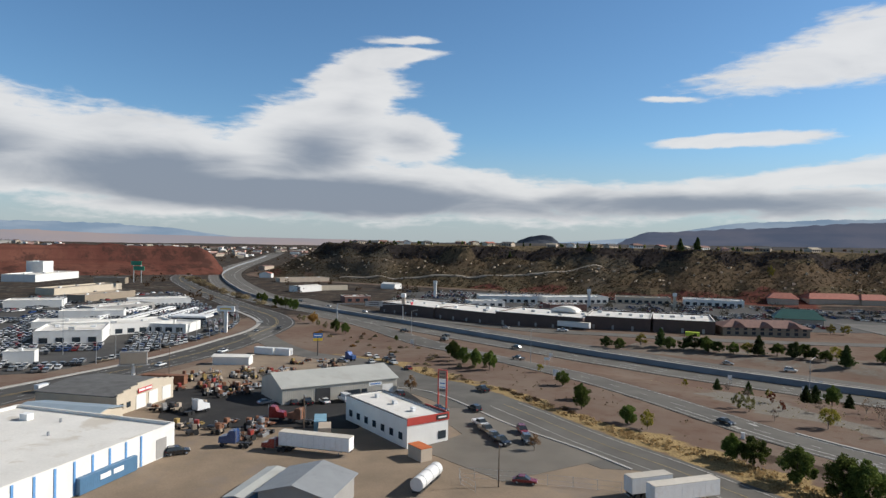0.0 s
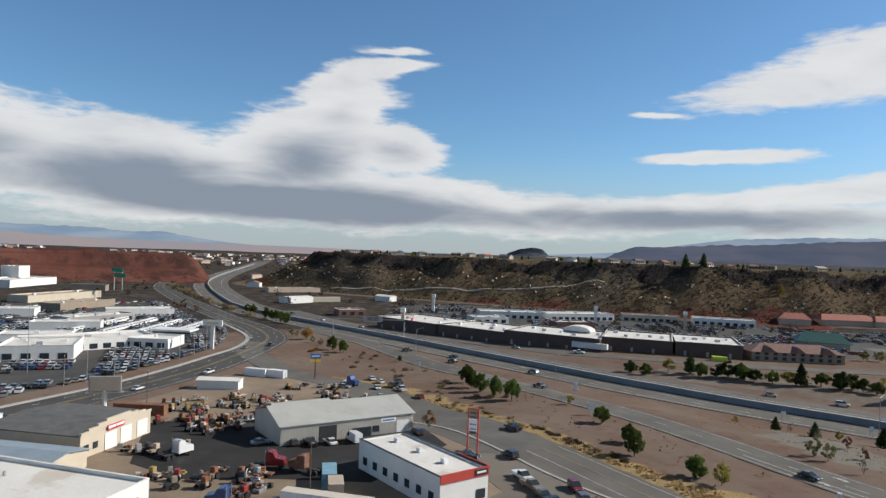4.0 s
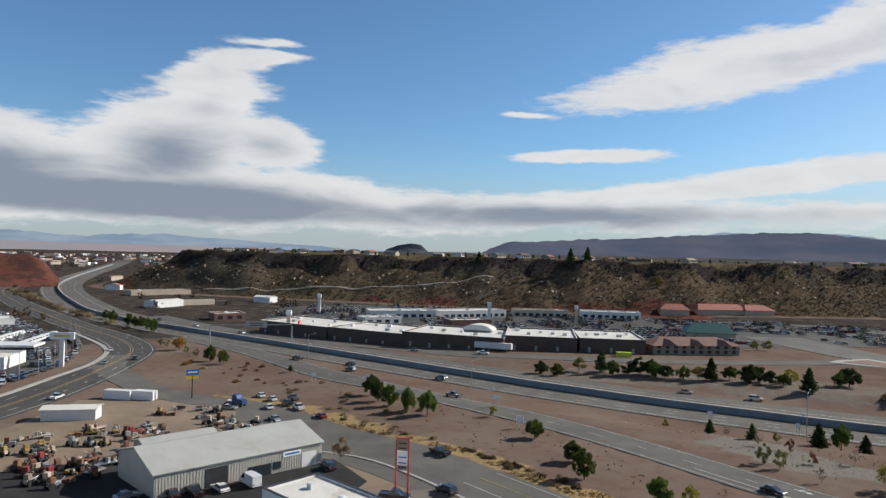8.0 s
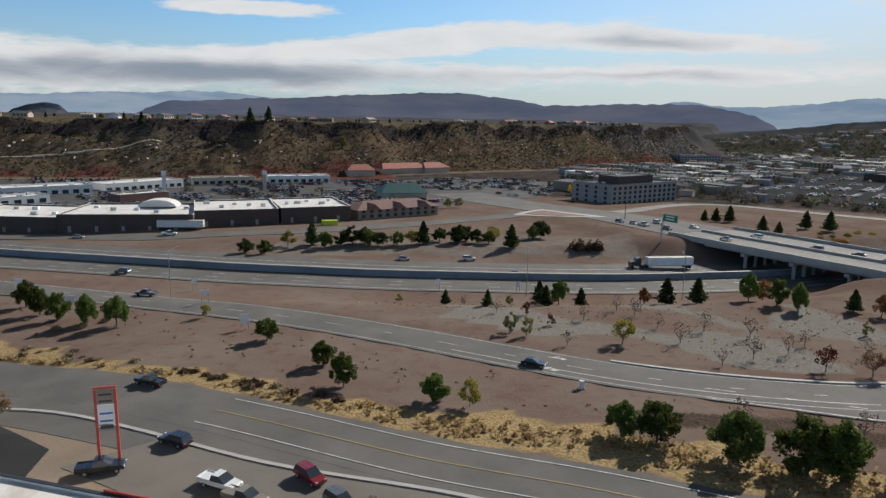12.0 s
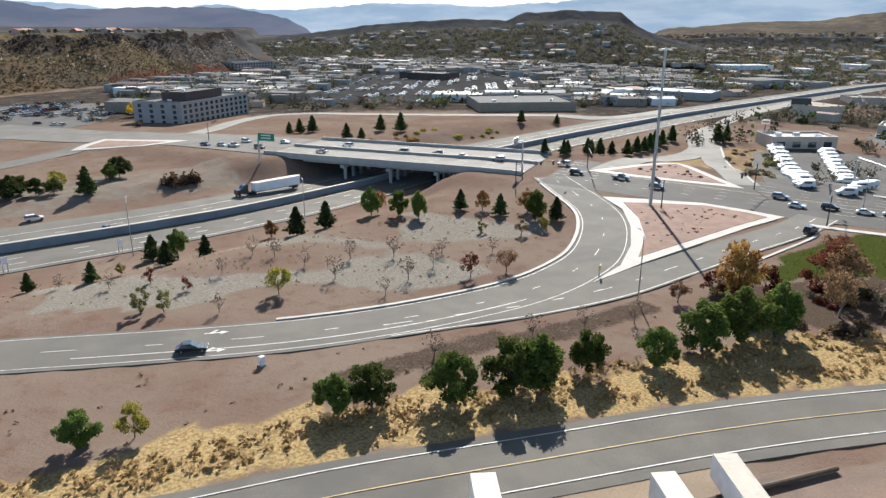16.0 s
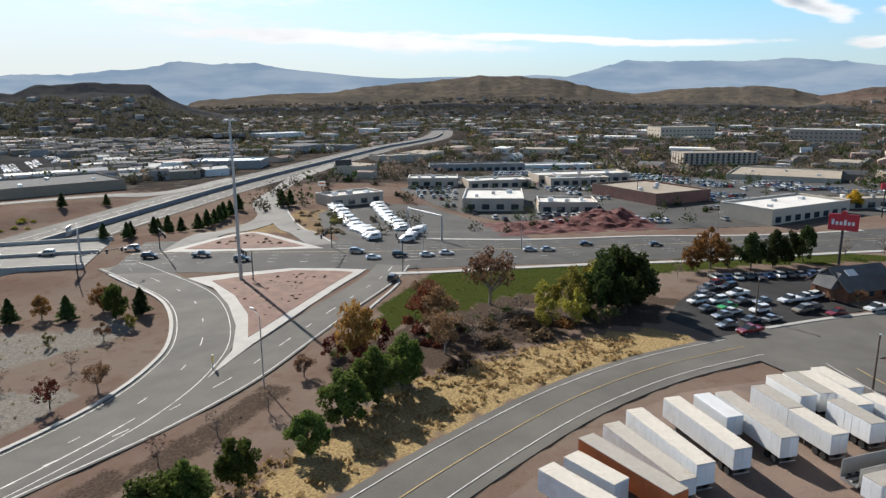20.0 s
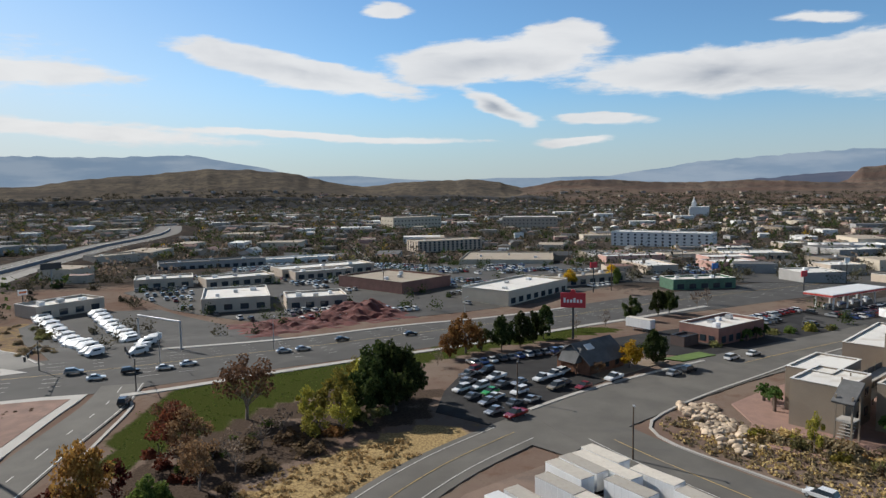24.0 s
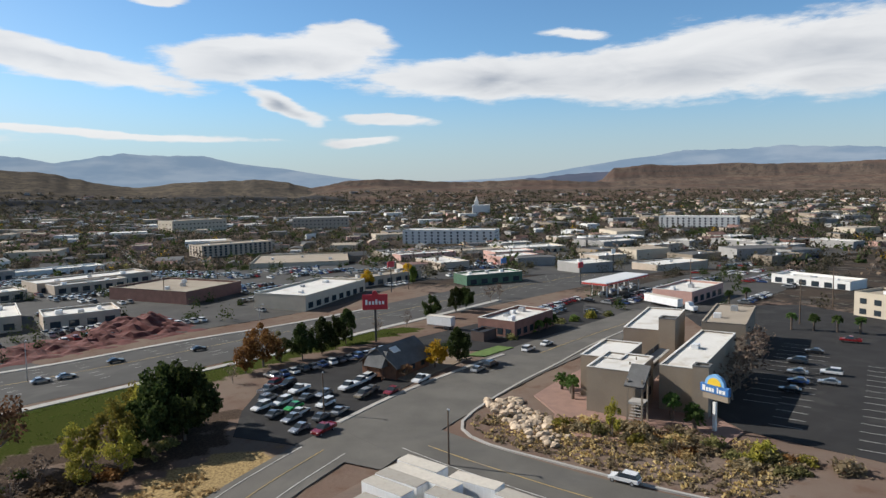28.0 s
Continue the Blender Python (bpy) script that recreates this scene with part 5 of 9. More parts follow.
for off, dash, paint in ((-2.2, None, paint_yellow), (-5.6, (3, 9), paint_white), (-9.2, (3, 9), paint_white), (-12.8, None, paint_white),
                         (2.2, None, paint_yellow), (5.8, (3, 9), paint_white), (9.4, (3, 9), paint_white), (13.0, None, paint_white)):
    stripe("freeway_line", FW, off, 0.22, paint, 0.03, dash)
for off, dash, paint in ((-4.7, None, paint_white), (0.0, (3, 9), paint_white), (4.6, None, paint_white)):
    stripe("ramp_line", RAMP, off, 0.14, paint, 0.07, dash)
stripe("ramp_turn_line", RAMP, -2.6, 0.2, paint_white, 0.07, None, cut=(0.62, 0.78))
stripe("slip_line", SLIP, -3.7, 0.2, paint_white, 0.09), stripe("slip_line", SLIP, 0.2, 0.18, paint_white, 0.09, (3, 6))
for off, dash, paint in ((-2.5, None, paint_white), (1.4, None, paint_yellow), (5.4, None, paint_white)):
    stripe("frontage_line", FRONTAGE, off, 0.16 if paint is paint_white else 0.14, paint, 0.12, dash, cut=(0.4, 0.72))
stripe("street_line", FRONTAGE, -1.5, 0.2, paint_yellow, 0.115, None, cut=(0.86, 1.0))
stripe("side_street_line", SIDE, 0.1, 0.2, paint_yellow, 0.14, None, cut=(0.12, 1)), stripe("side_street_line", SIDE, -3.2, 0.16, paint_white, 0.14, None, cut=(0.1, 1))
for off, dash, paint in ((-7.8, None, paint_white), (-4.2, (3, 9), paint_white), (-0.5, None, paint_yellow), (0.4, None, paint_yellow), (4.2, (3, 9), paint_white), (7.8, None, paint_white)):
    stripe("bend_line", BEND, off, 0.2, paint, 0.08, dash)
for off, dash, paint in ((-12.5, (3, 6), paint_white), (-8.8, (3, 6), paint_white), (-5.1, (3, 6), paint_white), (-1.6, None, paint_yellow), (-1.2, None, paint_yellow), (2.4, (3, 6), paint_white), (6, (3, 6), paint_white), (9.6, (3, 6), paint_white)):
    stripe("boulevard_line", curve(BLVD[::2], 2.0), off, 0.13, paint, 0.07, dash)
for off, dash, paint in ((-11, None, paint_white), (-7.4, (3, 6), paint_white), (-3.7, (3, 6), paint_white), (4.5, (3, 6), paint_white), (8.2, (3, 6), paint_white), (15.5, None, paint_white)):
    stripe("bridge_line", BR, off, 0.13, paint, 0.08, dash, level=deck)

# islands with pale kerb paving
patch("island_paving", GORE, concrete, 0.12, "pale concrete paving round the traffic island", category="traffic island")
patch("gore_planting", [(99.5, 88.6), (110.4, 96.6), (120.4, 107.4), (128.2, 119.6), (135, 115), (143.8, 107.2), (146.8, 98), (147.4, 93.2), (129, 91.3)], island_soil, 0.18, "reddish gravel traffic island with low shrubs", category="traffic island")
patch("far_island_paving", GORE_FAR, concrete, 0.12, "pale concrete paving round the far traffic island", category="traffic island")
patch("far_gore_planting", [(151.5, 147.8), (166, 147.2), (178.5, 145), (176, 139), (168, 119.5), (161.5, 129), (155, 139.5)], island_soil, 0.18, "reddish gravel traffic island across the road", category="traffic island")
patch("ramp_island_paving", [(20, 280), (34, 305), (60, 275), (42, 269)], concrete, 0.2, "pale concrete paving round a small island beyond the bridge", category="traffic island")
patch("ramp_island_planting", [(25, 281), (34, 299), (52, 276.5), (41, 272)], island_soil, 0.27, "small reddish gravel island beyond the bridge", category="traffic island")
for line, w, lift, nm in ((RAMP, 0.5, 0.15, "ramp_kerb"),):
    c = curve(line, 3.0)
    c = c[int(len(c) * 0.68):int(len(c) * 0.985)]
    t = np.gradient(c, axis=0)
    t /= np.linalg.norm(t, axis=1)[:, None]
    c2 = c + np.stack([-t[:, 1], t[:, 0]], 1) * 5.6
    tagged(new(nm, ribbon(c2, 0.35, 0.35, lambda x, y: at(x, y) + 0.22, 0.7, concrete, nm)), "pale concrete kerb along the ramp", "kerb", kind="structure")
walk_line = curve([(149, 84), (154, 74), (164, 58), (175, 38), (184, 16), (194, -4), (207, -24), (222, -47), (240, -74)], 3.0)
tagged(new("pavement", ribbon(walk_line, 1.2, 1.2, lambda x, y: at(x, y) + 0.18, 0.6, concrete, "walkway")), "pale concrete pavement beside the boulevard", "pavement", kind="structure")
for nm, pts, w in (("motel_kerb", [(182, -90), (168, -70), (152, -50), (140, -34), (128, -20), (121, -15.5), (113, -17), (103, -23.5), (93, -30.5), (84, -38), (66, -56)], 0.25),
                   ("cabin_kerb", [(132, 3), (143, -10), (154, -26), (164, -42)], 0.5), ("frontage_kerb", [(-64, 69), (-46, 66), (-33, 62), (-14, 55.5), (6, 52), (18, 49)], 0.3),
                   ("far_walk", [(192, 92), (206, 60), (221, 30), (236, -2), (252, -34)], 1.0), ("ramp_side_kerb", [(176, 116), (190, 131), (205, 146), (224, 162)], 0.3),
                   ("slip_kerb", [(110, 74.6), (124, 76), (142, 78.5), (149, 84)], 0.3), ("dealer_kerb", [(-128, -20), (-138, 3), (-152, 30), (-168, 55), (-186, 82), (-206, 110), (-234, 131), (-290, 150)], 0.9)):
    tagged(new(nm, ribbon(curve(pts, 3.0), w, w, lambda x, y: at(x, y) + 0.2, 0.6, concrete, nm)), "pale concrete kerb", "kerb", kind="structure")


# arrows painted on the ramp
def ramp_mark(frac, off):
    c = curve(RAMP, 2.0)
    i = int(len(c) * frac)
    t = c[i + 1] - c[i]
    a = math.degrees(math.atan2(t[1], t[0]))
    n = np.array([-t[1], t[0]]) / np.linalg.norm(t)
    p = c[i] + n * off
    me = kept("arrow", lambda: mesh_of("arrow", lambda bm: [bm.faces.new([bm.verts.new((x, y, 0)) for x, y in q]) for q in (((-1.6, -0.15), (0.6, -0.15), (0.6, 0.15), (-1.6, 0.15)), ((0.6, -0.55), (1.7, 0), (0.6, 0.55)), ((-0.4, 0.15), (0.3, 0.9), (-0.1, 1.0), (-0.9, 0.15)))], paint_white))
    ob = new("road_arrow", me)
    ob.matrix_basis = pose(p[0], p[1], at(*p) + 0.085, 0, 0, a)
    tagged(ob, "worn white turn arrow painted on the ramp", "road marking", kind="structure")


for fr in (0.66,):
    for off in (-3.2, 2.6):
        ramp_mark(fr, off)


# ---- masts, signals and road signs ----
mast = pole("light_mast", "very tall grey steel mast with a ring of lamps", "street lamp", 132, 114.4, 37, 0.42, steel)
for k in range(8):
    a = k * 0.785
    part("lamp_head", box_mesh("lamp_head", 0.7, 0.45, 0.3, white_metal), mast, m=pose(1.2 * math.cos(a), 1.2 * math.sin(a), 36.4, 0, 0, math.degrees(a)))
part("lamp_ring", mesh_of("lamp_ring", lambda bm: tube(bm, (0, 0, 36.6), (0, 0, 36.8), 1.1, 1.1, 16), steel), mast)


def street_lamp(x, y, h, rot, arm=2.5, label="grey steel street lamp with a curved arm", group="street lamps"):
    p = pole("street_lamp", label, "street lamp", x, y, h, 0.11, steel, group=group)
    a = radians(rot)
    part("arm", mesh_of("lamp_arm", lambda bm: tube(bm, (0, 0, h - 0.1), (arm * math.cos(a), arm * math.sin(a), h + 0.5), 0.06, 0.05, 6), steel), p)
    part("lamp_head", box_mesh("cobra_head", 0.8, 0.3, 0.16, steel), p, m=pose(arm * math.cos(a), arm * math.sin(a), h + 0.42, 0, 0, rot))
    return p


def signal(x, y, rot, reach, h=7.0):
    p = pole("traffic_signal", "dark steel traffic signal with a mast arm", "traffic light", x, y, h, 0.16, dark_trim, group="traffic signals")
    a = radians(rot)
    part("mast_arm", mesh_of("mast_arm", lambda bm: tube(bm, (0, 0, h - 1), (reach * math.cos(a), reach * math.sin(a), h - 0.4), 0.1, 0.06, 6), dark_trim), p)
    for k in (0.5, 0.75, 0.97):
        part("signal_head", box_mesh("signal_head", 0.35, 0.35, 1.05, dark_trim), p, m=pose(reach * k * math.cos(a), reach * k * math.sin(a), h - 1.5))
    return p


signal(116, 147, -20, 14), signal(152, 82, 30, 16), signal(170, 112, 200, 15), signal(149, 154, 230, 14), signal(132, 111, 60, 6), signal(66, 270, 60, 12)


def overhead(x, y, rot, span, h, label, board=None):
    """A sign or gantry on posts, over a road."""
    p = thing("sign_gantry", label, "road sign", x, y, rot)
    for s in (0, span) if span > 15 else (0,):
        part("post", mesh_of("gantry_post", lambda bm: tube(bm, (s, 0, -1), (s, 0, h - 0.8), 0.3, 0.25, 8), steel), p)
    part("beam", mesh_of("gantry_beam", lambda bm: tube(bm, (0, 0, h - 0.5), (span, 0, h), 0.26, 0.2, 8), steel), p)
    if board:
        w, hh, bx, m, m2 = board
        part("board", box_mesh("sign_board", w, 0.12, hh, m), p, "road sign board", pose(bx, -0.35, h - hh * 0.5))
        for k in range(2):
            part("lettering_bar", box_mesh("sign_bar", w * 0.6, 0.02, hh * 0.14, m2), p, m=pose(bx, -0.43, h - hh * 0.2 + k * hh * 0.35))
    return p


overhead(-205, 160, 42, 34, 9.5, "grey steel sign gantry across the freeway lanes", (9, 2.6, 19, steel, dark_trim))
overhead(68, 216, -55, 6, 8.5, "green road sign on a grey post by the bridge", (6, 2.4, 3.4, sign_green, sign_white))
overhead(131, 163, 215, 8, 9, "dark backed road sign on a curved post", (4.5, 2.2, 6, steel, dark_trim))
overhead(192, 87, 60, 17, 8, "pale steel sign frame beside the boulevard", None)


def small_sign(x, y, w, h, face, rot=20, top=3.0, label="small white freeway sign on posts"):
    s = thing("road_sign", label, "road sign", x, y, rot, group="freeway signs")
    for k in (-0.35, 0.35):
        part("post", box_mesh("sign_post", 0.09, 0.09, top, steel), s, m=pose(k * w, 0, 0))
    part("plate", box_mesh("sign_plate", w, 0.05, h, face), s, m=pose(0, -0.08, top - h))
    return s


for x, y, w, h in ((-77, 118, 1.9, 1.7), (-34.3, 104.3, 1.6, 1.9), (-100, 134, 1.9, 0.8), (-50, 123, 1.9, 0.9), (-60, 140, 1.3, 1.3), (-2, 150, 1.2, 1.3), (-120, 131, 1.6, 1.5), (18, 152, 1.0, 1.4)):
    small_sign(x, y, w, h, sign_white)
small_sign(86, 85.3, 1.1, 1.1, sign_yellow, 30, 2.2, "yellow warning sign at the island tip")
box1 = thing("utility_cabinet", "small white utility cabinet beside the ramp", "cabinet", 25, 83, 20)
part("body", box_mesh("cabinet_body", 0.7, 0.6, 1.3, white_metal, 0, 0.04), box1), part("plinth", box_mesh("cabinet_plinth", 0.9, 0.8, 0.15, concrete), box1)
for x, y, h, rot in ((82.8, 73.5, 11, 60), (175, 86, 8, 200), (215, 10, 9, 200), (190, 62, 9, 200), (-60, 128, 11, 60), (20, 150, 11, 80), (-140, 150, 11, 60), (60, 158, 11, 90)):
    street_lamp(x, y, h, rot)


# ---- traffic ----
def traffic(places, line, z=None, flip=False, kinds=None, where="on the road"):
    c = line if isinstance(line, np.ndarray) else curve(line, 4)
    for k, p in enumerate(places):
        i = int(np.argmin(np.hypot(c[:, 0] - p[0], c[:, 1] - p[1])))
        t = c[min(i + 1, len(c) - 1)] - c[max(i - 1, 0)]
        a = math.degrees(math.atan2(t[1], t[0])) + (180 if flip else 0)
        car(p[0], p[1], a, kinds[k][0] if kinds else None, kinds[k][1] if kinds else None, z if z is None or not callable(z) else z(*p), where, "traffic")


traffic([(-151.5, 156.8), (-120.1, 150), (-128, 159.6), (-86.4, 155.3), (-67, 130.6), (17.8, 170)], FREEWAY, None, True, [("pickup", "black"), ("suv", "black"), ("sedan", "black"), ("suv", "grey"), ("pickup", "grey"), ("pickup", "black")], "on the freeway")
traffic([(-130, 176.2), (-15, 184), (4.4, 188), (-270, 205), (-230, 200), (-310, 212)], FREEWAY, None, False, [("suv", "black"), ("sedan", "silver"), ("suv", "white"), ("sedan", "white"), ("sedan", "silver"), ("suv", "grey")], "on the freeway")
traffic([(-128.6, 203), (-99, 208)], FAR_RAMP, None, False, None, "on the ramp by the shops")
traffic([(90, 218.5), (102.5, 225), (113.3, 204.6), (121.9, 196), (125, 187), (132, 176), (145, 160)], CROSS, lambda x, y: float(deck(x, y)) + 0.06, True, [("sedan", "silver"), ("suv", "white"), ("suv", "grey"), ("sedan", "black"), ("sedan", "white"), ("suv", "silver"), ("suv", "white")], "crossing the bridge")
traffic([(61.5, 257), (66, 252), (76, 255.8), (75.5, 239), (87, 245), (69, 248)], CROSS, None, False, None, "queueing by the bridge")
traffic([(140, 149), (146.6, 138), (147, 125.4), (166.7, 102.3), (162, 95), (167.3, 89.8), (170.2, 83), (174, 78.8), (188.3, 54), (199.9, 45.3), (203.3, 26.2), (186.4, 58.6)], CROSS, None, False,
        [("suv", "black"), ("pickup", "grey"), ("suv", "grey"), ("suv", "silver"), ("sedan", "white"), ("suv", "black"), ("sedan", "white"), ("sedan", "white"), ("sedan", "silver"), ("sedan", "black"), ("sedan", "black"), ("sedan", "silver")], "on the boulevard")
traffic([(18.4, 91.5)], RAMP, None, False, [("sedan", "black")], "on the exit ramp")
traffic([(143, 80.5)], SLIP, None, False, [("suv", "black")], "in the turning lane")
traffic([(-120.4, -1.7), (-157.7, 69.3), (-199.5, 109.5), (-142, 38.7), (-200, 122), (-225, 128)], BEND, None, False, [("van", "white"), ("pickup", "white"), ("sedan", "silver"), ("sedan", "white"), ("suv", "grey"), ("sedan", "white")], "on the wide road")
traffic([(94.5, -28.6)], SIDE, None, True, [("suv", "white")], "parked beside the kerb")
traffic([(165, -49), (169, -56), (152.5, -31), (154.8, -35)], FRONTAGE, None, False, [("suv", "white"), ("sedan", "white"), ("sedan", "silver"), ("suv", "black")], "parked along the street")
tr = trailer(66, 196, 193, 15, label="white semi trailer passing under the bridge", group="traffic")
tractor(56, 193.2, 193, PAINTS[3], "black truck tractor pulling a white trailer")

# ---- planting ----
for x, y, h, w in ((28.3, 68, 5.2, 1.0), (32.4, 67, 6.0, 1.05), (40.5, 63.2, 6.6, 1.1), (48, 61, 7.6, 1.05), (51.5, 60.2, 7.8, 1.0), (59, 60, 6.6, 0.85), (68, 57, 5.6, 1.1), (76.5, 56.6, 7.6, 1.05), (83.5, 55.5, 8.6, 1.05)):
    tree("pine", x, y, h, w, group="pines along the frontage road")
for x, y, h in ((-88, 119.5, 6.5), (-81, 114, 6), (-74.9, 110.5, 6.2), (-67, 107.4, 6.4), (-60.4, 106.4, 6.6), (-10, 78.4, 5.4)):
    tree("pine", x, y, h, 0.85, group="pines beside the freeway")
tree("pine", 3.6, 75, 4.4, 1.1), tree("lime", 8.6, 74, 4.2, 0.95), tree("pine", -28, 98, 4.6, 1.05), tree("pine", -15, 86.5, 4.2, 1.15), tree("lime", -45, 112, 3, 0.9)
for x, y, h in ((-177, 137, 6.5), (-169, 136.5, 6), (-138, 139, 2.5), (-300, 186, 7), (-292, 184, 6), (-284, 182, 7), (-276, 180, 6.5), (-268, 178, 7), (-320, 190, 7), (-335, 195, 6)):
    tree("pine", x, y, h, 0.8)
for x, y, h, k in ((-207, 146.4, 6.5, "orange"), (-217, 148, 3.5, "olive"), (-224, 150, 3.4, "olive"), (-198, 143, 3.2, "olive"), (-190, 141, 3.6, "olive"), (-158, 138, 2.2, "brown")):
    tree(k, x, y, h)
for x, y, h in ((22.8, 144.8, 5.2), (27.3, 143, 6.6), (23.4, 133.5, 4.6), (32, 140, 4.2), (51.6, 141, 6.2), (58.8, 142, 6), (71.5, 145, 7), (75.5, 139, 6.6), (78.2, 134.5, 6.6), (90.5, 135.7, 5), (95.7, 127, 5), (100, 119.5, 7.5), (103.5, 116.5, 5.4), (1.2, 131.5, 3.4), (10.5, 129, 3.6)):
    tree("conifer" if h < 6.5 else "pine", x, y, h, 1.25 if h < 6.5 else 0.75, group="conifers inside the ramp loop")
for x, y, h in ((79.8, 158, 6.5), (48.5, 149, 4.4), (94.6, 132.5, 5), (103, 126, 6)):
    tree("orange", x, y, h, 0.9)
for x, y, h, k in ((35.2, 105.7, 5.2, "lime"), (14.9, 109, 4.4, "olive"), (18, 107.5, 3.8, "olive"), (66.8, 97.1, 4.6, "red"), (73.7, 95.8, 4.6, "brown"), (56.7, 101.3, 4.6, "bare"), (52.8, 116.5, 4.2, "bare"), (41.2, 125.1, 4.2, "bare"),
                   (38.1, 128.3, 4, "bare"), (60.4, 113.3, 4.4, "bare"), (18.7, 121.8, 3, "red"), (12.4, 122.7, 3.2, "bare"), (23.1, 115.2, 2.6, "red"), (-9.8, 135.8, 2.2, "lime"), (15.3, 130.1, 2.4, "lime"), (5.5, 128, 2.8, "bare"),
                   (46, 108, 4.5, "bare"), (30, 120, 3.5, "bare"), (64, 105, 4, "bare"), (69, 110, 3.6, "bare"), (78, 106, 3.4, "bare"), (84, 118, 3, "olive"), (90, 112, 3.4, "brown"), (96, 112, 3.2, "lime"), (44, 117, 3.6, "bare"), (50, 97, 3.6, "bare"), (25, 103, 3, "bare")):
    tree(k, x, y, h, 0.95, group="small trees inside the ramp loop")
for k, (x, y) in enumerate(((-64.3, 186.5), (-58.2, 186), (-53.8, 195.4), (-46.6, 197.7), (-41.7, 195), (-34, 200), (-28, 199), (-24.8, 199.4), (-19.4, 201.2), (-15, 203), (-11.2, 203.9), (-6.3, 209), (-0.2, 207.5), (2.2, 212), (6, 209), (10.1, 208), (11.8, 216), (17.5, 203.5), (25.3, 219.5), (28, 222), (-30, 202), (-37, 198))):
    tree(("darkpine", "pine", "lime", "conifer", "pine", "darkpine", "pine")[k % 7], x, y, (4.8, 4.6, 5.2, 7.5, 5.2, 6.6, 5.6)[k % 7], 1.2, group="trees beyond the freeway")
bush("darkbrush", 40, 207, 3.6, 3.4, "big dark round brush on the slope"), bush("darkbrush", 45, 208.5, 3.2, 3.0, "big dark round brush on the slope")
for x, y, h in ((152.7, 178.2, 5), (156.5, 173, 5), (160, 175, 4.5), (166.8, 172.5, 5.5), (170, 174, 5), (173.4, 173.2, 5.8), (176.7, 171, 5), (182.3, 169, 5.6), (188, 170, 6), (192.9, 171, 5.4), (198, 173, 6), (202.8, 175, 6.4), (209.2, 177, 6), (220.3, 181.5, 6.4), (233.8, 171, 7), (236.5, 169, 6.6)):
    tree("conifer", x, y, h, 1.2, group="conifers along the entrance ramp")
for x, y, h in ((106.3, 281, 6), (112.2, 281.5, 7), (137.6, 267.5, 7), (144, 261.5, 8), (115.6, 254.4, 6), (120, 250, 4.5), (101, 279, 5), (210, 262, 6), (228, 257, 5)):
    tree("conifer", x, y, h, 1.25, group="conifers inside the far loop")
# trees of the park beside the boulevard
for kind, x, y, h, w in (("orange", 96, 65, 11.5, 0.68), ("red", 95.5, 68.5, 5.2, 1.2), ("red", 101, 63.5, 6.2, 1.0), ("red", 92, 62, 4.6, 1.2), ("brown", 132.3, 54, 12.5, 0.9), ("lime", 131, 42.7, 6.3, 0.9), ("lime", 128.6, 37, 10, 0.95), ("olive", 131.5, 35.5, 6, 1.1),
                         ("darkpine", 134.8, 27.4, 14, 0.88), ("darkpine", 138.5, 30.5, 13, 0.88), ("darkpine", 132.6, 31.6, 11.5, 0.85), ("darkpine", 140.5, 26.5, 11, 0.9), ("lime", 144, 33, 9, 0.9), ("lime", 148, 36, 7, 0.9), ("lime", 124.6, 35.5, 7, 1.0), ("lime", 121.5, 40, 6, 1.0), ("olive", 127, 31.5, 3.4, 1.3),
                         ("brown", 103.6, 53, 8, 0.85), ("brown", 114, 58, 8.5, 0.95), ("red", 117.5, 61, 8.5, 0.95), ("brown", 121, 63, 8, 1.0), ("red", 112, 61.5, 6.5, 1.1), ("brown", 109, 56.5, 6, 1.0), ("bare", 113.5, 51.5, 5.5, 1.1), ("bare", 119, 48, 5.5, 1.2), ("bare", 109, 49.5, 5, 1.1), ("bare", 124, 46, 5, 1.2),
                         ("orange", 175.8, 12, 11, 0.95), ("orange", 172, 16, 7, 0.9), ("olive", 178, 8, 8, 0.9), ("darkpine", 177.8, 3, 9.4, 0.75), ("darkpine", 181, -2, 9.8, 0.72), ("darkpine", 184.5, -6, 9, 0.75), ("darkpine", 189.5, -9.5, 9.4, 0.8), ("yellow", 158.6, -23.3, 6.8, 1.0), ("darkpine", 162.3, -30, 8.6, 0.8),
                         ("darkpine", 216, -41, 8, 0.8), ("darkpine", 224, -52, 8.5, 0.8), ("darkpine", 228, -57, 8, 0.8), ("bare", 198, -20, 5.5, 0.9), ("bare", 205, -30, 5, 0.9), ("bare", 238, -70, 6.5, 1.1), ("bare", 244, -76, 6, 1.1), ("bare", 165, 19, 5, 0.8), ("brown", 153, -15, 3.6, 0.9), ("brown", 160.5, -18, 4.6, 0.9),
                         ("yellow", 300, -40, 8, 0.9), ("yellow", 316, -62, 8, 0.9), ("pine", 300, -60, 8, 0.6), ("lime", 108.6, -35.8, 6.4, 0.55), ("brown", -52, 63.5, 4.6, 0.8), ("brown", 0.2, 45, 3.6, 0.7), ("bare", 68, 70, 4, 1), ("bare", 60, 72, 4, 1), ("bare", 76, 68, 4.2, 1), ("brown", 88, 70, 4, 1), ("bare", 45, 74, 4, 1)):
    tree(kind, x, y, h, w)
tree("pine", 89, 54, 8.5, 0.95, group="pines along the frontage road")
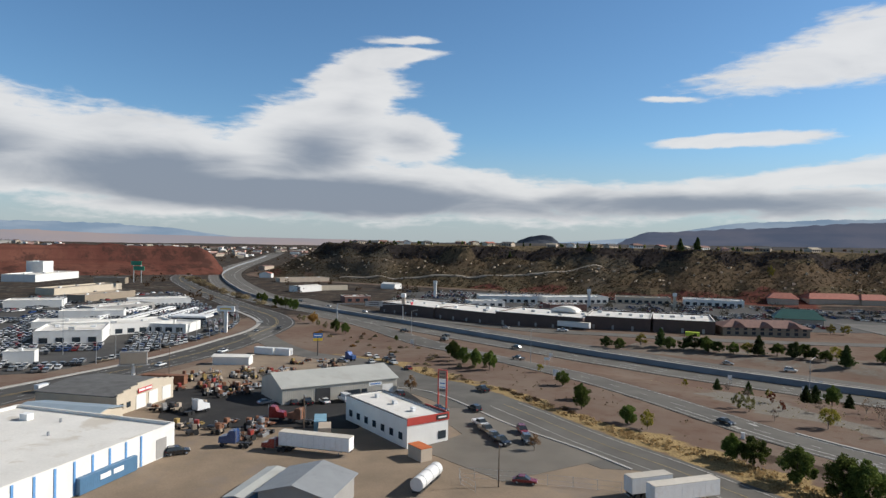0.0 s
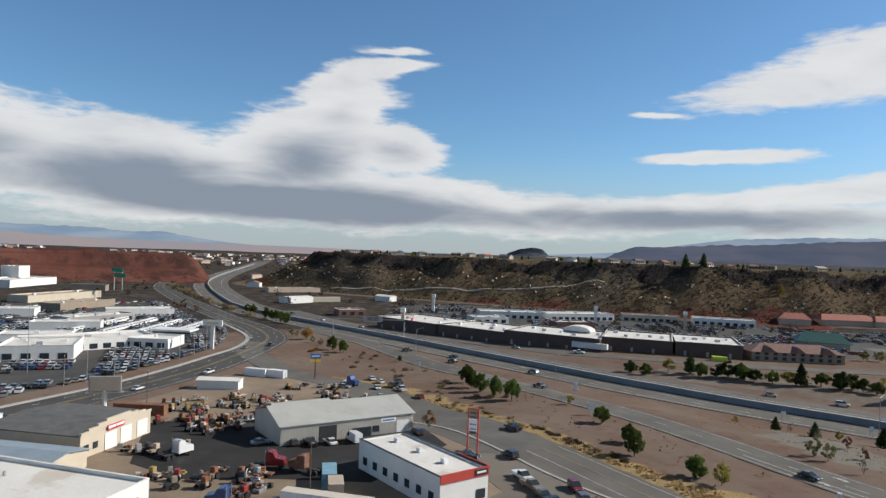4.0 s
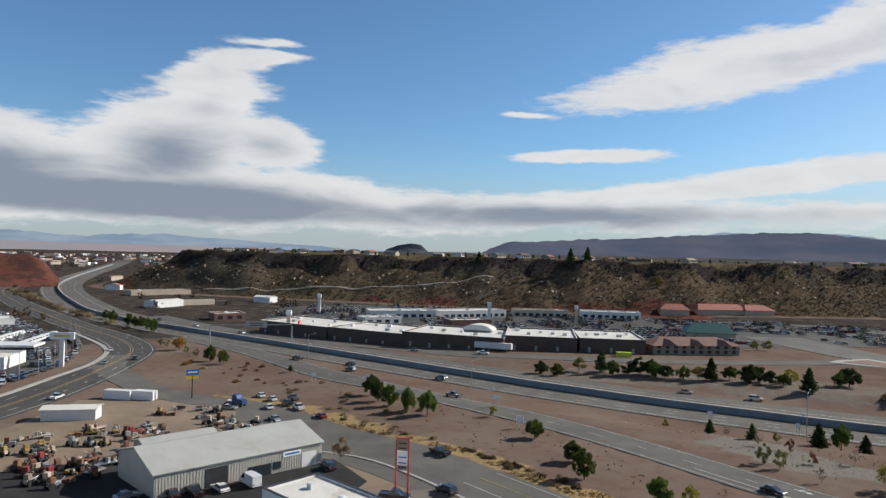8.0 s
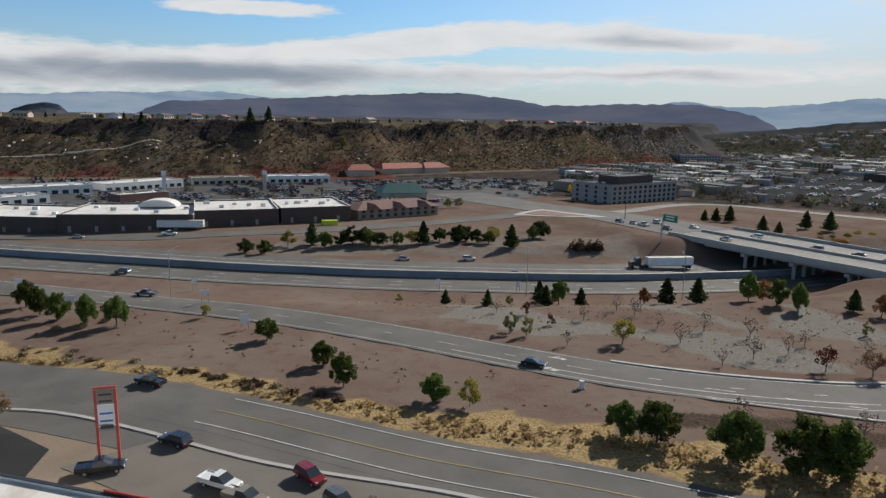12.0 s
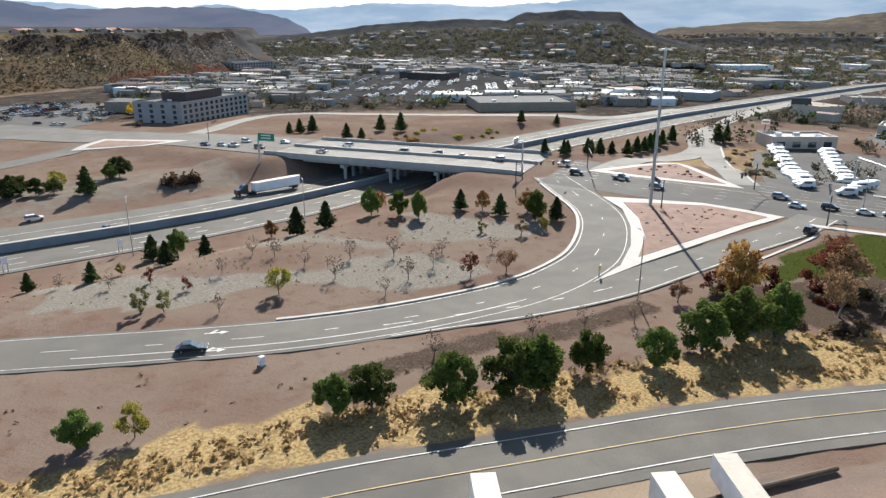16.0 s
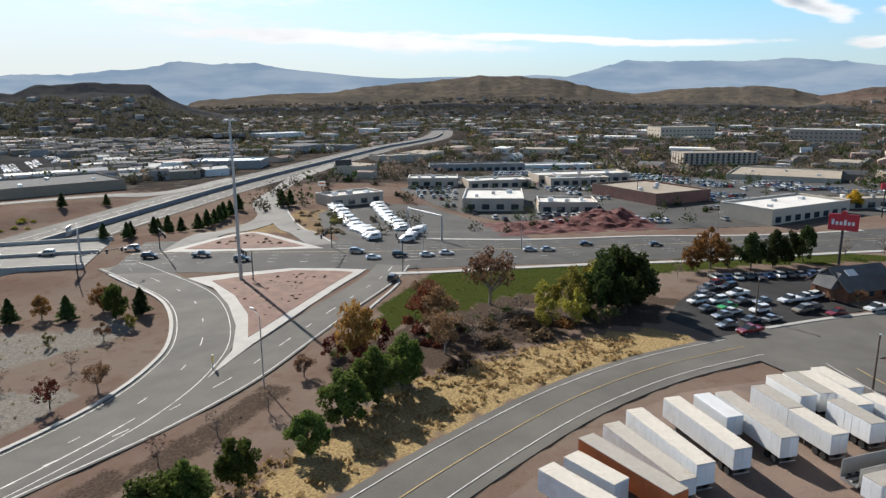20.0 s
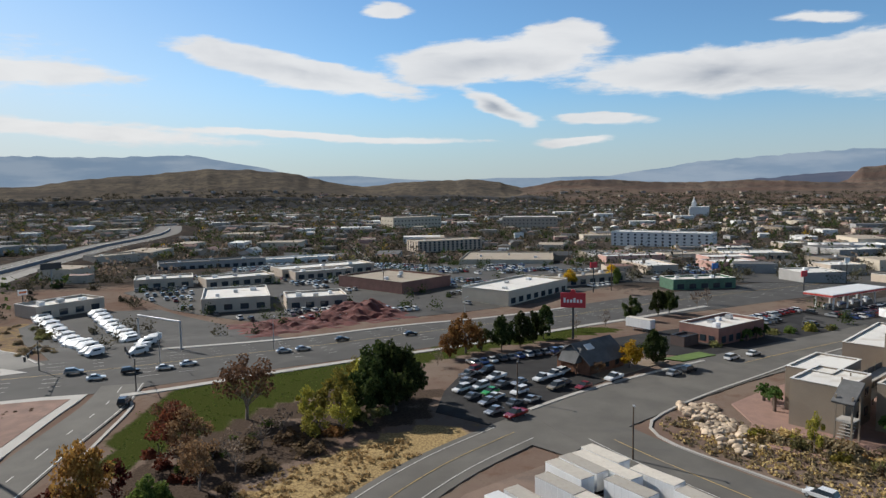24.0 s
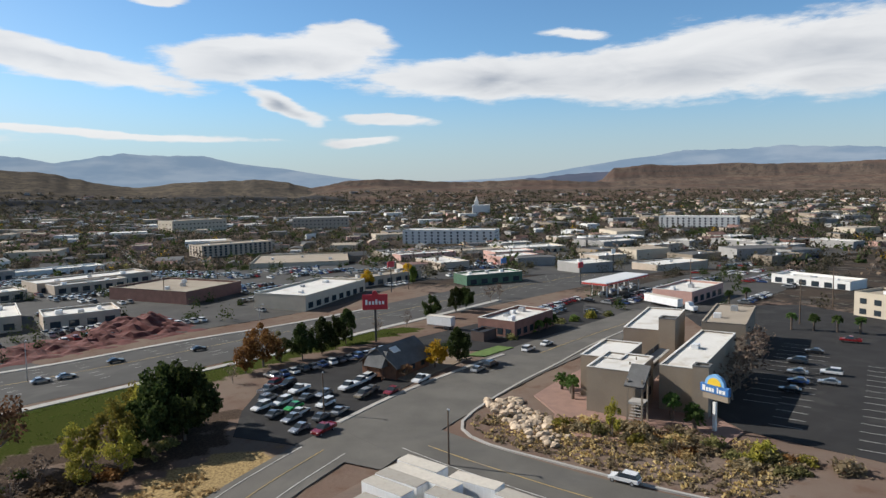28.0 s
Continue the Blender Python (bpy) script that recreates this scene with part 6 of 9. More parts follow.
bush("olive", 133, 30, 1.7, 1.6), bush("pine", 131, 34, 1.8, 1.6), bush("darkbrush", 121, 44, 2.6, 2), bush("darkbrush", 116, 40, 2.8, 1.6), bush("orange", 124, 37, 2.2, 1.2), bush("darkbrush", 110, 46, 2.6, 1.8), bush("darkbrush", 98, 49, 2.2, 1.5)
rng = random.Random(3)


def sprinkle(kind, poly, n, r0, r1, flat=0.8, group="roadside bushes", label=""):
    xs, ys = [p[0] for p in poly], [p[1] for p in poly]
    done = 0
    while done < n:
        x, y = rng.uniform(min(xs), max(xs)), rng.uniform(min(ys), max(ys))
        if inside(np.array(x), np.array(y), poly):
            r = rng.uniform(r0, r1)
            bush(kind, x, y, r, r * flat, label, group)
            done += 1


sprinkle("darkbrush", [(93, 54), (118, 42), (132, 34), (136, 40), (112, 60), (96, 62)], 15, 0.9, 2.0, 0.7)
sprinkle("red", [(95, 58), (116, 48), (122, 46), (122, 54), (112, 62)], 4, 1.0, 1.8, 0.8)
sprinkle("pine", [(105, 58), (128, 46), (134, 40), (130, 50), (112, 62)], 9, 0.8, 1.5, 0.7)
sprinkle("sage", [(-90, 98), (-40, 80), (-4, 72), (-4, 75), (-40, 84), (-86, 103)], 24, 0.5, 1.1, 0.7)
sprinkle("darkbrush", [(-40, 80), (-6, 72), (-6, 74), (-38, 83)], 14, 0.6, 1.1, 0.7)
sprinkle("darkbrush", [(109, 92.5), (130, 93.5), (142, 96), (141, 107), (129, 116), (120, 106)], 60, 0.25, 0.5, 1.0, "island shrubs", "small dark shrub in gravel")
sprinkle("darkbrush", [(156, 145), (166, 130), (168, 124), (175, 143)], 16, 0.4, 0.8, 0.9, "island shrubs", "small dark shrub in gravel")
sprinkle("sage", [(180, 122), (200, 146), (222, 160), (232, 152), (206, 130), (186, 112)], 26, 0.6, 1.5, 0.8)
sprinkle("olive", [(208, 132), (226, 150), (228, 146), (212, 130)], 9, 1.0, 1.8, 1.0)
sprinkle("sage", [(-180, 150), (-100, 128), (-60, 112), (-60, 100), (-100, 108), (-180, 130)], 26, 0.5, 1.3, 0.8)
sprinkle("orange", [(-190, 140), (-110, 120), (-112, 110), (-190, 128)], 6, 0.7, 1.5, 0.8)
sprinkle("lime", [(120, 246), (180, 240), (205, 250), (180, 262), (140, 258)], 12, 1.0, 2.0, 0.8)
sprinkle("orange", [(118, 244), (140, 236), (150, 240), (130, 254)], 8, 1.2, 2.4, 0.5)
sprinkle("sage", [(-600, 268), (-430, 212), (-330, 186), (-280, 172), (-280, 176), (-330, 192), (-430, 220), (-600, 282)], 60, 1.5, 3.2, 0.8)


def tufts(name, label, poly, n, size, kind, seed, spread=0.55):
    """A great many small plants as one."""
    r = np.random.RandomState(seed)
    xs, ys = [p[0] for p in poly], [p[1] for p in poly]
    x, y = r.uniform(min(xs), max(xs), n * 3), r.uniform(min(ys), max(ys), n * 3)
    keep = inside(x, y, poly) & (lumps(x, y, 9, 2, seed) > -0.35)
    x, y = x[keep][:n], y[keep][:n]
    z = height(x, y)
    k = 7
    c = np.column_stack([np.repeat(x, k), np.repeat(y, k), np.repeat(z, k)]) + r.normal(size=(len(x) * k, 3)) * np.array([spread, spread, 0.0]) * size
    c[:, 2] += np.abs(r.normal(size=len(c))) * size * 0.5
    me = mesh_np(name, cards(c, size * 0.55, r), LEAF[kind])
    return tagged(new(name, me), label, "grass" if kind == "straw" else "scrub", kind="stuff")


tufts("dry_grass", "straw-coloured dry grass along the frontage road", [(-100, 97), (-54, 84.5), (-22, 74.5), (3, 66), (24, 61.5), (42, 57), (60, 52), (76, 46), (92, 39), (106, 29), (114, 22), (120, 26), (112, 40), (96, 52), (80, 56), (60, 62), (40, 66), (24, 69), (3, 70.5), (-22, 77), (-54, 86.5)], 5200, 0.42, "straw", 5)
tufts("lawn_grass", "green lawn grass beside the boulevard", LAWN, 2500, 0.18, "pine", 6)
tufts("dry_weeds", "brown dry weeds on the roadside", [(-100, 128), (-50, 114), (0, 94), (24, 84), (60, 77), (84, 74), (84, 66), (40, 68), (0, 74), (-50, 92), (-100, 110)], 170, 0.26, "sage", 8)
tufts("slope_brush", "brown weeds and brush on the bank below the motel", [(126, -20), (121, -17), (113, -18.5), (103, -25), (93, -32), (84, -40), (90, -58), (100, -54), (108, -46), (114, -38), (122, -32)], 700, 0.42, "sage", 9)
tufts("bank_grass", "straw-coloured grass on the bank below the motel", [(126, -20), (121, -17), (113, -18.5), (103, -25), (93, -32), (84, -40), (90, -58), (100, -54), (108, -46), (114, -38), (122, -32)], 600, 0.4, "straw", 19)
tufts("loop_weeds", "thin dry weeds on gravel inside the ramp loop", [(-20, 132), (20, 110), (46, 99), (70, 97), (92, 108), (104, 124), (96, 138), (50, 143), (-10, 140)], 420, 0.22, "sage", 10)

# ---- truck yard ----
# long white warehouse with blue stripes
wh = flat_building("warehouse", "long white warehouse with blue pilasters and a pale roof", -51.9, -32.5, 115.8, 48, 37, 5.6, white_wall, white_roof, 0.5, 5, z=0.2, category="warehouse", band=white_roof)
for k in range(11):
    part("pilaster", box_mesh("pilaster", 0.4, 0.16, 5.2, blue_trim), wh, "blue painted stripe", pose(15.5 - k * 3.5, -18.55, 0.2))
part("shutter_door", box_mesh("shutter", 2.6, 0.14, 3.4, grey_wall), wh, "grey roller door", pose(20.5, -18.52, 0.3))
for k in range(6):
    part("roof_vent", kept("vent", lambda: mesh_of("vent", lambda bm: tube(bm, (0, 0, 0), (0, 0, 0.7), 0.25, 0.2, 8), steel)), wh, m=pose(-18 + k * 7.3, -6 + (k * 5) % 17, 5.1))
# beige workshop with a stepped gable
ws = thing("workshop", "beige workshop with a stepped parapet, red sign and roller doors", "workshop", -94.1, 4.3, 121, z=-0.5)
part("wall", mesh_of("workshop_walls", lambda bm: box(bm, -10.5, 10.5, -10, 11, -1.5, 4.6), cream_wall), ws)
def steps(bm):
    for k, (a, b) in enumerate(((-10.5, 10.5), (-8.5, 8.5), (-6.0, 6.0), (-3.6, 3.6))):
        box(bm, a, b, -10.2, -9.8, 4.6 + 0.4 * k, 5.0 + 0.4 * k)
part("stepped_parapet", mesh_of("stepped_parapet", steps, cream_wall), ws, "stepped beige parapet")
def low_roof(bm):
    for s in (-1, 1):
        a = [bm.verts.new(p) for p in ((0, -9.8, 5.5), (s * 10.8, -9.8, 4.6), (s * 10.8, 11.4, 4.6), (0, 11.4, 5.5))]
        bm.faces.new(a)
        b = [bm.verts.new(v.co + Vector((0, 0, -0.2))) for v in a]
        bm.faces.new(b[::-1])
        for k in range(4):
            bm.faces.new((a[k], a[(k + 1) % 4], b[(k + 1) % 4], b[k]))
part("roof", mesh_of("workshop_roof", low_roof, grey_roof), ws, "grey shingled roof")
sg = part("sign", box_mesh("workshop_sign", 5.0, 0.14, 1.0, sign_red), ws, "red sign board", pose(-1, -10.3, 3.9))
for k in range(2):
    part("lettering_bar", box_mesh("workshop_bar", 2.2, 0.04, 0.5, sign_white), sg, m=pose(-1.2 + k * 2.4, -0.08, 0.3))
for k in (-2.2, 2.4, 7.6):
    part("shutter_door", box_mesh("workshop_shutter", 3.4, 0.16, 3.2, white_wall), ws, "white roller door", pose(k, -10.05, 0.2))
for k in (-9, -6.5):
    part("window", box_mesh("workshop_window", 1.3, 0.14, 1.2, glass), ws, m=pose(k, -10.05, 1.4))
lean = gable_building("lean_to", "low shed with a pale blue metal roof beside the workshop", -80.5, -9.5, 32, 19, 10, 3.4, 4.2, cream_wall, blue_roof, z=-0.4, category="shed")
# grey metal warehouse
mw = gable_building("metal_warehouse", "pale grey metal warehouse with a low gable roof", -67, 48.8, 74, 30.5, 17, 4.3, 6.6, metal_wall, metal_roof, 0.35, z=-0.4, category="warehouse")
def ribs(bm):
    for k in range(60):
        x = -15 + k * 0.5
        box(bm, x, x + 0.06, -8.56, -8.5, 0, 4.25)
part("siding_ribs", mesh_of("siding_ribs", ribs, metal_wall), mw)
# Thin dark panel on the wall, coloured as the shade inside a bay.
part("open_bay", mesh_of("open_bay", lambda bm: box(bm, -7, -3.2, -8.6, -8.46, 0, 3.6), dark_trim), mw, "dark panel for the shade inside an open loading bay")
part("roller_door", box_mesh("roller", 3.0, 0.14, 3.0, white_wall), mw, "white roller door", pose(12.5, -8.52, 0))
for k, w in ((1.2, 1.3), (3.4, 2.6), (6.0, 1.3)):
    wn = part("window", box_mesh("mw_window", w + 0.2, 0.16, 1.3 if w < 2 else 2.2, dark_trim), mw, m=pose(k, -8.54, 1.1 if w < 2 else 0.2))
    part("pane", box_mesh("mw_pane", w, 0.06, 1.1 if w < 2 else 2.0, glass), wn, m=pose(0, -0.08, 0.1))
sb = part("sign", box_mesh("mw_sign", 3.6, 0.1, 0.9, sign_white), mw, "white sign board", pose(9.0, -8.56, 2.9))
part("lettering_bar", box_mesh("mw_bar", 2.8, 0.03, 0.3, sign_blue), sb, m=pose(0, -0.06, 0.3))
for k in range(7):
    part("skylight", box_mesh("skylight", 0.9, 2.2, 0.05, metal_wall), mw, "translucent roof panel", pose(-12 + k * 4, -4.3, 5.55, -15.1 + 0, 0, 0) @ pose(0, 0, 0, 30.2, 0, 0))
an = gable_building("metal_annex", "low annex with a pale metal roof behind the warehouse", -84, 52, 74, 14, 8, 2.6, 3.6, metal_wall, metal_roof, z=-1.0, category="shed")
# white office with red fascia
of = flat_building("office", "white office building with a red fascia and pale roof", -28.2, 35.6, -11, 24.2, 9.6, 5.4, white_wall, white_roof, 0.3, 0, z=0.6, category="office", band=dark_trim)
part("fascia", mesh_of("fascia", lambda bm: [box(bm, 12.08, 12.24, -4.85, 4.85, 4.3, 5.75), box(bm, 4, 12.2, 4.82, 4.96, 4.3, 5.75)], red_trim), of, "bright red fascia band")
pl = part("sign", box_mesh("office_sign", 0.08, 2.6, 0.9, dark_trim), of, "dark sign on the fascia", pose(12.3, 3.2, 4.6))
part("lettering_bar", box_mesh("office_bar", 0.04, 1.9, 0.3, sign_white), pl, m=pose(0.04, 0, 0.3))
part("window", box_mesh("office_window", 0.1, 1.8, 1.5, glass), of, "teal shaded window", pose(12.16, 3.3, 0.8))
windows_on(of, 24.2, 9.6, "s", 7, 1.2, 1.2, 2.0)
for k in (-8, -1, 6):
    part("roof_unit", box_mesh("office_unit", 1.0, 0.9, 0.8, white_metal, 0, 0.05), of, "white rooftop air conditioner", pose(k, 0.6, 5.1))
bin_ = thing("storage_box", "tan wooden storage box with an orange lid", "storage box", -11.8, 26.6, -11)
part("body", box_mesh("bin_body", 4.2, 2.4, 2.3, tan_wall, 0, 0.03), bin_), part("lid", box_mesh("bin_lid", 4.3, 2.5, 0.12, orange_metal), bin_, "orange lid", pose(0, 0, 2.3))
# pylon sign
ps = thing("pylon_sign", "tall red steel pylon sign with weathered panels", "sign", -30.5, 52.5, 20)
for k in (-1.0, 1.0):
    part("post", box_mesh("pylon_post", 0.28, 0.28, 9.6, red_trim, -0.3), ps, "red steel post", pose(k, 0, 0))
for k, (z, hh, m) in enumerate(((7.6, 1.9, brown_wall), (5.3, 2.2, sign_white), (4.5, 0.5, grey_wall))):
    pn = part("panel", box_mesh("pylon_panel", 1.8, 0.2, hh, m), ps, m=pose(0, 0, z))
    for j in range(2):
        part("lettering_bar", box_mesh("pylon_bar", 1.3, 0.03, 0.22, sign_blue if k == 1 else dark_trim), pn, m=pose(0, -0.12, 0.25 + j * hh * 0.4))
part("cross_bar", box_mesh("pylon_bar_top", 2.3, 0.25, 0.2, red_trim), ps, m=pose(0, 0, 9.4))
# small shed with a blue-grey hip roof, low white wing
gable_building("tyre_shed", "small shed with a grey metal gable roof", -8.0, -0.6, 120, 10.5, 10.5, 3.5, 4.9, grey_wall, slate_roof, 0.5, z=0.5, category="shed")
gable_building("low_wing", "low wing with a white metal roof beside the shed", -15.2, -4.6, 120, 13, 3.2, 2.6, 2.9, blue_trim, metal_roof, 0.2, z=0.5, category="shed")
tk = thing("fuel_tank", "white cylindrical fuel tank on a trailer frame", "tank", -1.2, 17.5, 112)
part("vessel", mesh_of("vessel", lambda bm: tube(bm, (-4.2, 0, 1.7), (4.2, 0, 1.7), 1.1, 1.1, 20), white_metal, smooth=False), tk), part("frame", box_mesh("tank_frame", 8.6, 1.4, 0.3, dark_trim), tk, m=pose(0, 0, 0.4))
for k in (-2.8, 0, 2.8):
    part("band", mesh_of("tank_band", lambda bm: tube(bm, (k - 0.08, 0, 1.7), (k + 0.08, 0, 1.7), 1.13, 1.13, 20), steel), tk)
    part("cradle", box_mesh("tank_cradle", 0.3, 1.8, 0.5, dark_trim), tk, m=pose(k, 0, 0.6))
# containers and trailers in the yard
trailer(-27.4, 15.2, 28, 14, label="white box trailer with a torn dusty roof in the yard", group="yard trailers")
tractor(-33.9, 10.6, 208, PAINTS[4], "red truck tractor in front of a white trailer").scale = (0.7, 0.72, 0.62)


def container(x, y, rot, m, label, length=12.2):
    c = thing("container", label, "container", x, y, rot)
    part("body", kept(("cont", m.name, length), lambda: mesh_of("container_body", lambda bm: box(bm, -length / 2, length / 2, -1.22, 1.22, 0.1, 2.6, 0.03), m)), c)
    def corr(bm):
        for k in range(int(length / 0.4)):
            x0 = -length / 2 + 0.2 + k * 0.4
            box(bm, x0, x0 + 0.18, -0.01, 0.01, 0.25, 2.45)
        box(bm, -length / 2, length / 2, -0.004, 0.004, 0.25, 2.45)
    for side in (-1.23, 1.23):
        part("corrugated_side", kept(("corr", m.name, length), lambda: mesh_of("corrugation", corr, m)), c, m=pose(0, side, 0))
    for s in (-0.6, 0.6):
        part("door", box_mesh("container_door", 0.06, 1.15, 2.3, m), c, m=pose(-length / 2 - 0.02, s, 0.2))
    return c


ct = container(-39.0, -17.6, 117, blue_metal, "long blue shipping container with faded white lettering")
for k in (-1, 1.8):
    part("lettering_bar", box_mesh("container_bar", 2.2, 0.02, 0.8, sign_white), ct, m=pose(k, -1.27, 1.2))
container(-38.5, 24.5, -38, mat("pale_blue_metal", (0.2, 0.36, 0.46), 0.5, var=0.15), "pale blue shipping container", 6.1)
container(-33.5, 21.8, -38, tan_wall, "tan storage container with an open crate", 4.5)
container(-110, 25, 40, rust, "long rusty red shipping container", 12.2)
container(-146, 80, 24, white_metal, "row of white storage containers", 8.0), container(-140, 84, 24, white_metal, "row of white storage containers", 6.1)
for x, y, r, l in ((25.5, 40, 62, 7.5), (30.5, 41.5, 62, 12)):
    trailer(x, y, r, l, label="white box trailer parked beside the frontage road", group="yard trailers")
sh = gable_building("open_shed", "long open shed with a white metal roof in the machinery yard", -131, 58, 43, 12, 5, 2.6, 3.1, white_wall, white_roof, 0.4, z=-2.6, category="shed")
tractor(-41, 6.6, 215, PAINTS[5], "bright blue truck tractor among scrap")


# ---- machinery and scrap ----
def scrap(x, y, rot, m, m2, kind, label):
    s = thing("farm_machine" if kind != 2 else "scrap_pile", label, "machinery", x, y, rot, group="yard machinery", lift=0.02)
    r = random.Random(int(x * 13 + y * 7))
    if kind == 0:
        part("hull", box_mesh("machine_hull", 2.8, 1.2, 0.9, m, 0.6, 0.1), s), part("cab", box_mesh("machine_cab", 1.2, 1.3, 1.3, m2, 1.4, 0.08), s, m=pose(-0.6, 0, 0))
        for ax, ay, rr in ((1, -0.8, 0.45), (1, 0.8, 0.45), (-0.9, -0.85, 0.75), (-0.9, 0.85, 0.75)):
            part("wheel", wheel_mesh(rr, 0.4), s, m=pose(ax, ay, rr))
        part("boom", mesh_of("boom", lambda bm: tube(bm, (1.2, 0, 1.2), (2.6, 0, r.uniform(0.6, 2.6)), 0.14, 0.1, 6), m), s)
    elif kind == 1:
        part("bed", box_mesh("machine_bed", 4.6, 1.9, 0.3, m, 0.7, 0.03), s)
        for k in range(4):
            part("load", box_mesh("machine_load", round(r.uniform(0.5, 1.4), 1), round(r.uniform(0.5, 1.4), 1), round(r.uniform(0.3, 1.3), 1), (m2, rust, m, steel)[k], 1.0, 0.05), s, m=pose(r.uniform(-1.7, 1.7), r.uniform(-0.4, 0.4), 0, 0, 0, r.uniform(0, 90)))
        for ax in (-1, 0.2):
            for sd in (-0.9, 0.9):
                part("wheel", wheel_mesh(0.4, 0.25), s, m=pose(ax, sd, 0.4))
    else:
        for k in range(7):
            part("scrap_piece", box_mesh("scrap", round(r.uniform(0.6, 2.2), 1), round(r.uniform(0.4, 1.2), 1), round(r.uniform(0.3, 1.1), 1), (m, rust, m2, steel, dark_trim, tan_wall, rust)[k], 0, 0.05), s, m=pose(r.uniform(-1.5, 1.5), r.uniform(-1.5, 1.5), r.uniform(0, 0.5), r.uniform(-15, 15), r.uniform(-15, 15), r.uniform(0, 180)))
    s.scale = (0.74, 0.74, 0.74)
    return s


MACH = [yellow_metal, rust, rust, red_metal, tan_wall, steel, tan_wall, dark_trim, brown_wall, rust, grey_wall, dark_trim, steel, rust]
mr = random.Random(11)
for poly, n in (([(-116, 34), (-96, 22), (-82, 24), (-80, 36), (-96, 60), (-108, 64), (-122, 46)], 64), ([(-100, 66), (-78, 66), (-70, 72), (-86, 80), (-104, 76)], 24), ([(-62, 2), (-48, 4), (-38, 12), (-44, 22), (-58, 16)], 24), ([(-120, 72), (-106, 70), (-104, 82), (-122, 84)], 8), ([(-82, 4), (-74, 8), (-72, 18), (-80, 18)], 8)):
    k = 0
    while k < n:
        x, y = mr.uniform(min(p[0] for p in poly), max(p[0] for p in poly)), mr.uniform(min(p[1] for p in poly), max(p[1] for p in poly))
        if inside(np.array(x), np.array(y), poly):
            a, b, kd = mr.choice(MACH), mr.choice(MACH), mr.choice([0, 1, 2, 0])
            scrap(x, y, mr.uniform(0, 360), a, b, kd, {0: "small %s machine on wheels in the yard", 1: "flat machine trailer loaded with %s scrap", 2: "pile of %s scrap parts on dirt"}[kd] % a.name.split("_")[0])
            k += 1
tractor(-52, 22, 40, PAINTS[4], "red truck tractor parked on dark asphalt"), tractor(-46, 25, 200, rust, "rusty brown dump truck body"), tractor(-70, 14, 100, PAINTS[0], "white flatbed truck by the workshop")
tractor(-110, 90, 10, PAINTS[5], "blue flatbed truck on the roadside lot")
# parked cars in and round the yard
for x, y, r, k, c in ((-67, 30, 75, "sedan", "silver"), (-62, 34.3, 160, "sedan", "black"), (-59.4, 36.5, 160, "pickup", "black"), (-57.5, 40, 165, "sedan", "white"), (-55.5, 44.5, 165, "van", "white"), (-50.5, 58, 160, "suv", "black"), (-26, 58.6, 160, "suv", "black"),
                      (-31, 51.5, 20, "pickup", "black"), (-17, 50, 340, "pickup", "white"), (-13.4, 47.5, 340, "pickup", "tan"), (-9.6, 45.5, 340, "sedan", "grey"), (-6.6, 43.6, 340, "pickup", "black"), (-8, 52.5, 320, "suv", "red"), (-3.6, 48, 320, "suv", "grey"), (-115.4, 103.9, 155, "sedan", "white"),
                      (-107.6, 100.7, 155, "sedan", "white"), (-98.8, 97.5, 155, "pickup", "black"), (-92.8, 95.4, 155, "pickup", "white"), (-82.3, 92.2, 155, "sedan", "red"), (-38, 76, 160, "pickup", "black"), (-100, 92, 150, "sedan", "white"), (-103, 104, 155, "pickup", "grey"), (-90, 84, 160, "sedan", "silver"), (-86, 81, 160, "sedan", "white"),
                      (-44, -3, 70, "suv", "black"), (-108, 86, 20, "sedan", "silver"), (-112, 92, 20, "pickup", "white"), (9, 30, 30, "sedan", "red"), (-130, 62, 60, "sedan", "white")):
    car(x, y, r, k, c, group="cars in the truck yard")
ys = thing("roadside_sign", "blue and yellow roadside sign on a steel pole", "sign", -131.3, 92.9, 60)
part("post", mesh_of("roadside_post", lambda bm: tube(bm, (0, 0, -0.3), (0, 0, 7), 0.18), dark_trim), ys)
part("panel", box_mesh("roadside_panel", 3.4, 0.3, 1.7, sign_blue), ys, m=pose(0, 0, 6.6)), part("lower_panel", box_mesh("roadside_low", 3.4, 0.3, 1.0, sign_yellow), ys, m=pose(0, 0, 5.55))
part("lettering_bar", box_mesh("roadside_bar", 2.6, 0.34, 0.4, sign_white), ys, m=pose(0, 0, 7.3))
bb = thing("billboard", "digital billboard on one white pillar", "billboard", -114, 18.2, 58)
part("pillar", mesh_of("pillar", lambda bm: tube(bm, (0, 0, -0.5), (0, 0, 6), 0.5, 0.5, 12), white_wall), bb), part("panel", box_mesh("bb_panel", 7, 0.8, 3.6, grey_wall, 0, 0.05), bb, m=pose(0, 0, 5.6)), part("face", box_mesh("bb_face", 6.4, 0.1, 3.0, tan_roof), bb, m=pose(0, -0.45, 5.9))
part("walkway", box_mesh("bb_walk", 8, 1.6, 0.15, steel), bb, m=pose(0, 0, 5.4))
bs = thing("dealer_sign", "large white and yellow dealer sign on a pillar", "sign", -205, 97, 40)
part("pillar", box_mesh("dealer_pillar", 1.4, 1.0, 10, white_wall, -0.5), bs), part("panel", box_mesh("dealer_panel", 8, 0.8, 2.4, sign_white), bs, m=pose(0, 0, 9.5)), part("stripe", box_mesh("dealer_stripe", 5, 0.84, 0.6, sign_yellow), bs, m=pose(0, 0, 10.4))
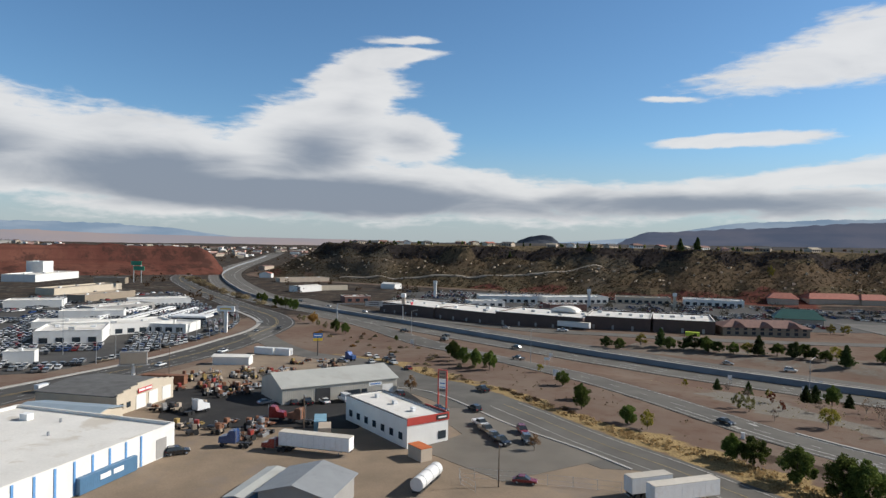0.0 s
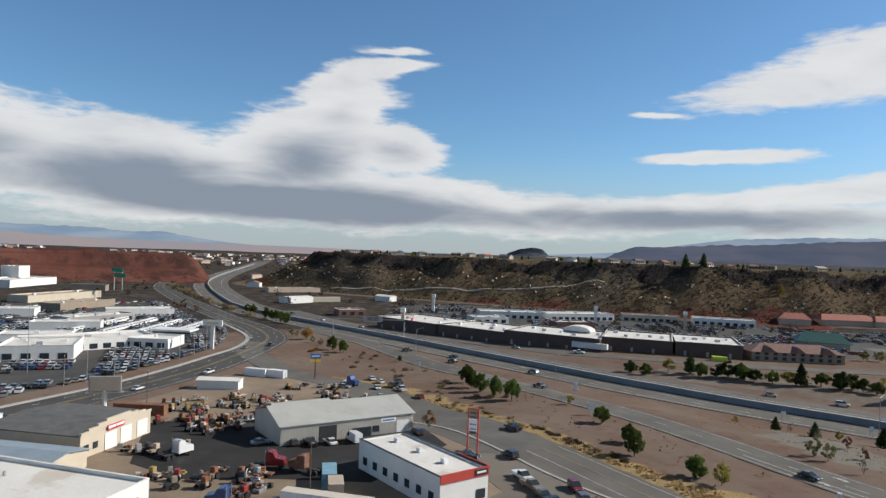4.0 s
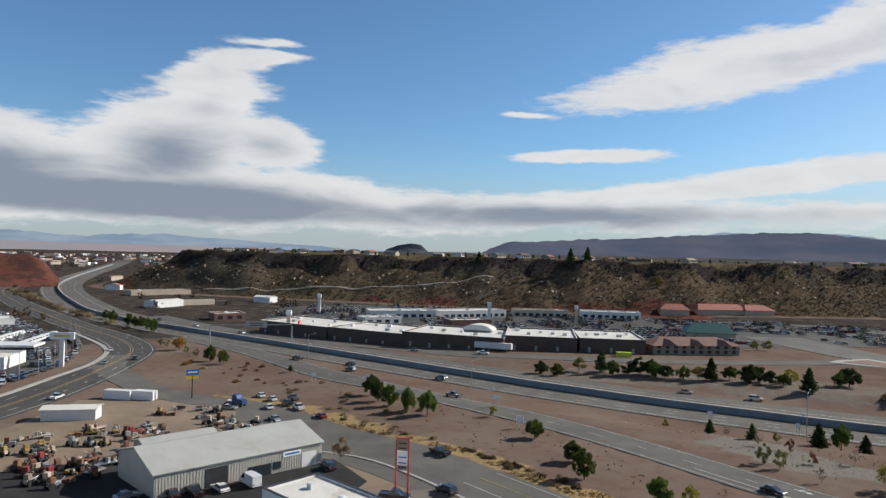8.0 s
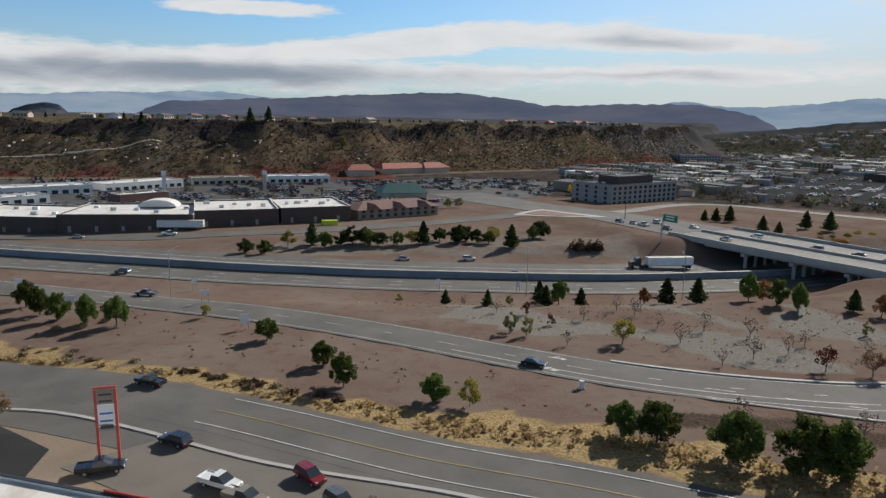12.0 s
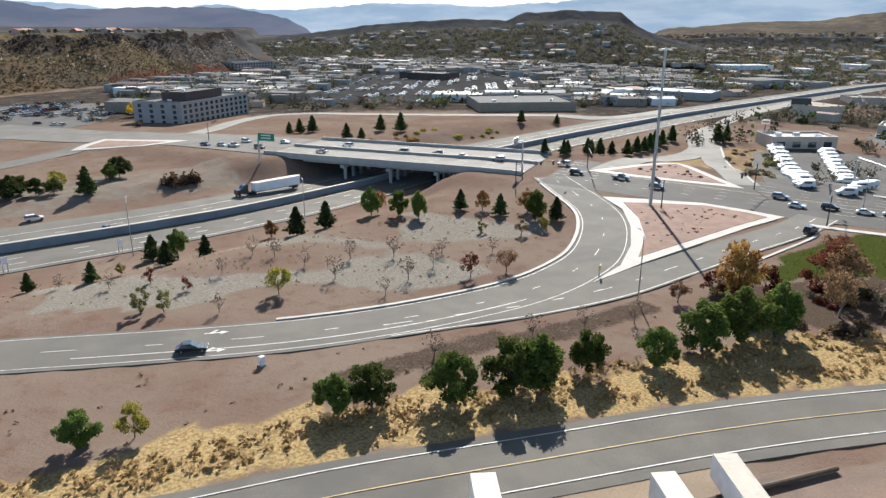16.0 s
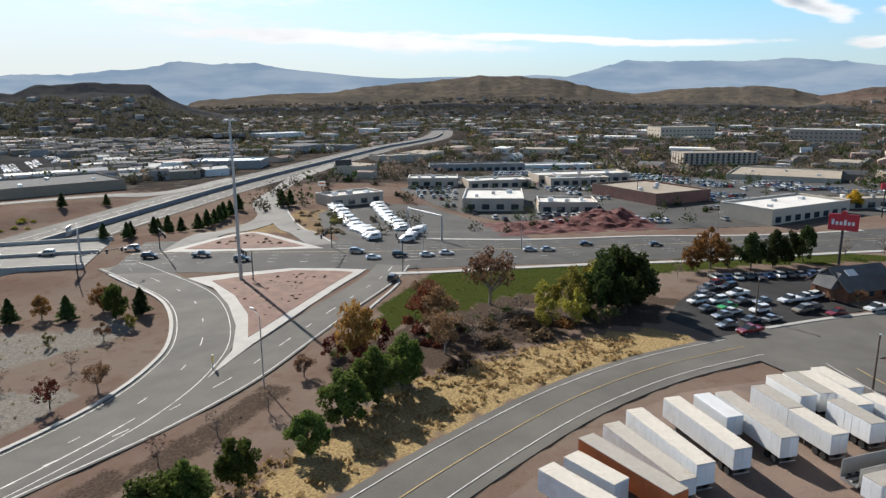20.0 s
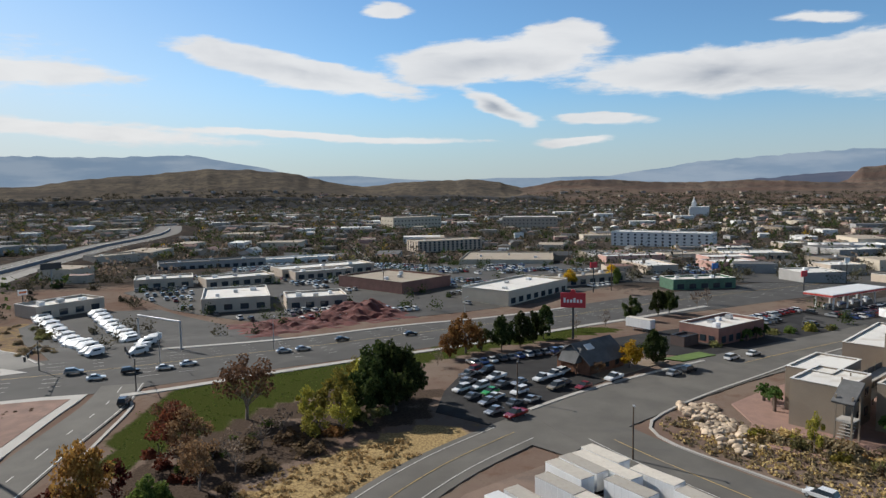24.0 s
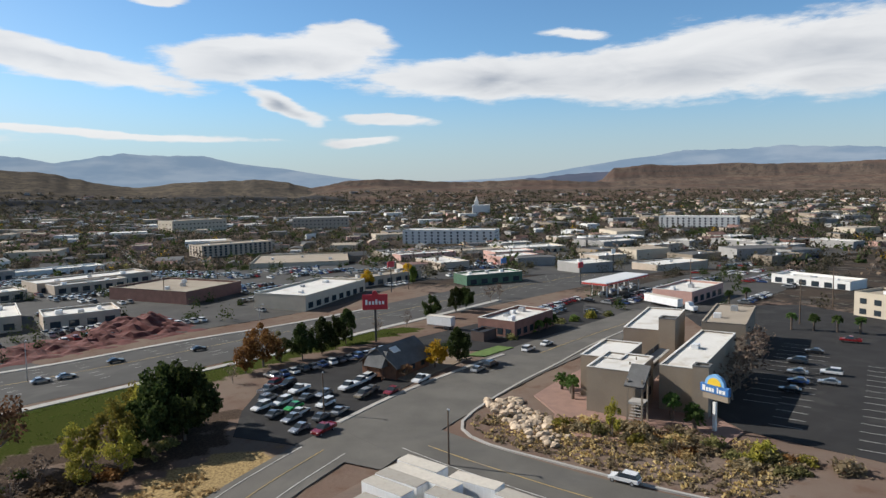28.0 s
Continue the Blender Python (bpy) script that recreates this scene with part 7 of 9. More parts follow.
for x, y, h in ((6.9, 25.7, 7), (-36.5, 19, 8.5), (-122, 32, 8.5)):
    p = pole("utility_pole", "weathered wooden utility pole in the yard", "utility pole", x, y, h)
    part("cap", box_mesh("pole_lamp", 0.5, 0.25, 0.2, steel), p, m=pose(0.3, 0, h - 0.2))


def fence(points, h=1.8, label="wire mesh fence on thin steel posts"):
    f = new("wire_fence")
    tagged(f, label, "fence")
    c = curve(points, 3.0)
    for p in c:
        part("post", kept(("fpost", h), lambda: mesh_of("fence_post", lambda bm: tube(bm, (0, 0, -0.2), (0, 0, h), 0.04, 0.04, 5), steel)), f, m=pose(p[0], p[1], at(*p)))
    for z in (0.2, h * 0.5, h - 0.05):
        part("rail", ribbon(c, 0.015, 0.015, lambda x, y: at(x, y) + z, 0.03, steel, "fence_wire"), f)


fence([(6, 21), (0, 24), (12, 32), (22, 38)]), None
wl = thing("log_beam", "dark fallen log at the yard edge", "log", 58, 34.5, -14)
part("beam", mesh_of("beam", lambda bm: tube(bm, (-8, 0, 0.35), (8, 0, 0.35), 0.3, 0.25, 8), wood_pole), wl)

# ---- trailer yard ----
for k, (x, y, l, kind, turn) in enumerate(((51, 31.7, 13, 5, 60), (44.5, 33.1, 12, 0, 64), (65.3, 23.1, 13.2, 0, 58), (70.2, 23.8, 6.8, 0, 57), (72.4, 20.6, 13.2, 1, 52), (76.6, 19.2, 13.2, 2, 42), (79.7, 17.2, 13.4, 0, 38), (84.2, 13.3, 13.4, 0, 36), (89, 11.8, 6.6, 3, 35), (88, 7.8, 12.3, 0, 33), (93.7, 4.9, 6.8, 0, 34), (88, 1.1, 6.6, 0, 35), (97.8, 2.9, 6.9, 0, 31), (99.4, 0.7, 7, 0, 33), (98.9, -2.2, 10.6, 0, 31), (102.5, -3, 6.9, 0, 32), (92.2, -3.5, 6.6, 0, 34), (95.2, -7.7, 6.8, 0, 36), (88.3, -11.2, 7.2, 0, 30))):
    lab = {0: "white semi trailer with a dusty roof parked on dirt", 1: "orange-sided semi trailer with a white roof", 2: "low flat-topped white trailer with a dusty deck", 3: "short white trailer with ribbed sides", 4: "open-topped grey tipper trailer", 5: "white slat-sided livestock trailer"}[kind]
    trailer(x, y, turn, l, orange_metal if kind == 1 else grey_wall if kind == 4 else None, white_metal if kind == 3 else None, lab, 3.4 if kind == 2 else 4.0, open_top=kind == 4)
for x, y, l, kind in ((83.2, -4.9, 10, 4), (79.9, -6.6, 11.5, 0), (77.6, -9.6, 11, 0)):
    trailer(x, y, -51, l, grey_wall if kind == 4 else None, None, "open-topped grey tipper trailer" if kind == 4 else "white semi trailer with a dusty roof parked on dirt", 3.7, open_top=kind == 4)
for x, y, h in ((108, -8.6, 8.2), (137.6, 4.4, 7.6)):
    p = pole("utility_pole", "dark wooden street pole with a small lamp", "utility pole", x, y, h, 0.16)
    part("lamp_head", box_mesh("pole_head", 0.6, 0.25, 0.15, steel), p, m=pose(-0.25, 0, h))

# ---- motel, lots and shops near the boulevard ----
MZ = 1.3
patch("motel_terrace", [(122, -33), (118, -30.5), (111, -31), (104, -38), (100, -50), (103, -56), (118, -58), (142, -86), (162, -78), (140, -44), (132, -34)], pink_gravel, 0.25, "pink gravel terrace round the motel")
m1 = flat_building("motel_wing", "brown stucco motel wing with a pale flat roof", 121.6, -45.9, -50, 12, 8.4, 7.7, brown_wall, white_roof, 0.25, 0, z=MZ, category="motel", wins=(("s", 3, 1.4, 1.4, 2.0), ("s", 3, 1.4, 1.4, 5.2)))
m1b = flat_building("motel_wing", "brown stucco motel wing with a pale flat roof", 130.5, -49.9, -50, 14, 7.6, 7.6, brown_wall, white_roof, 0.25, 0, z=MZ, category="motel", wins=(("s", 4, 1.4, 1.4, 2.0), ("s", 4, 1.4, 1.4, 5.2)))
m2 = flat_building("motel_wing", "brown stucco motel wing with a long pale flat roof", 124.3, -65.4, -52, 32, 6.8, 7.7, brown_wall, white_roof, 0.25, 1, z=MZ, category="motel", wins=(("n", 7, 1.4, 1.4, 2.0), ("n", 7, 1.4, 1.4, 5.2)))
m3 = flat_building("motel_wing", "brown stucco motel wing with a pale flat roof", 154, -77.1, -47, 27, 9, 7.4, brown_wall, white_roof, 0.25, 0, z=MZ - 0.3, category="motel")
m4 = flat_building("motel_wing", "brown stucco motel wing with a patched grey roof", 153.6, -98.4, -48, 26, 9.5, 7.2, brown_wall, tan_roof, 0.25, 2, z=MZ - 0.6, category="motel")
st = thing("stair_tower", "motel stair tower with a sloping metal hood", "stair tower", 112.4, -43.0, -52, MZ)
for sx in (-1.5, 1.5):
    for sy in (-1.2, 1.2):
        part("post", box_mesh("stair_post", 0.25, 0.25, 7.6, brown_wall), st, m=pose(sx, sy, 0))
part("hood", mesh_of("hood", lambda bm: prism(bm, [(-2.2, 6.6), (1.9, 9.2), (2.1, 9.2), (2.1, 8.9), (-2.0, 6.3)], -1.6, 1.6), grey_roof), st, "dark grey metal hood"), part("landing", box_mesh("landing", 3.2, 2.6, 0.2, concrete), st, m=pose(0, 0, 3.4))
for k in range(8):
    part("step", box_mesh("stair_step", 0.3, 2.2, 0.08, concrete), st, m=pose(-1.4 + k * 0.36, 0, 0.4 + k * 0.4))
tw = flat_building("motel_tower", "square brown stucco stair block", 139.5, -69.6, -50, 3.4, 3.4, 10.4, brown_wall, grey_roof, 0.2, 0, z=MZ, category="tower")
ch = flat_building("motel_tower", "narrow grey hooded chimney block on the motel", 111.4, -55.0, -52, 2.6, 2.6, 8.6, brown_wall, grey_roof, 0.2, 0, z=MZ, category="tower")
gw = thing("gallery", "motel gallery walkway between the wings", "walkway", 125.0, -54.6, -51, MZ)
for z in (3.0, 6.0):
    part("floor_slab", box_mesh("gallery_slab", 20, 2.2, 0.2, concrete), gw, m=pose(0, 0, z)), part("railing", box_mesh("gallery_rail", 20, 0.08, 1.0, dark_trim), gw, m=pose(0, 1.05, z + 0.2))
for k in range(6):
    part("post", box_mesh("gallery_post", 0.2, 0.2, 8, brown_wall), gw, m=pose(-9.5 + k * 3.8, 1.0, 0))
sg = thing("motel_sign", "motel pylon sign with a yellow sunrise on blue", "sign", 105.0, -52.2, 196, MZ)
part("post", box_mesh("motel_post", 0.5, 0.5, 5.0, white_wall, -0.5), sg, "white square post")
pn = part("panel", box_mesh("motel_panel", 5.0, 0.7, 1.35, sign_blue, 0, 0.05), sg, "blue panel with white lettering", pose(0, 0, 5.9))
part("lower_panel", box_mesh("motel_low", 4.4, 0.6, 0.9, brown_wall), sg, m=pose(0.2, 0, 4.95))
def half(bm, r, y):
    vs = [bm.verts.new((r * math.cos(a), s * y, r * math.sin(a))) for s in (-1, 1) for a in np.linspace(0, math.pi, 17)]
    bm.faces.new(vs[:17]), bm.faces.new(vs[17:][::-1])
    for k in range(16):
        bm.faces.new((vs[k], vs[17 + k], vs[18 + k], vs[k + 1]))
    bm.faces.new((vs[0], vs[16], vs[33], vs[17]))
part("sky_disc", mesh_of("sky_disc", lambda bm: half(bm, 1.7, 0.3), mat("pale_blue_sign", (0.2, 0.42, 0.7), 0.4, var=0.05)), sg, m=pose(0, 0, 7.25))
part("sun_disc", mesh_of("sun_disc", lambda bm: half(bm, 1.2, 0.36), sign_yellow), sg, m=pose(0, 0, 7.25))
for k, (x0, w_, h_) in enumerate(((-2.1, 0.5, 0.9), (-1.5, 0.4, 0.6), (-1.0, 0.4, 0.6), (-0.5, 0.4, 0.6), (0.3, 0.2, 0.9), (0.8, 0.45, 0.6), (1.4, 0.45, 0.6))):
    part("lettering_bar", box_mesh("motel_bar", w_, 0.06, h_, sign_white), pn, m=pose(x0 + 0.3, -0.37, 0.24))


def palm(x, y, h, z=None):
    p = thing("palm_tree", "short fan palm with a shaggy trunk on gravel", "palm", x, y, (x * 40) % 360, z, "palms")
    part("trunk", mesh_of("palm_trunk", lambda bm: [tube(bm, (0, 0, -0.3), (0, 0, h * 0.5), 0.32, 0.26, 8), tube(bm, (0, 0, h * 0.5), (0, 0, h * 0.75), 0.34, 0.4, 8)], bark), p)
    r = np.random.RandomState(int(abs(x * 10)))
    pts = []
    for k in range(34):
        a, e = r.uniform(0, 6.28), r.uniform(-0.5, 1.2)
        d = np.array([math.cos(a) * math.cos(e), math.sin(a) * math.cos(e), math.sin(e)])
        for s in np.linspace(0.35, 1.45, 9):
            pts.append(np.array([0, 0, h * 0.76]) + d * s - np.array([0, 0, 0.28 * s * s]))
    part("crown", mesh_np("palm_crown", cards(np.array(pts), 0.24, r, long=1.6), LEAF["palm"]), p)


for x, y, h in ((133.5, -40.7, 3.4), (127.4, -39.6, 4.4), (130.5, -41, 3.8), (111.6, -49.2, 5.0), (113.4, -50.4, 4.4), (106.9, -49.8, 4.6), (105.6, -49.0, 3.6), (162.4, -127.2, 5), (158.8, -131.3, 5), (154.7, -135, 5), (150.8, -138.4, 5), (199, -145.7, 6), (197, -137, 6), (185, -62, 3), (188, -66, 3), (192, -70, 3)):
    palm(x, y, h)
for x, y, h in ((122.3, -73, 8), (128, -80, 9), (133, -86, 8.5), (117, -66.5, 7), (138.3, -92, 8), (126, -76, 7.5), (144, -98, 7)):
    tree("bare", x, y, h, 1.2, "large bare grey tree beside the motel")
br = random.Random(21)


def boulder_mesh(k):
    def rock(bm):
        bmesh.ops.create_icosphere(bm, subdivisions=2, radius=1.0)
        for v in bm.verts:
            v.co = v.co * (1 + 0.32 * noise.noise(v.co * 1.4 + Vector((k * 5, 0, 0)))) * Vector((1, 0.8, 0.72)).length / 1.47
            v.co.z *= 0.75
    return kept(("boulder", k), lambda: mesh_of("boulder", rock, boulder_stone))


for k in range(150):
    u = br.random()
    x, y = 131.5 + (112 - 131.5) * u + br.uniform(-4.5, 3.2), -26.5 + (-26 + 26.5) * u + br.uniform(-4.0, 3.0)
    r = br.uniform(0.3, 1.05)
    ob = new("boulder", boulder_mesh(k % 5))
    ob.matrix_basis = pose(x, y, at(x, y) + r * 0.3, br.uniform(-30, 30), br.uniform(-30, 30), br.uniform(0, 360)) @ Matrix.Diagonal((r, r * 0.85, r * 0.8, 1))
    tagged(ob, "pale tan boulder on the bank below the motel", "boulder", "boulders below the motel")
for k in range(46):
    u = br.random()
    x, y = 118 + (86 - 118) * u + br.uniform(-3, 3), -31 + (-58 + 31) * u + br.uniform(-4, 5)
    bush(br.choice(["sage", "olive", "straw", "lime", "sage", "orange"]), x, y, br.uniform(1.0, 2.5), br.uniform(0.8, 1.9), group="bushes below the motel")
for k in range(14):
    stripe("stall_line", [(101 + k * 2.6, -66 - k * 3.35), (105 + k * 2.6, -63 - k * 3.35)], 0, 0.14, paint_white, 0.04)
    stripe("stall_line", [(112 + k * 2.6, -72 - k * 3.35), (116.5 + k * 2.6, -68.5 - k * 3.35)], 0, 0.14, paint_white, 0.04)
    stripe("stall_line", [(88 + k * 2.6, -70 - k * 3.35), (92 + k * 2.6, -67 - k * 3.35)], 0, 0.14, paint_white, 0.04)
for x, y, k, c in ((126.4, -91.5, "sedan", "silver"), (123.5, -97.5, "suv", "white"), (118.3, -91, "sedan", "silver"), (133.5, -99, "suv", "grey"), (144.4, -127.5, "pickup", "red"), (117.2, -80, "sedan", "black"), (139.2, -110, "sedan", "black"), (121, -86, "sedan", "blue")):
    car(x, y, 38, k, c, where="in the motel parking lot", group="cars in the motel lot")
# log cabin sales office and its lot
cb = gable_building("log_cabin", "brown log cabin office with a grey pitched roof", 160.5, -15, -52, 12, 9, 3.0, 6.2, log_wood, grey_roof, 0.9, z=0.75, category="cabin", wins=(("s", 3, 1.2, 1.2, 1.6),))
part("porch_roof", mesh_of("porch", lambda bm: prism(bm, [(-8.2, 2.6), (-6.0, 5.6), (-5.8, 5.6), (-5.8, 2.6)], -2.4, 2.4), grey_roof), cb, "pitched porch roof")
part("roof_sign", box_mesh("roof_sign", 2.4, 0.1, 1.6, sign_white), cb, "white panel on the roof", pose(-3, -2.6, 5.0, -55, 0, 0))
for k in (-2, 2):
    part("porch_post", mesh_of("porch_post", lambda bm: tube(bm, (-7.4, k, -0.5), (-7.4, k, 2.8), 0.2, 0.2, 8), log_wood), cb)
patch("cabin_bed", [(150, -15.5), (155, -22), (164, -34), (167, -30), (163, -24), (156, -12)], yard_dirt, 0.2, "bare earth bed in front of the cabin")
patch("verge_grass", [(166, -33), (172, -44), (169, -47), (163.5, -37)], mat("green_turf", (0.1, 0.16, 0.035), 0.9, var=0.25, fine=12), 0.25, "small green lawn by the street")
for i, (x, y, c, k) in enumerate(((159.7, 10.5, "red", "suv"), (157.8, 8.5, "black", "suv"), (152.9, 6.8, "white", "pickup"), (150, 13, "silver", "suv"), (146.4, 10.7, "white", "suv"), (142.7, 9.1, "green", "sedan"), (147.5, 6, "grey", "sedan"), (148.5, 2.6, "silver", "sedan"), (142, 3.4, "white", "suv"), (137, 1.6, "silver", "sedan"),
                                 (130.8, 9.5, "silver", "sedan"), (128.3, 5.9, "red", "pickup"), (135, 5.2, "grey", "sedan"), (150.8, -2.6, "white", "pickup"), (153.2, -5.6, "white", "pickup"), (156, -8, "white", "suv"), (144.5, -4.2, "tan", "suv"), (145, 14.6, "white", "suv"), (155.4, 12.6, "silver", "pickup"), (144.5, -9.8, "red", "sedan"),
                                 (149.7, -17.3, "white", "pickup"), (139.6, 8.2, "white", "sedan"), (136.4, 10.2, "silver", "sedan"), (147, -6.2, "grey", "sedan"), (140.2, 12.6, "grey", "sedan"))):
    car(x, y, (132 if i % 3 else 318), k, c, where="for sale on the cabin lot", group="cars on the sales lot")
for k in range(14):
    car(165.4 + k * 0.95, 11 - k * 2.2, 28, "sedan" if k % 3 else "suv", ("silver", "blue", "white", "grey")[k % 4], where="in the long row at the lot edge", group="row of cars at the lot edge")
# restaurant sign and brick restaurant
ws_ = thing("restaurant_sign", "red restaurant sign on a dark post", "sign", 188, -17, 257)
part("post", mesh_of("rest_post", lambda bm: tube(bm, (0, 0, -0.3), (0, 0, 8.5), 0.28, 0.28, 10), dark_trim), ws_)
rp = part("panel", box_mesh("rest_panel", 6.4, 0.5, 3.9, sign_red, 0, 0.05), ws_, "red sign panel", pose(0, 0, 8.4))
for k in range(6):
    part("lettering_bar", box_mesh("rest_bar_%d" % (k % 2), 0.55, 0.06, 1.3 if k in (0, 3) else 0.85, sign_white), rp, m=pose(-2.2 + k * 0.85, -0.27, 1.3))
part("medallion", mesh_of("medallion", lambda bm: tube(bm, (0, -0.25, 12.5), (0, 0.25, 12.5), 0.7, 0.7, 16), sign_red), ws_, "round red medallion")
flat_building("restaurant", "dark red brick restaurant with a pale flat roof", 190, -57.5, -56, 21, 11.5, 4.8, brick_wall, white_roof, 0.7, 4, category="restaurant", wins=(("w", 4, 1.6, 1.5, 1.8), ("s", 6, 1.8, 1.6, 1.7)))
flat_building("bin_enclosure", "low dark block bin enclosure", 181, -44, -56, 6, 4, 2.6, dark_wall, dark_trim, 0.4, 0, category="enclosure")
tb = trailer(198, -38, 38, 8, label="white box truck body behind the restaurant", group="trucks")
trailer(206, -118, 8, 15, label="white semi trailer crossing the street", group="trucks"), tractor(195, -119.5, 188, PAINTS[0], "white truck tractor with a trailer")
# planted strip between the street and the restaurant
for k, (x, y) in enumerate(((178.5, -50.7), (185.8, -59.1), (191.0, -67.0), (194.5, -73.4), (196.0, -79.0), (198.7, -86.4), (199.5, -92.8))):
    bush(("olive", "pine", "lime")[k % 3], x, y, 1.5 + 0.3 * (k % 2), 1.5 + 0.4 * (k % 3), "rounded green shrub on the street verge", "verge shrubs")
    bush("darkbrush" if k % 2 else "pine", x + 2.4, y - 2.2, 1.2, 1.1, "low dark shrub on the street verge", "verge shrubs")
# gas station canopy and shops along the street
gs = thing("fuel_canopy", "white and red fuel station canopy over pumps", "canopy", 238, -121, -62)
part("roof", mesh_of("canopy_roof", lambda bm: box(bm, -16, 16, -5, 5, 4.6, 5.6), white_metal), gs), part("band", mesh_of("canopy_band", lambda bm: [box(bm, -16.05, 16.05, -5.06, -5.0, 4.7, 5.3), box(bm, -16.06, -16, -5, 5, 4.7, 5.3)], red_trim), gs, "red band")
for k in (-12, -4, 4, 12):
    for s in (-3, 3):
        part("post", box_mesh("canopy_post", 0.4, 0.4, 4.7, white_wall), gs, m=pose(k, s, 0))
    part("pump", box_mesh("pump", 0.8, 0.6, 1.7, white_metal), gs, m=pose(k, 0, 0.1))
    car(238 + k * 0.5 + 3, -121 - k * 0.85 - 3, -62, where="at the fuel pumps", group="cars at the fuel pumps", full=False)
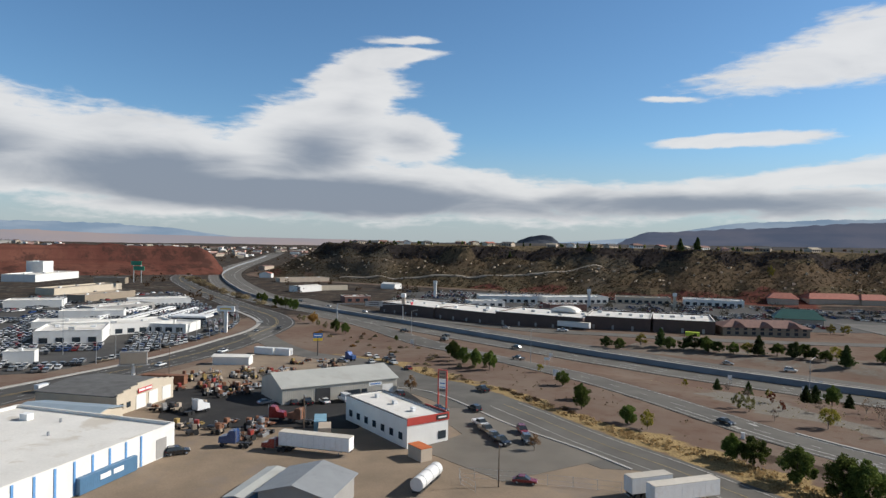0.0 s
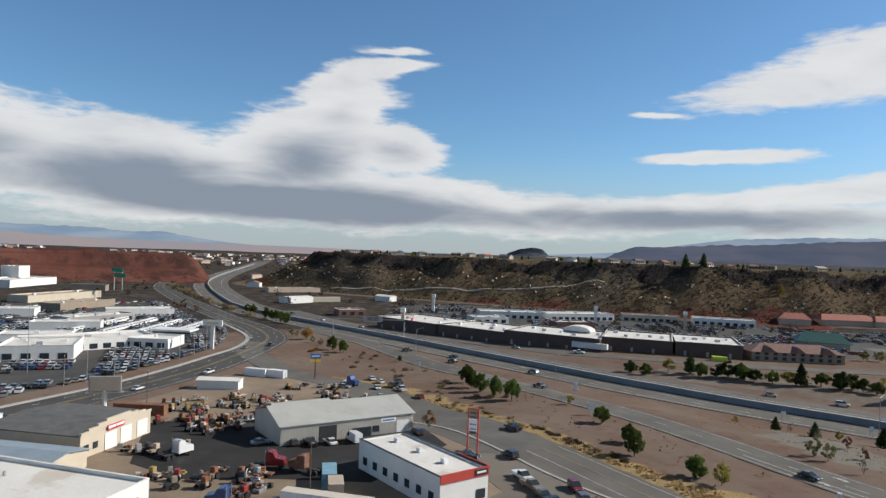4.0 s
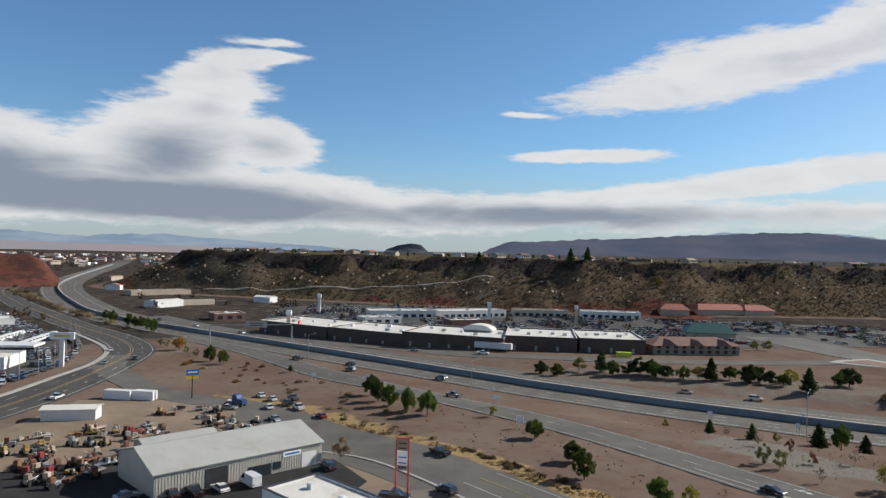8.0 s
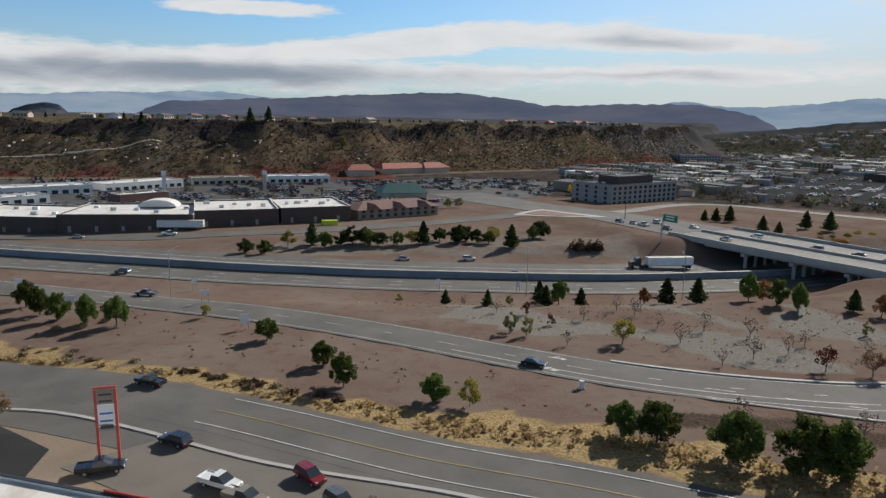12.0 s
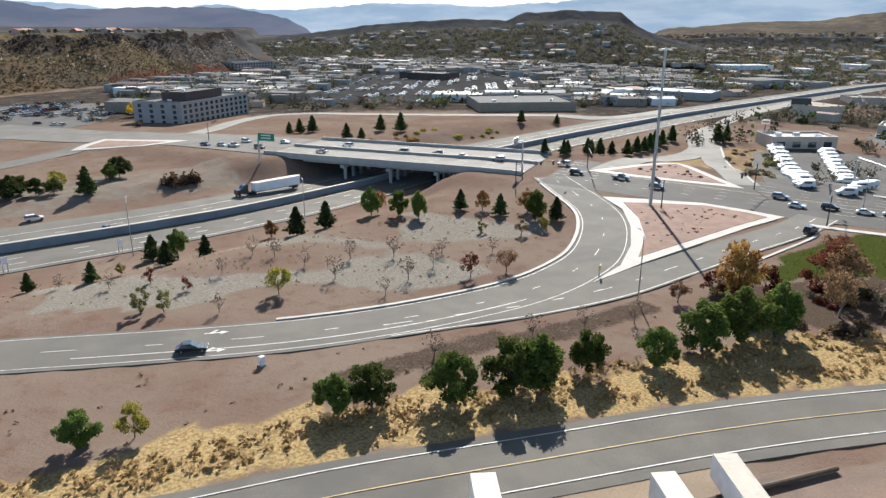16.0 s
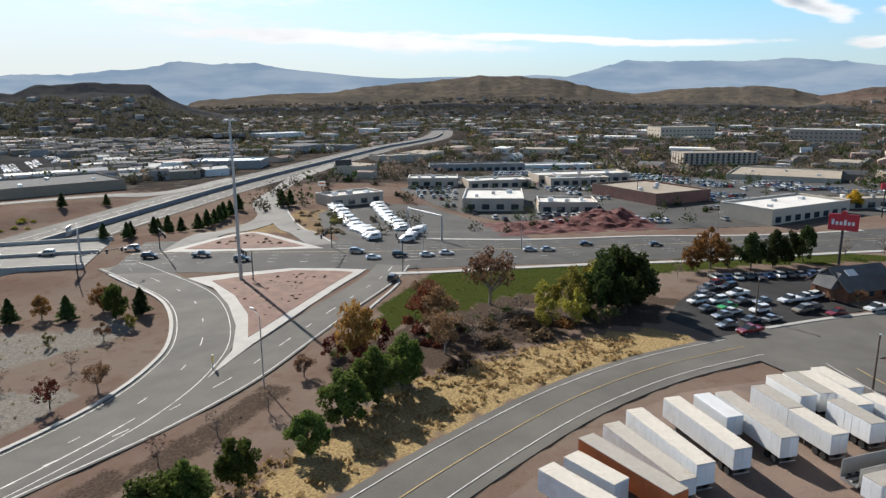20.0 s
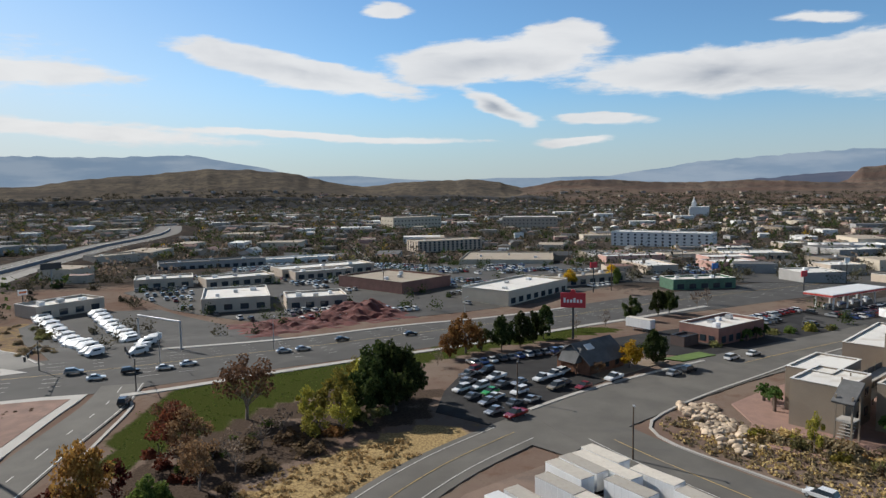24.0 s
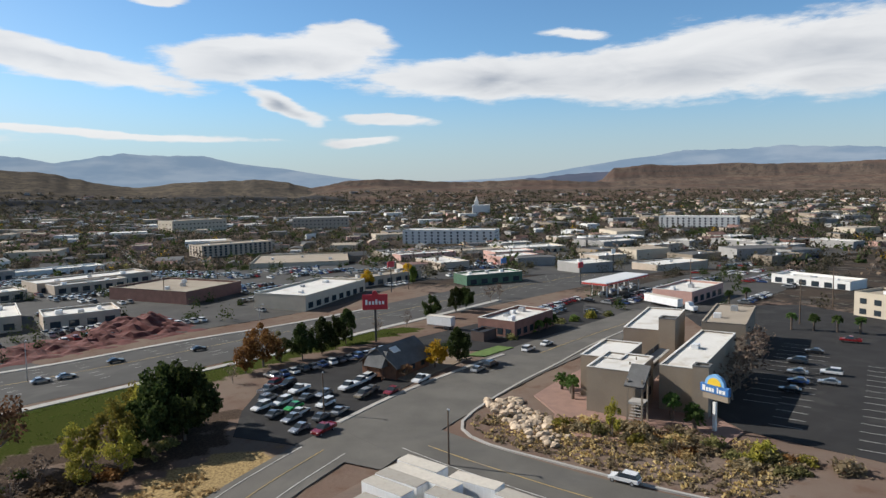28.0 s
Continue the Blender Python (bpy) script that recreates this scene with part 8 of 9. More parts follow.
BUILDINGS = [("apartment_block", "brown four-storey apartment block", 617, 6, -67, 62, 26, 12, tan_wall, tan_roof, 4), ("apartment_block", "white and grey four-storey apartment block", 664, -207, -124, 94, 26, 17, white_wall, white_roof, 4),
             ("office_block", "pale stepped office building with dark glass", 1019, 45, -60, 80, 40, 22, cream_wall, tan_roof, 3), ("office_block", "tan office building with dark glass", 1098, -144, -102, 86, 40, 22, tan_wall, white_roof, 3),
             ("large_store", "broad low store with a tan flat roof", 440, -30, -100, 56, 52, 6, cream_wall, tan_roof, 0), ("cream_store", "cream stucco store with a white flat roof", 279, -14, -41, 43, 21.5, 6.6, cream_wall, white_roof, 1),
             ("brick_store", "red brick store with a tan flat roof", 311, 36, -43, 30, 40, 6, brick_wall, tan_roof, 0), ("shop_row", "long tan shop row with a white roof", 367, 76, -59, 50, 18, 6, tan_wall, white_roof, 1), ("shop_block", "tan stucco shop block with a white roof", 268, 64, -74, 22, 16, 5.5, tan_wall, white_roof, 1),
             ("shop_block", "tan stucco shop block with an awning and white roof", 273, 95, -74, 24, 30, 6, tan_wall, white_roof, 1), ("shop_row", "tan shop row with a white flat roof", 328, 110, -59, 31, 16, 5, tan_wall, white_roof, 1), ("shop_row", "tan shop row with dark windows", 322, 141, -70, 24.5, 16, 5.5, tan_wall, white_roof, 1),
             ("shop_row", "long shop row with a pale roof", 349, 74, -60, 30, 10, 5, tan_wall, white_roof, 1), ("rv_store", "tan store with a stepped white parapet", 253, 151, -33, 24, 14, 5.5, tan_wall, white_roof, 1), ("apartment_block", "white apartment block with balconies", 624, -477, -138, 79, 26, 15, white_wall, white_roof, 4),
             ("motel_row", "low motel row with blue fascia", 223, -203, -167, 31, 12, 4.6, white_wall, white_roof, 1), ("cream_lodge", "cream stucco lodge building", 165, -168, -172, 14, 14, 9, cream_wall, tan_roof, 2), ("shop_block", "pink and white shop block", 217, -137, -62, 27, 14, 5.5, pink_wall, white_roof, 1), ("bank", "white low building with a pale roof", 519, -299, -98, 50, 25, 5.5, white_wall, white_roof, 1),
             ("shop_block", "low white shop block with a flat roof", 461, -195, -91, 44, 25, 5.5, cream_wall, white_roof, 1), ("green_shop", "low shop with a green canopy", 288, -90, -83, 27, 12, 5.5, green_metal, white_roof, 1), ("tan_shop", "low tan shop with a flat roof", 310, -48, -63, 38, 12, 5, tan_wall, tan_roof, 1),
             # The hotel gets grey walls in place of the shade on them.
             ("hotel", "hotel with walls greyed for shade, rows of windows and a dark roof", 86, 378, 40, 56, 28, 14, grey_wall, grey_roof, 4), ("large_store", "large store with a dark grey roof", 253, 318, -26, 54, 46, 7, brown_wall, grey_roof, 0), ("large_store", "broad store with a blue-grey roof", 406, 329, -66, 48, 30, 7, grey_wall, blue_roof, 0), ("long_shed", "long white industrial building", 929, 644, -28, 76, 40, 8, white_wall, white_roof, 0),
             ("shop_row", "white stucco shop row with arches", -228, 333, 45, 42, 18, 6, white_wall, white_roof, 1), ("shop_row", "white stucco shop row with arches", -202, 380, 58, 50, 18, 6, white_wall, white_roof, 1), ("shop_row", "cream shop row under the slope", -168, 425, 31, 40, 16, 6, cream_wall, tan_roof, 1), ("shop_row", "cream shop row under the slope", -124, 450, 25, 42, 16, 6, white_wall, white_roof, 1),
             ("red_shop", "small red-walled shop with a white roof", -289, 242, 66, 18, 12, 5, brick_wall, white_roof, 1), ("service_station", "low tan service station", -480, 334, 74, 50, 14, 5, tan_wall, tan_roof, 0), ("shop_block", "small white shop in the car park", -212, 289, 58, 23, 14, 5, white_wall, white_roof, 1), ("cinema", "red-walled cinema with a white flat roof", -165, 312, 56, 25, 12, 6, brick_wall, white_roof, 0),
             ("dealer_showroom", "long white dealer showroom", -224, 40, 62, 24, 24, 6.5, white_wall, white_roof, 1), ("dealer_showroom", "long white dealer showroom with a pale roof", -236, 60, 84, 46, 18, 6, white_wall, white_roof, 1), ("dealer_office", "white dealer office with glazed front", -226, 82, 40, 20, 16, 5, white_wall, white_roof, 1), ("dealer_workshop", "grey dealer workshop with a white roof", -324, 97, 102, 37, 14, 5, grey_wall, white_roof, 1),
             ("white_works", "tall white industrial building", -617, 145, 132, 68, 30, 8, white_wall, white_roof, 0), ("white_works_tower", "square white block on the industrial building", -640, 150, 132, 16, 16, 20, white_wall, white_roof, 0), ("long_store", "long cream building with a tan roof", -468, 127, 119, 67, 16, 6, cream_wall, tan_roof, 0), ("long_store", "long brown building with a tan roof", -403, 118, 120, 48, 14, 5.5, brown_wall, tan_roof, 0),
             ("office_block", "grey office block below the hill", 243, 799, 22, 55, 25, 12, grey_wall, grey_roof, 3), ("office_block", "brown office block below the hill", 357, 734, -1, 30, 25, 11, brown_wall, tan_roof, 3), ("office_block", "pale office block on the slope", 754, 1019, 28, 120, 30, 14, white_wall, tan_roof, 3), ("store_block", "dark low store with a grey roof", 364, 600, -69, 52, 30, 8, dark_wall, grey_roof, 0), ("store_block", "pale store on the slope", 614, 1060, 16, 80, 30, 10, grey_wall, blue_roof, 2),
             ("carpet_store", "tan store beside the freeway", 470, 230, -40, 34, 18, 7, tan_wall, tan_roof, 0), ("shop_row", "grey shop row beyond the plaza", 420, 150, -65, 60, 16, 6, grey_wall, grey_roof, 1), ("shop_row", "white shop row beyond the plaza", 470, 110, -65, 50, 16, 6, white_wall, white_roof, 1)]
for nm, lab, x, y, r, w, d, h, wall, roof, floors in BUILDINGS:
    h *= 0.8
    wins = []
    for fl in range(floors):
        z = 1.5 + fl * (h - 1.0) / max(1, floors)
        n = max(3, int(w / (4.2 if floors > 1 else 5)))
        wins.append(("s", min(n, 14), 1.9 if floors > 1 else 2.8, 1.5 if floors > 1 else 1.9, z))
        if floors > 1:
            wins.append(("w", 4, 1.8, 1.5, z)), wins.append(("e", 4, 1.8, 1.5, z))
    flat_building(nm, lab, x, y, r, w, d, h, wall, roof, 0.7, 3 if w > 20 else 1, wins, group="town buildings")
flat_building("hotel_penthouse", "dark upper storey on the hotel roof", 86, 378, 40, 30, 14, 3.4, dark_wall, grey_roof, 0.3, 2, z=at(86, 378) + 10.9, category="penthouse")
# strip of shops beside the freeway: dark backs, white roofs
for x, y, r, w, h in ((-206, 226, 0, 44, 6.5), (-164, 228, 3, 41, 6.2), (-122, 231.5, 12, 46, 6.5), (-90, 245, 24, 30, 6.2), (-64, 258, 26, 27, 6.0)):
    s = flat_building("shop_strip", "long dark-walled shop strip with a white roof", x, y, r, w, 32, h, dark_wall, white_roof, 0.5, 5, category="shop", group="shop strip beside the freeway")
    for k in range(int(w / 9)):
        part("service_door", box_mesh("service_door", 1.1, 0.12, 2.2, grey_wall), s, m=pose(-w / 2 + 4 + k * 9, -16.02, 0.1))
trailer(-100, 219, 10, 16, label="long white semi trailer behind the shops", group="trucks")
dm_ = thing("roof_dome", "pale domed skylight over the shops", "dome", -118, 240, 12, 4.2)
part("shell", mesh_of("dome", lambda bm: prism(bm, [(7 * math.cos(a), 2.6 * math.sin(a)) for a in np.linspace(0, math.pi, 12)], -4, 4), white_roof), dm_)
skip = thing("skip", "bright yellow-green waste skip beside the shops", "skip", -50.5, 238, 24)
part("body", box_mesh("skip_body", 6, 2.4, 1.8, mat("lime_painted_metal", (0.5, 0.6, 0.06), 0.5, var=0.1), 0, 0.05), skip)
cd = gable_building("condominium", "two-storey brown condominium with a brown hipped roof", -32, 270, 38, 38, 15, 4.0, 6.6, brown_wall, brown_roof, 0.8, category="house", hip=7, wins=(("s", 10, 1.5, 1.2, 1.3), ("s", 10, 1.5, 1.0, 3.2)))
for k in (-12, 0, 12):
    part("gable", mesh_of("cross_gable", lambda bm: prism(bm, [(k - 3, 3.9), (k, 6.2), (k + 3, 3.9)], -8.2, 0), brown_roof), cd, "brown tiled gable")
for x, y, r, w in ((-91, 503, 21, 26), (-64, 532, 40, 52), (-40, 548, 40, 30)):
    gable_building("red_roofed_hall", "hall with a red tiled roof under the slope", x, y, r, w * 0.8, 18, 4, 7.5, tan_wall, red_roof, 0.8, category="hall", hip=5, z=-4)
gable_building("green_roofed_restaurant", "restaurant with a stepped green metal roof", -38, 350, 20, 24, 16, 4, 8, tan_wall, green_roof, 1, category="restaurant", hip=5)
for x, y, h, m in ((-276, 308, 13, white_wall), (-173, 355, 13, white_wall), (-129, 395, 12, cream_wall), (-213, 215, 12, tan_wall)):
    t = thing("pylon_tower", "slim pale sign tower of the shopping centre", "sign tower", x, y, 30)
    part("shaft", box_mesh("tower_shaft", 2.0, 1.2, h, m, -1), t), part("cap", box_mesh("tower_cap", 2.6, 1.8, 2.2, sign_white), t, m=pose(0, 0, h - 2.5))
for x, y, h, c in ((-205, 214, 6, sign_red), (280, -45, 11, sign_red), (285, -96, 9, sign_blue), (262, -120, 8, sign_red), (300, -160, 10, sign_white)):
    t = thing("shop_sign", "shop sign on a tall post", "sign", x, y, -60)
    part("post", mesh_of("shop_post", lambda bm: tube(bm, (0, 0, -0.5), (0, 0, h), 0.2, 0.2, 8), dark_trim), t), part("panel", box_mesh("shop_panel", 3.6, 0.4, 2.2, c), t, m=pose(0, 0, h - 1))
us = thing("highway_sign", "orange and white sign on a tall post", "sign", 253, 164, -40)
part("post", mesh_of("hs_post", lambda bm: tube(bm, (0, 0, -0.5), (0, 0, 7), 0.2, 0.2, 8), dark_trim), us), part("panel", box_mesh("hs_panel", 3.0, 0.4, 1.8, sign_white), us, m=pose(0, 0, 6.4)), part("stripe", box_mesh("hs_stripe", 2.4, 0.44, 0.7, orange_metal), us, m=pose(0, 0, 7))
lp = thing("freeway_billboard", "dark billboard on one post beside the freeway", "billboard", 330, 196, -40)
part("post", mesh_of("lp_post", lambda bm: tube(bm, (0, 0, -0.5), (0, 0, 9), 0.4, 0.4, 8), concrete), lp), part("panel", box_mesh("lp_panel", 9, 0.8, 3, dark_trim), lp, m=pose(0, 0, 8))
# dug red earth
def mound():
    xs, ys = np.meshgrid(np.linspace(0, 1, 70), np.linspace(0, 1, 26))
    px = 203.5 + 33 * xs + 30 * ys
    py = 74 - 52 * xs + 16 * ys
    e = np.minimum(np.minimum(xs, 1 - xs) * 6, np.minimum(ys, 1 - ys) * 4).clip(0, 1)
    z = height(px, py) - 0.2 + e * (0.7 + 4.8 * step(ys, 0.15, 0.6) * step(xs, 0.4, 0.75) * (0.6 + 0.4 * lumps(px, py, 11, 3, 71)) + 0.9 * lumps(px, py, 7, 3, 72))
    n, m = xs.shape
    idx = np.arange(n * m).reshape(n, m)
    q = np.stack([idx[:-1, :-1], idx[:-1, 1:], idx[1:, 1:], idx[1:, :-1]], -1).reshape(-1, 4)[:, ::-1]
    me = bpy.data.meshes.new("red_earth_mound")
    me.from_pydata(np.column_stack([px.ravel(), py.ravel(), z.ravel()]).tolist(), [], q.tolist())
    me.materials.append(red_earth)
    tagged(new("earth_mound", me), "heaped bright red earth of a building site", "earth mound", kind="structure")
mound()

# ---- parked rows, far town, hills and mountains ----
fr = random.Random(5)
car_mats = [m for p in PAINTS[:6] for m in (p, p)] + [glass, glass]


def car_rows(name, label, rows, seed=1):
    """Rows of parked cars too many to count: x, y, heading of the row, number, spacing, turn of the cars."""
    r, out = random.Random(seed), []
    for x, y, hd, n, gap, turn in rows:
        for k in range(n):
            if r.random() < 0.08:
                continue
            px, py = x + k * gap * math.cos(radians(hd)), y + k * gap * math.sin(radians(hd))
            z, c, a = at(px, py) + 0.1, r.choice([0, 0, 0, 2, 2, 4, 6, 8, 10, 0]), radians(turn)
            out.append((px, py, z + 0.3, 4.6, 1.8, 0.65, a, c, 0))
            out.append((px - 0.2 * math.cos(a), py - 0.2 * math.sin(a), z + 0.95, 2.5, 1.55, 0.6, a, 12, 0))
            out.append((px - 0.2 * math.cos(a), py - 0.2 * math.sin(a), z + 1.55, 2.0, 1.45, 0.06, a, c, 0))
    return heap(name, label, "car", out, car_mats)


def fill_lot(name, label, poly, hd, seed, depth=15.5, gap=2.7, part_full=0.7, keep_out=()):
    """Double rows of parked cars over a lot, clear of the buildings."""
    r = np.random.RandomState(seed)
    a = radians(hd)
    ux, uy = math.cos(a), math.sin(a)
    p = np.array(poly)
    cx, cy = p.mean(0)
    R = np.hypot(p[:, 0] - cx, p[:, 1] - cy).max()
    u, v = np.meshgrid(np.arange(-R, R, gap), np.arange(-R, R, depth))
    u, v = np.r_[u.ravel(), u.ravel()], np.r_[v.ravel() - 2.6, v.ravel() + 2.6]
    x, y = cx + u * ux - v * uy, cy + u * uy + v * ux
    ok = inside(x, y, poly) & (lumps(x, y, 55, 2, seed) * 0.5 + 0.5 < part_full) & (r.rand(len(x)) < 0.84) & (np.mod(u, gap * 22) > gap * 3)
    for b in BUILDINGS + list(keep_out):
        bx, by, t, w, d = b[2], b[3], radians(b[4]), b[5], b[6]
        lx, ly = (x - bx) * math.cos(t) + (y - by) * math.sin(t), -(x - bx) * math.sin(t) + (y - by) * math.cos(t)
        ok &= ~((np.abs(lx) < w / 2 + 4) & (np.abs(ly) < d / 2 + 4))
    for line, clear in ((FREEWAY, 24), (curve(BEND, 8), 12), (curve(FRONTAGE, 8), 10), (CROSS, 24), (curve(FAR_RAMP, 8), 9)):
        ok &= away(x, y, line)[0] > clear
    out = []
    s = VEHICLE
    for px, py in zip(x[ok], y[ok]):
        z, c, t = at(px, py) + 0.05, int(r.choice([0, 0, 0, 2, 2, 4, 6, 6, 8, 10])), a + math.pi / 2 + r.normal() * 0.03
        tall = r.choice([1.0, 1.0, 1.25])
        px, py = px + r.normal() * 0.15, py + r.normal() * 0.15
        out.append((px, py, z + 0.3 * s, 4.7 * s, 1.85 * s, 0.65 * s * tall, t, c, 0))
        out.append((px - 0.2 * math.cos(t), py - 0.2 * math.sin(t), z + (0.3 + 0.65 * tall) * s, 2.6 * s, 1.6 * s, 0.55 * s, t, 12, 0))
        out.append((px - 0.2 * math.cos(t), py - 0.2 * math.sin(t), z + (0.85 + 0.65 * tall) * s, 2.1 * s, 1.5 * s, 0.06, t, c, 0))
    return heap(name, label, "car", out, car_mats)


SHOP_STRIP = [("", "", x, y, r, w, 32) for x, y, r, w in ((-206, 226, 0, 44), (-164, 228, 3, 41), (-122, 231.5, 12, 46), (-90, 245, 24, 30), (-64, 258, 26, 27), (-32, 270, 38, 40))]
fill_lot("dealer_cars", "many parked cars in rows at the dealers", DEALER_LOT[:7] + [(-300, 30), (-230, -30), (-172, -10)], 62, 2, 11.5, 2.5, 0.78)
fill_lot("outer_dealer_cars", "parked cars on the far dealer lots", [(-300, 142), (-420, 178), (-460, 120), (-400, 40), (-300, 30)], 30, 12, 17, 3.0, 0.62)
c_ = curve([(-160, 26), (-174, 50), (-190, 76), (-210, 101), (-240, 124), (-270, 136)], 2.9)
for k, p in enumerate(c_):
    if k % 6 != 5:
        car(p[0] - 3, p[1] + 1.5, 150, where="in the front row of the dealer", group="dealer front row", full=False)
fill_lot("mall_cars", "many parked cars in the shopping centre car park", MALL_LOT, 38, 3, 16, 2.7, 0.6, SHOP_STRIP)
fill_lot("plaza_cars", "many parked cars around the plaza shops", PLAZA_LOT, -62, 4, 17, 2.8, 0.5)
fill_lot("forecourt_cars", "parked cars beside the boulevard shops", GAS_LOT, -62, 6, 18, 3.0, 0.5)
fill_lot("strip_cars", "parked cars round the restaurant", STRIP_LOT, -56, 7, 20, 3.0, 0.4)
# motor homes
rv_boxes = []
for a, b, n in (((241, 152), (184, 106), 22), ((249, 137), (209, 108), 17), ((206, 100), (186, 96), 5)):
    for k in range(n):
        px, py = a[0] + (b[0] - a[0]) * k / (n - 1), a[1] + (b[1] - a[1]) * k / (n - 1)
        rv_boxes.append((px, py))
for k, (px, py) in enumerate(rv_boxes):
    rv = thing("motor_home" if k % 3 else "camper_trailer", "white motor home parked in a row", "motor home", px, py, 140 + (k * 7 % 5) * 3, group="parked motor homes")
    rv.scale = (0.8 + 0.1 * (k % 3), 0.82, 0.8 + 0.12 * (k % 2))
    part("body", kept("rv_body", lambda: mesh_of("rv_body", lambda bm: prism(bm, [(-2.9, 0.5), (-2.9, 2.3), (1.0, 2.35), (1.9, 1.5), (2.9, 1.25), (2.9, 0.5)], -1.0, 1.0), white_metal)), rv)
    part("window_band", box_mesh("rv_band", 2.6, 2.03, 0.45, glass), rv, m=pose(-0.4, 0, 1.55))
    for ax in (-1.8, 1.9):
        part("axle_wheels", kept("rv_wheels", lambda: mesh_of("rv_wheels", lambda bm: [tube(bm, (0, s - 0.12, 0.4), (0, s + 0.12, 0.4), 0.4, 0.4, 10) for s in (-0.9, 0.9)], rubber)), rv, m=pose(ax, 0, 0))
for k in range(64):
    row, q = k // 16, k % 16
    px, py = -248 - row * 13 - q * 2.3, 98 - row * 8 + q * 2.6
    rv = thing("camper_trailer", "white camper trailer in the dealer's rows", "camper", px, py, 130, group="dealer campers")
    part("body", kept("rv_body", lambda: None), rv), part("window_band", box_mesh("rv_band", 2.6, 2.03, 0.45, glass), rv, m=pose(-0.4, 0, 1.55))
for x, y, w, d, r in ((-176, 8, 9, 5, 60), (-196, -8, 12, 6, 60), (-262, 50, 26, 14, 62), (-300, 75, 30, 12, 62), (-345, 130, 36, 14, 70), (-375, 70, 30, 16, 62)):
    flat_building("dealer_shed", "low white dealer building among parked cars", x, y, r, w, d, 4.2, white_wall, white_roof, 0.4, 1, category="shed", group="dealer sheds")
cn = thing("dealer_canopy", "white glazed dealer showroom canopy at the kerb", "canopy", -239, 98, 40)
part("roof", mesh_of("dealer_canopy_roof", lambda bm: box(bm, -9, 9, -5, 5, 4.0, 4.8), white_metal), cn), part("glazing", mesh_of("dealer_glazing", lambda bm: box(bm, -6, 6, -3, 3, 0, 4.0), glass), cn, "dark showroom glass")
for k in range(14):
    p = c_[k * len(c_) // 14]
    street_lamp(p[0] + 1, p[1] - 1, 8.5, 330, 0.6, "white light pole in the dealer's front row", "dealer light poles")
street_lamp(-186.3, 23.8, 21, 0, 1.0, "very tall light pole at the dealers", "dealer light poles")
gx = thing("green_signs", "pair of large green road signs beyond the dealers", "road sign", -467, 167, 20, 5)
for k, z in ((0, 10.5), (1, 6.5)):
    part("board", box_mesh("green_board", 11, 0.3, 3.2, sign_green), gx, m=pose(k * 3, 0, z))
for k in (-3, 5):
    part("post", box_mesh("green_post", 0.5, 0.5, 14, steel, -3), gx, m=pose(k, 0.4, 0))
# houses on the mesa's rim
hr = random.Random(9)
rim = curve(MESA[(MESA[:, 0] > -660) & (MESA[:, 0] < 330)], 10)
tr_ = np.gradient(rim, axis=0)
tr_ /= np.linalg.norm(tr_, axis=1)[:, None]
nr_ = np.stack([-tr_[:, 1], tr_[:, 0]], 1)
for k in range(0, len(rim), 2):
    if hr.random() < 0.8:
        off = hr.uniform(112, 165)
        x, y = rim[k] + nr_[k] * off
        gable_building("rim_house", "stucco house on the mesa rim", x, y, hr.uniform(0, 180), hr.uniform(9, 15), hr.uniform(6.5, 9), hr.uniform(2.4, 3.2), hr.uniform(3.8, 4.8), hr.choice([tan_wall, cream_wall, brown_wall, white_wall, pink_wall]), hr.choice([red_roof, brown_roof, grey_roof, tan_roof, brown_roof]), 0.5, (("s", 4, 1.3, 1.2, 1.5),), category="house", hip=hr.choice([0, 3]), group="houses on the mesa")
    for _ in range(2):
        off = hr.uniform(96, 170)
        x, y = rim[min(k + 1, len(rim) - 1)] + nr_[k] * off
        tree(hr.choice(["pine", "conifer", "olive", "brown", "pine"]), x, y, hr.uniform(2.5, 5), 0.9, group="trees on the mesa")
for x, y, h in ((-186, 532, 12), (-172, 536, 12), (-260, 500, 9), (-330, 470, 6)):
    tree("conifer", x, y, h, 1.1, group="trees on the mesa")
tree("lime", -113, 545, 11, 0.6), tree("yellow", 60, 400, 8, 1.2), tree("lime", 66, 404, 7, 1.2), tree("lime", -10, 300, 5, 1.1), tree("lime", -5, 306, 5, 1.2)
# track cut across the slope
tk_line = [(-470, 372), (-420, 392), (-372, 412), (-320, 436), (-275, 462), (-240, 490)]
tagged(new("slope_track", ribbon(curve(tk_line, 6), 0.9, 0.9, lambda x, y: at(x, y) + 0.7, 1.2, tan_roof, "slope_track")), "pale track climbing across the mesa slope", "track", kind="structure")


# scrub and boulders on the slope, as stuff
def on_slope(n, lo, hi, seed):
    r = np.random.RandomState(seed)
    k = r.randint(0, len(rim) - 1, n)
    off = r.uniform(lo, hi, n)
    p = rim[k] + nr_[k] * off[:, None] + tr_[k] * r.uniform(-5, 5, (n, 1))
    return p[:, 0], p[:, 1], r


def clumps(name, label, x, y, r, size, kind, k=8, tall=0.6, category="scrub"):
    s = size * r.uniform(0.5, 1.4, len(x))
    z = height(x, y)
    c = np.column_stack([np.repeat(x, k), np.repeat(y, k), np.repeat(z, k)])
    d = r.normal(size=(len(c), 3)) * 0.45
    d[:, 2] = np.abs(d[:, 2]) * tall * 1.6 + 0.1
    c = c + d * np.repeat(s, k)[:, None]
    quad = cards(c, size * (0.42 if k < 9 else 0.21 if k < 40 else 0.13), r)
    return tagged(new(name, mesh_np(name, quad, LEAF[kind])), label, category, kind="stuff")


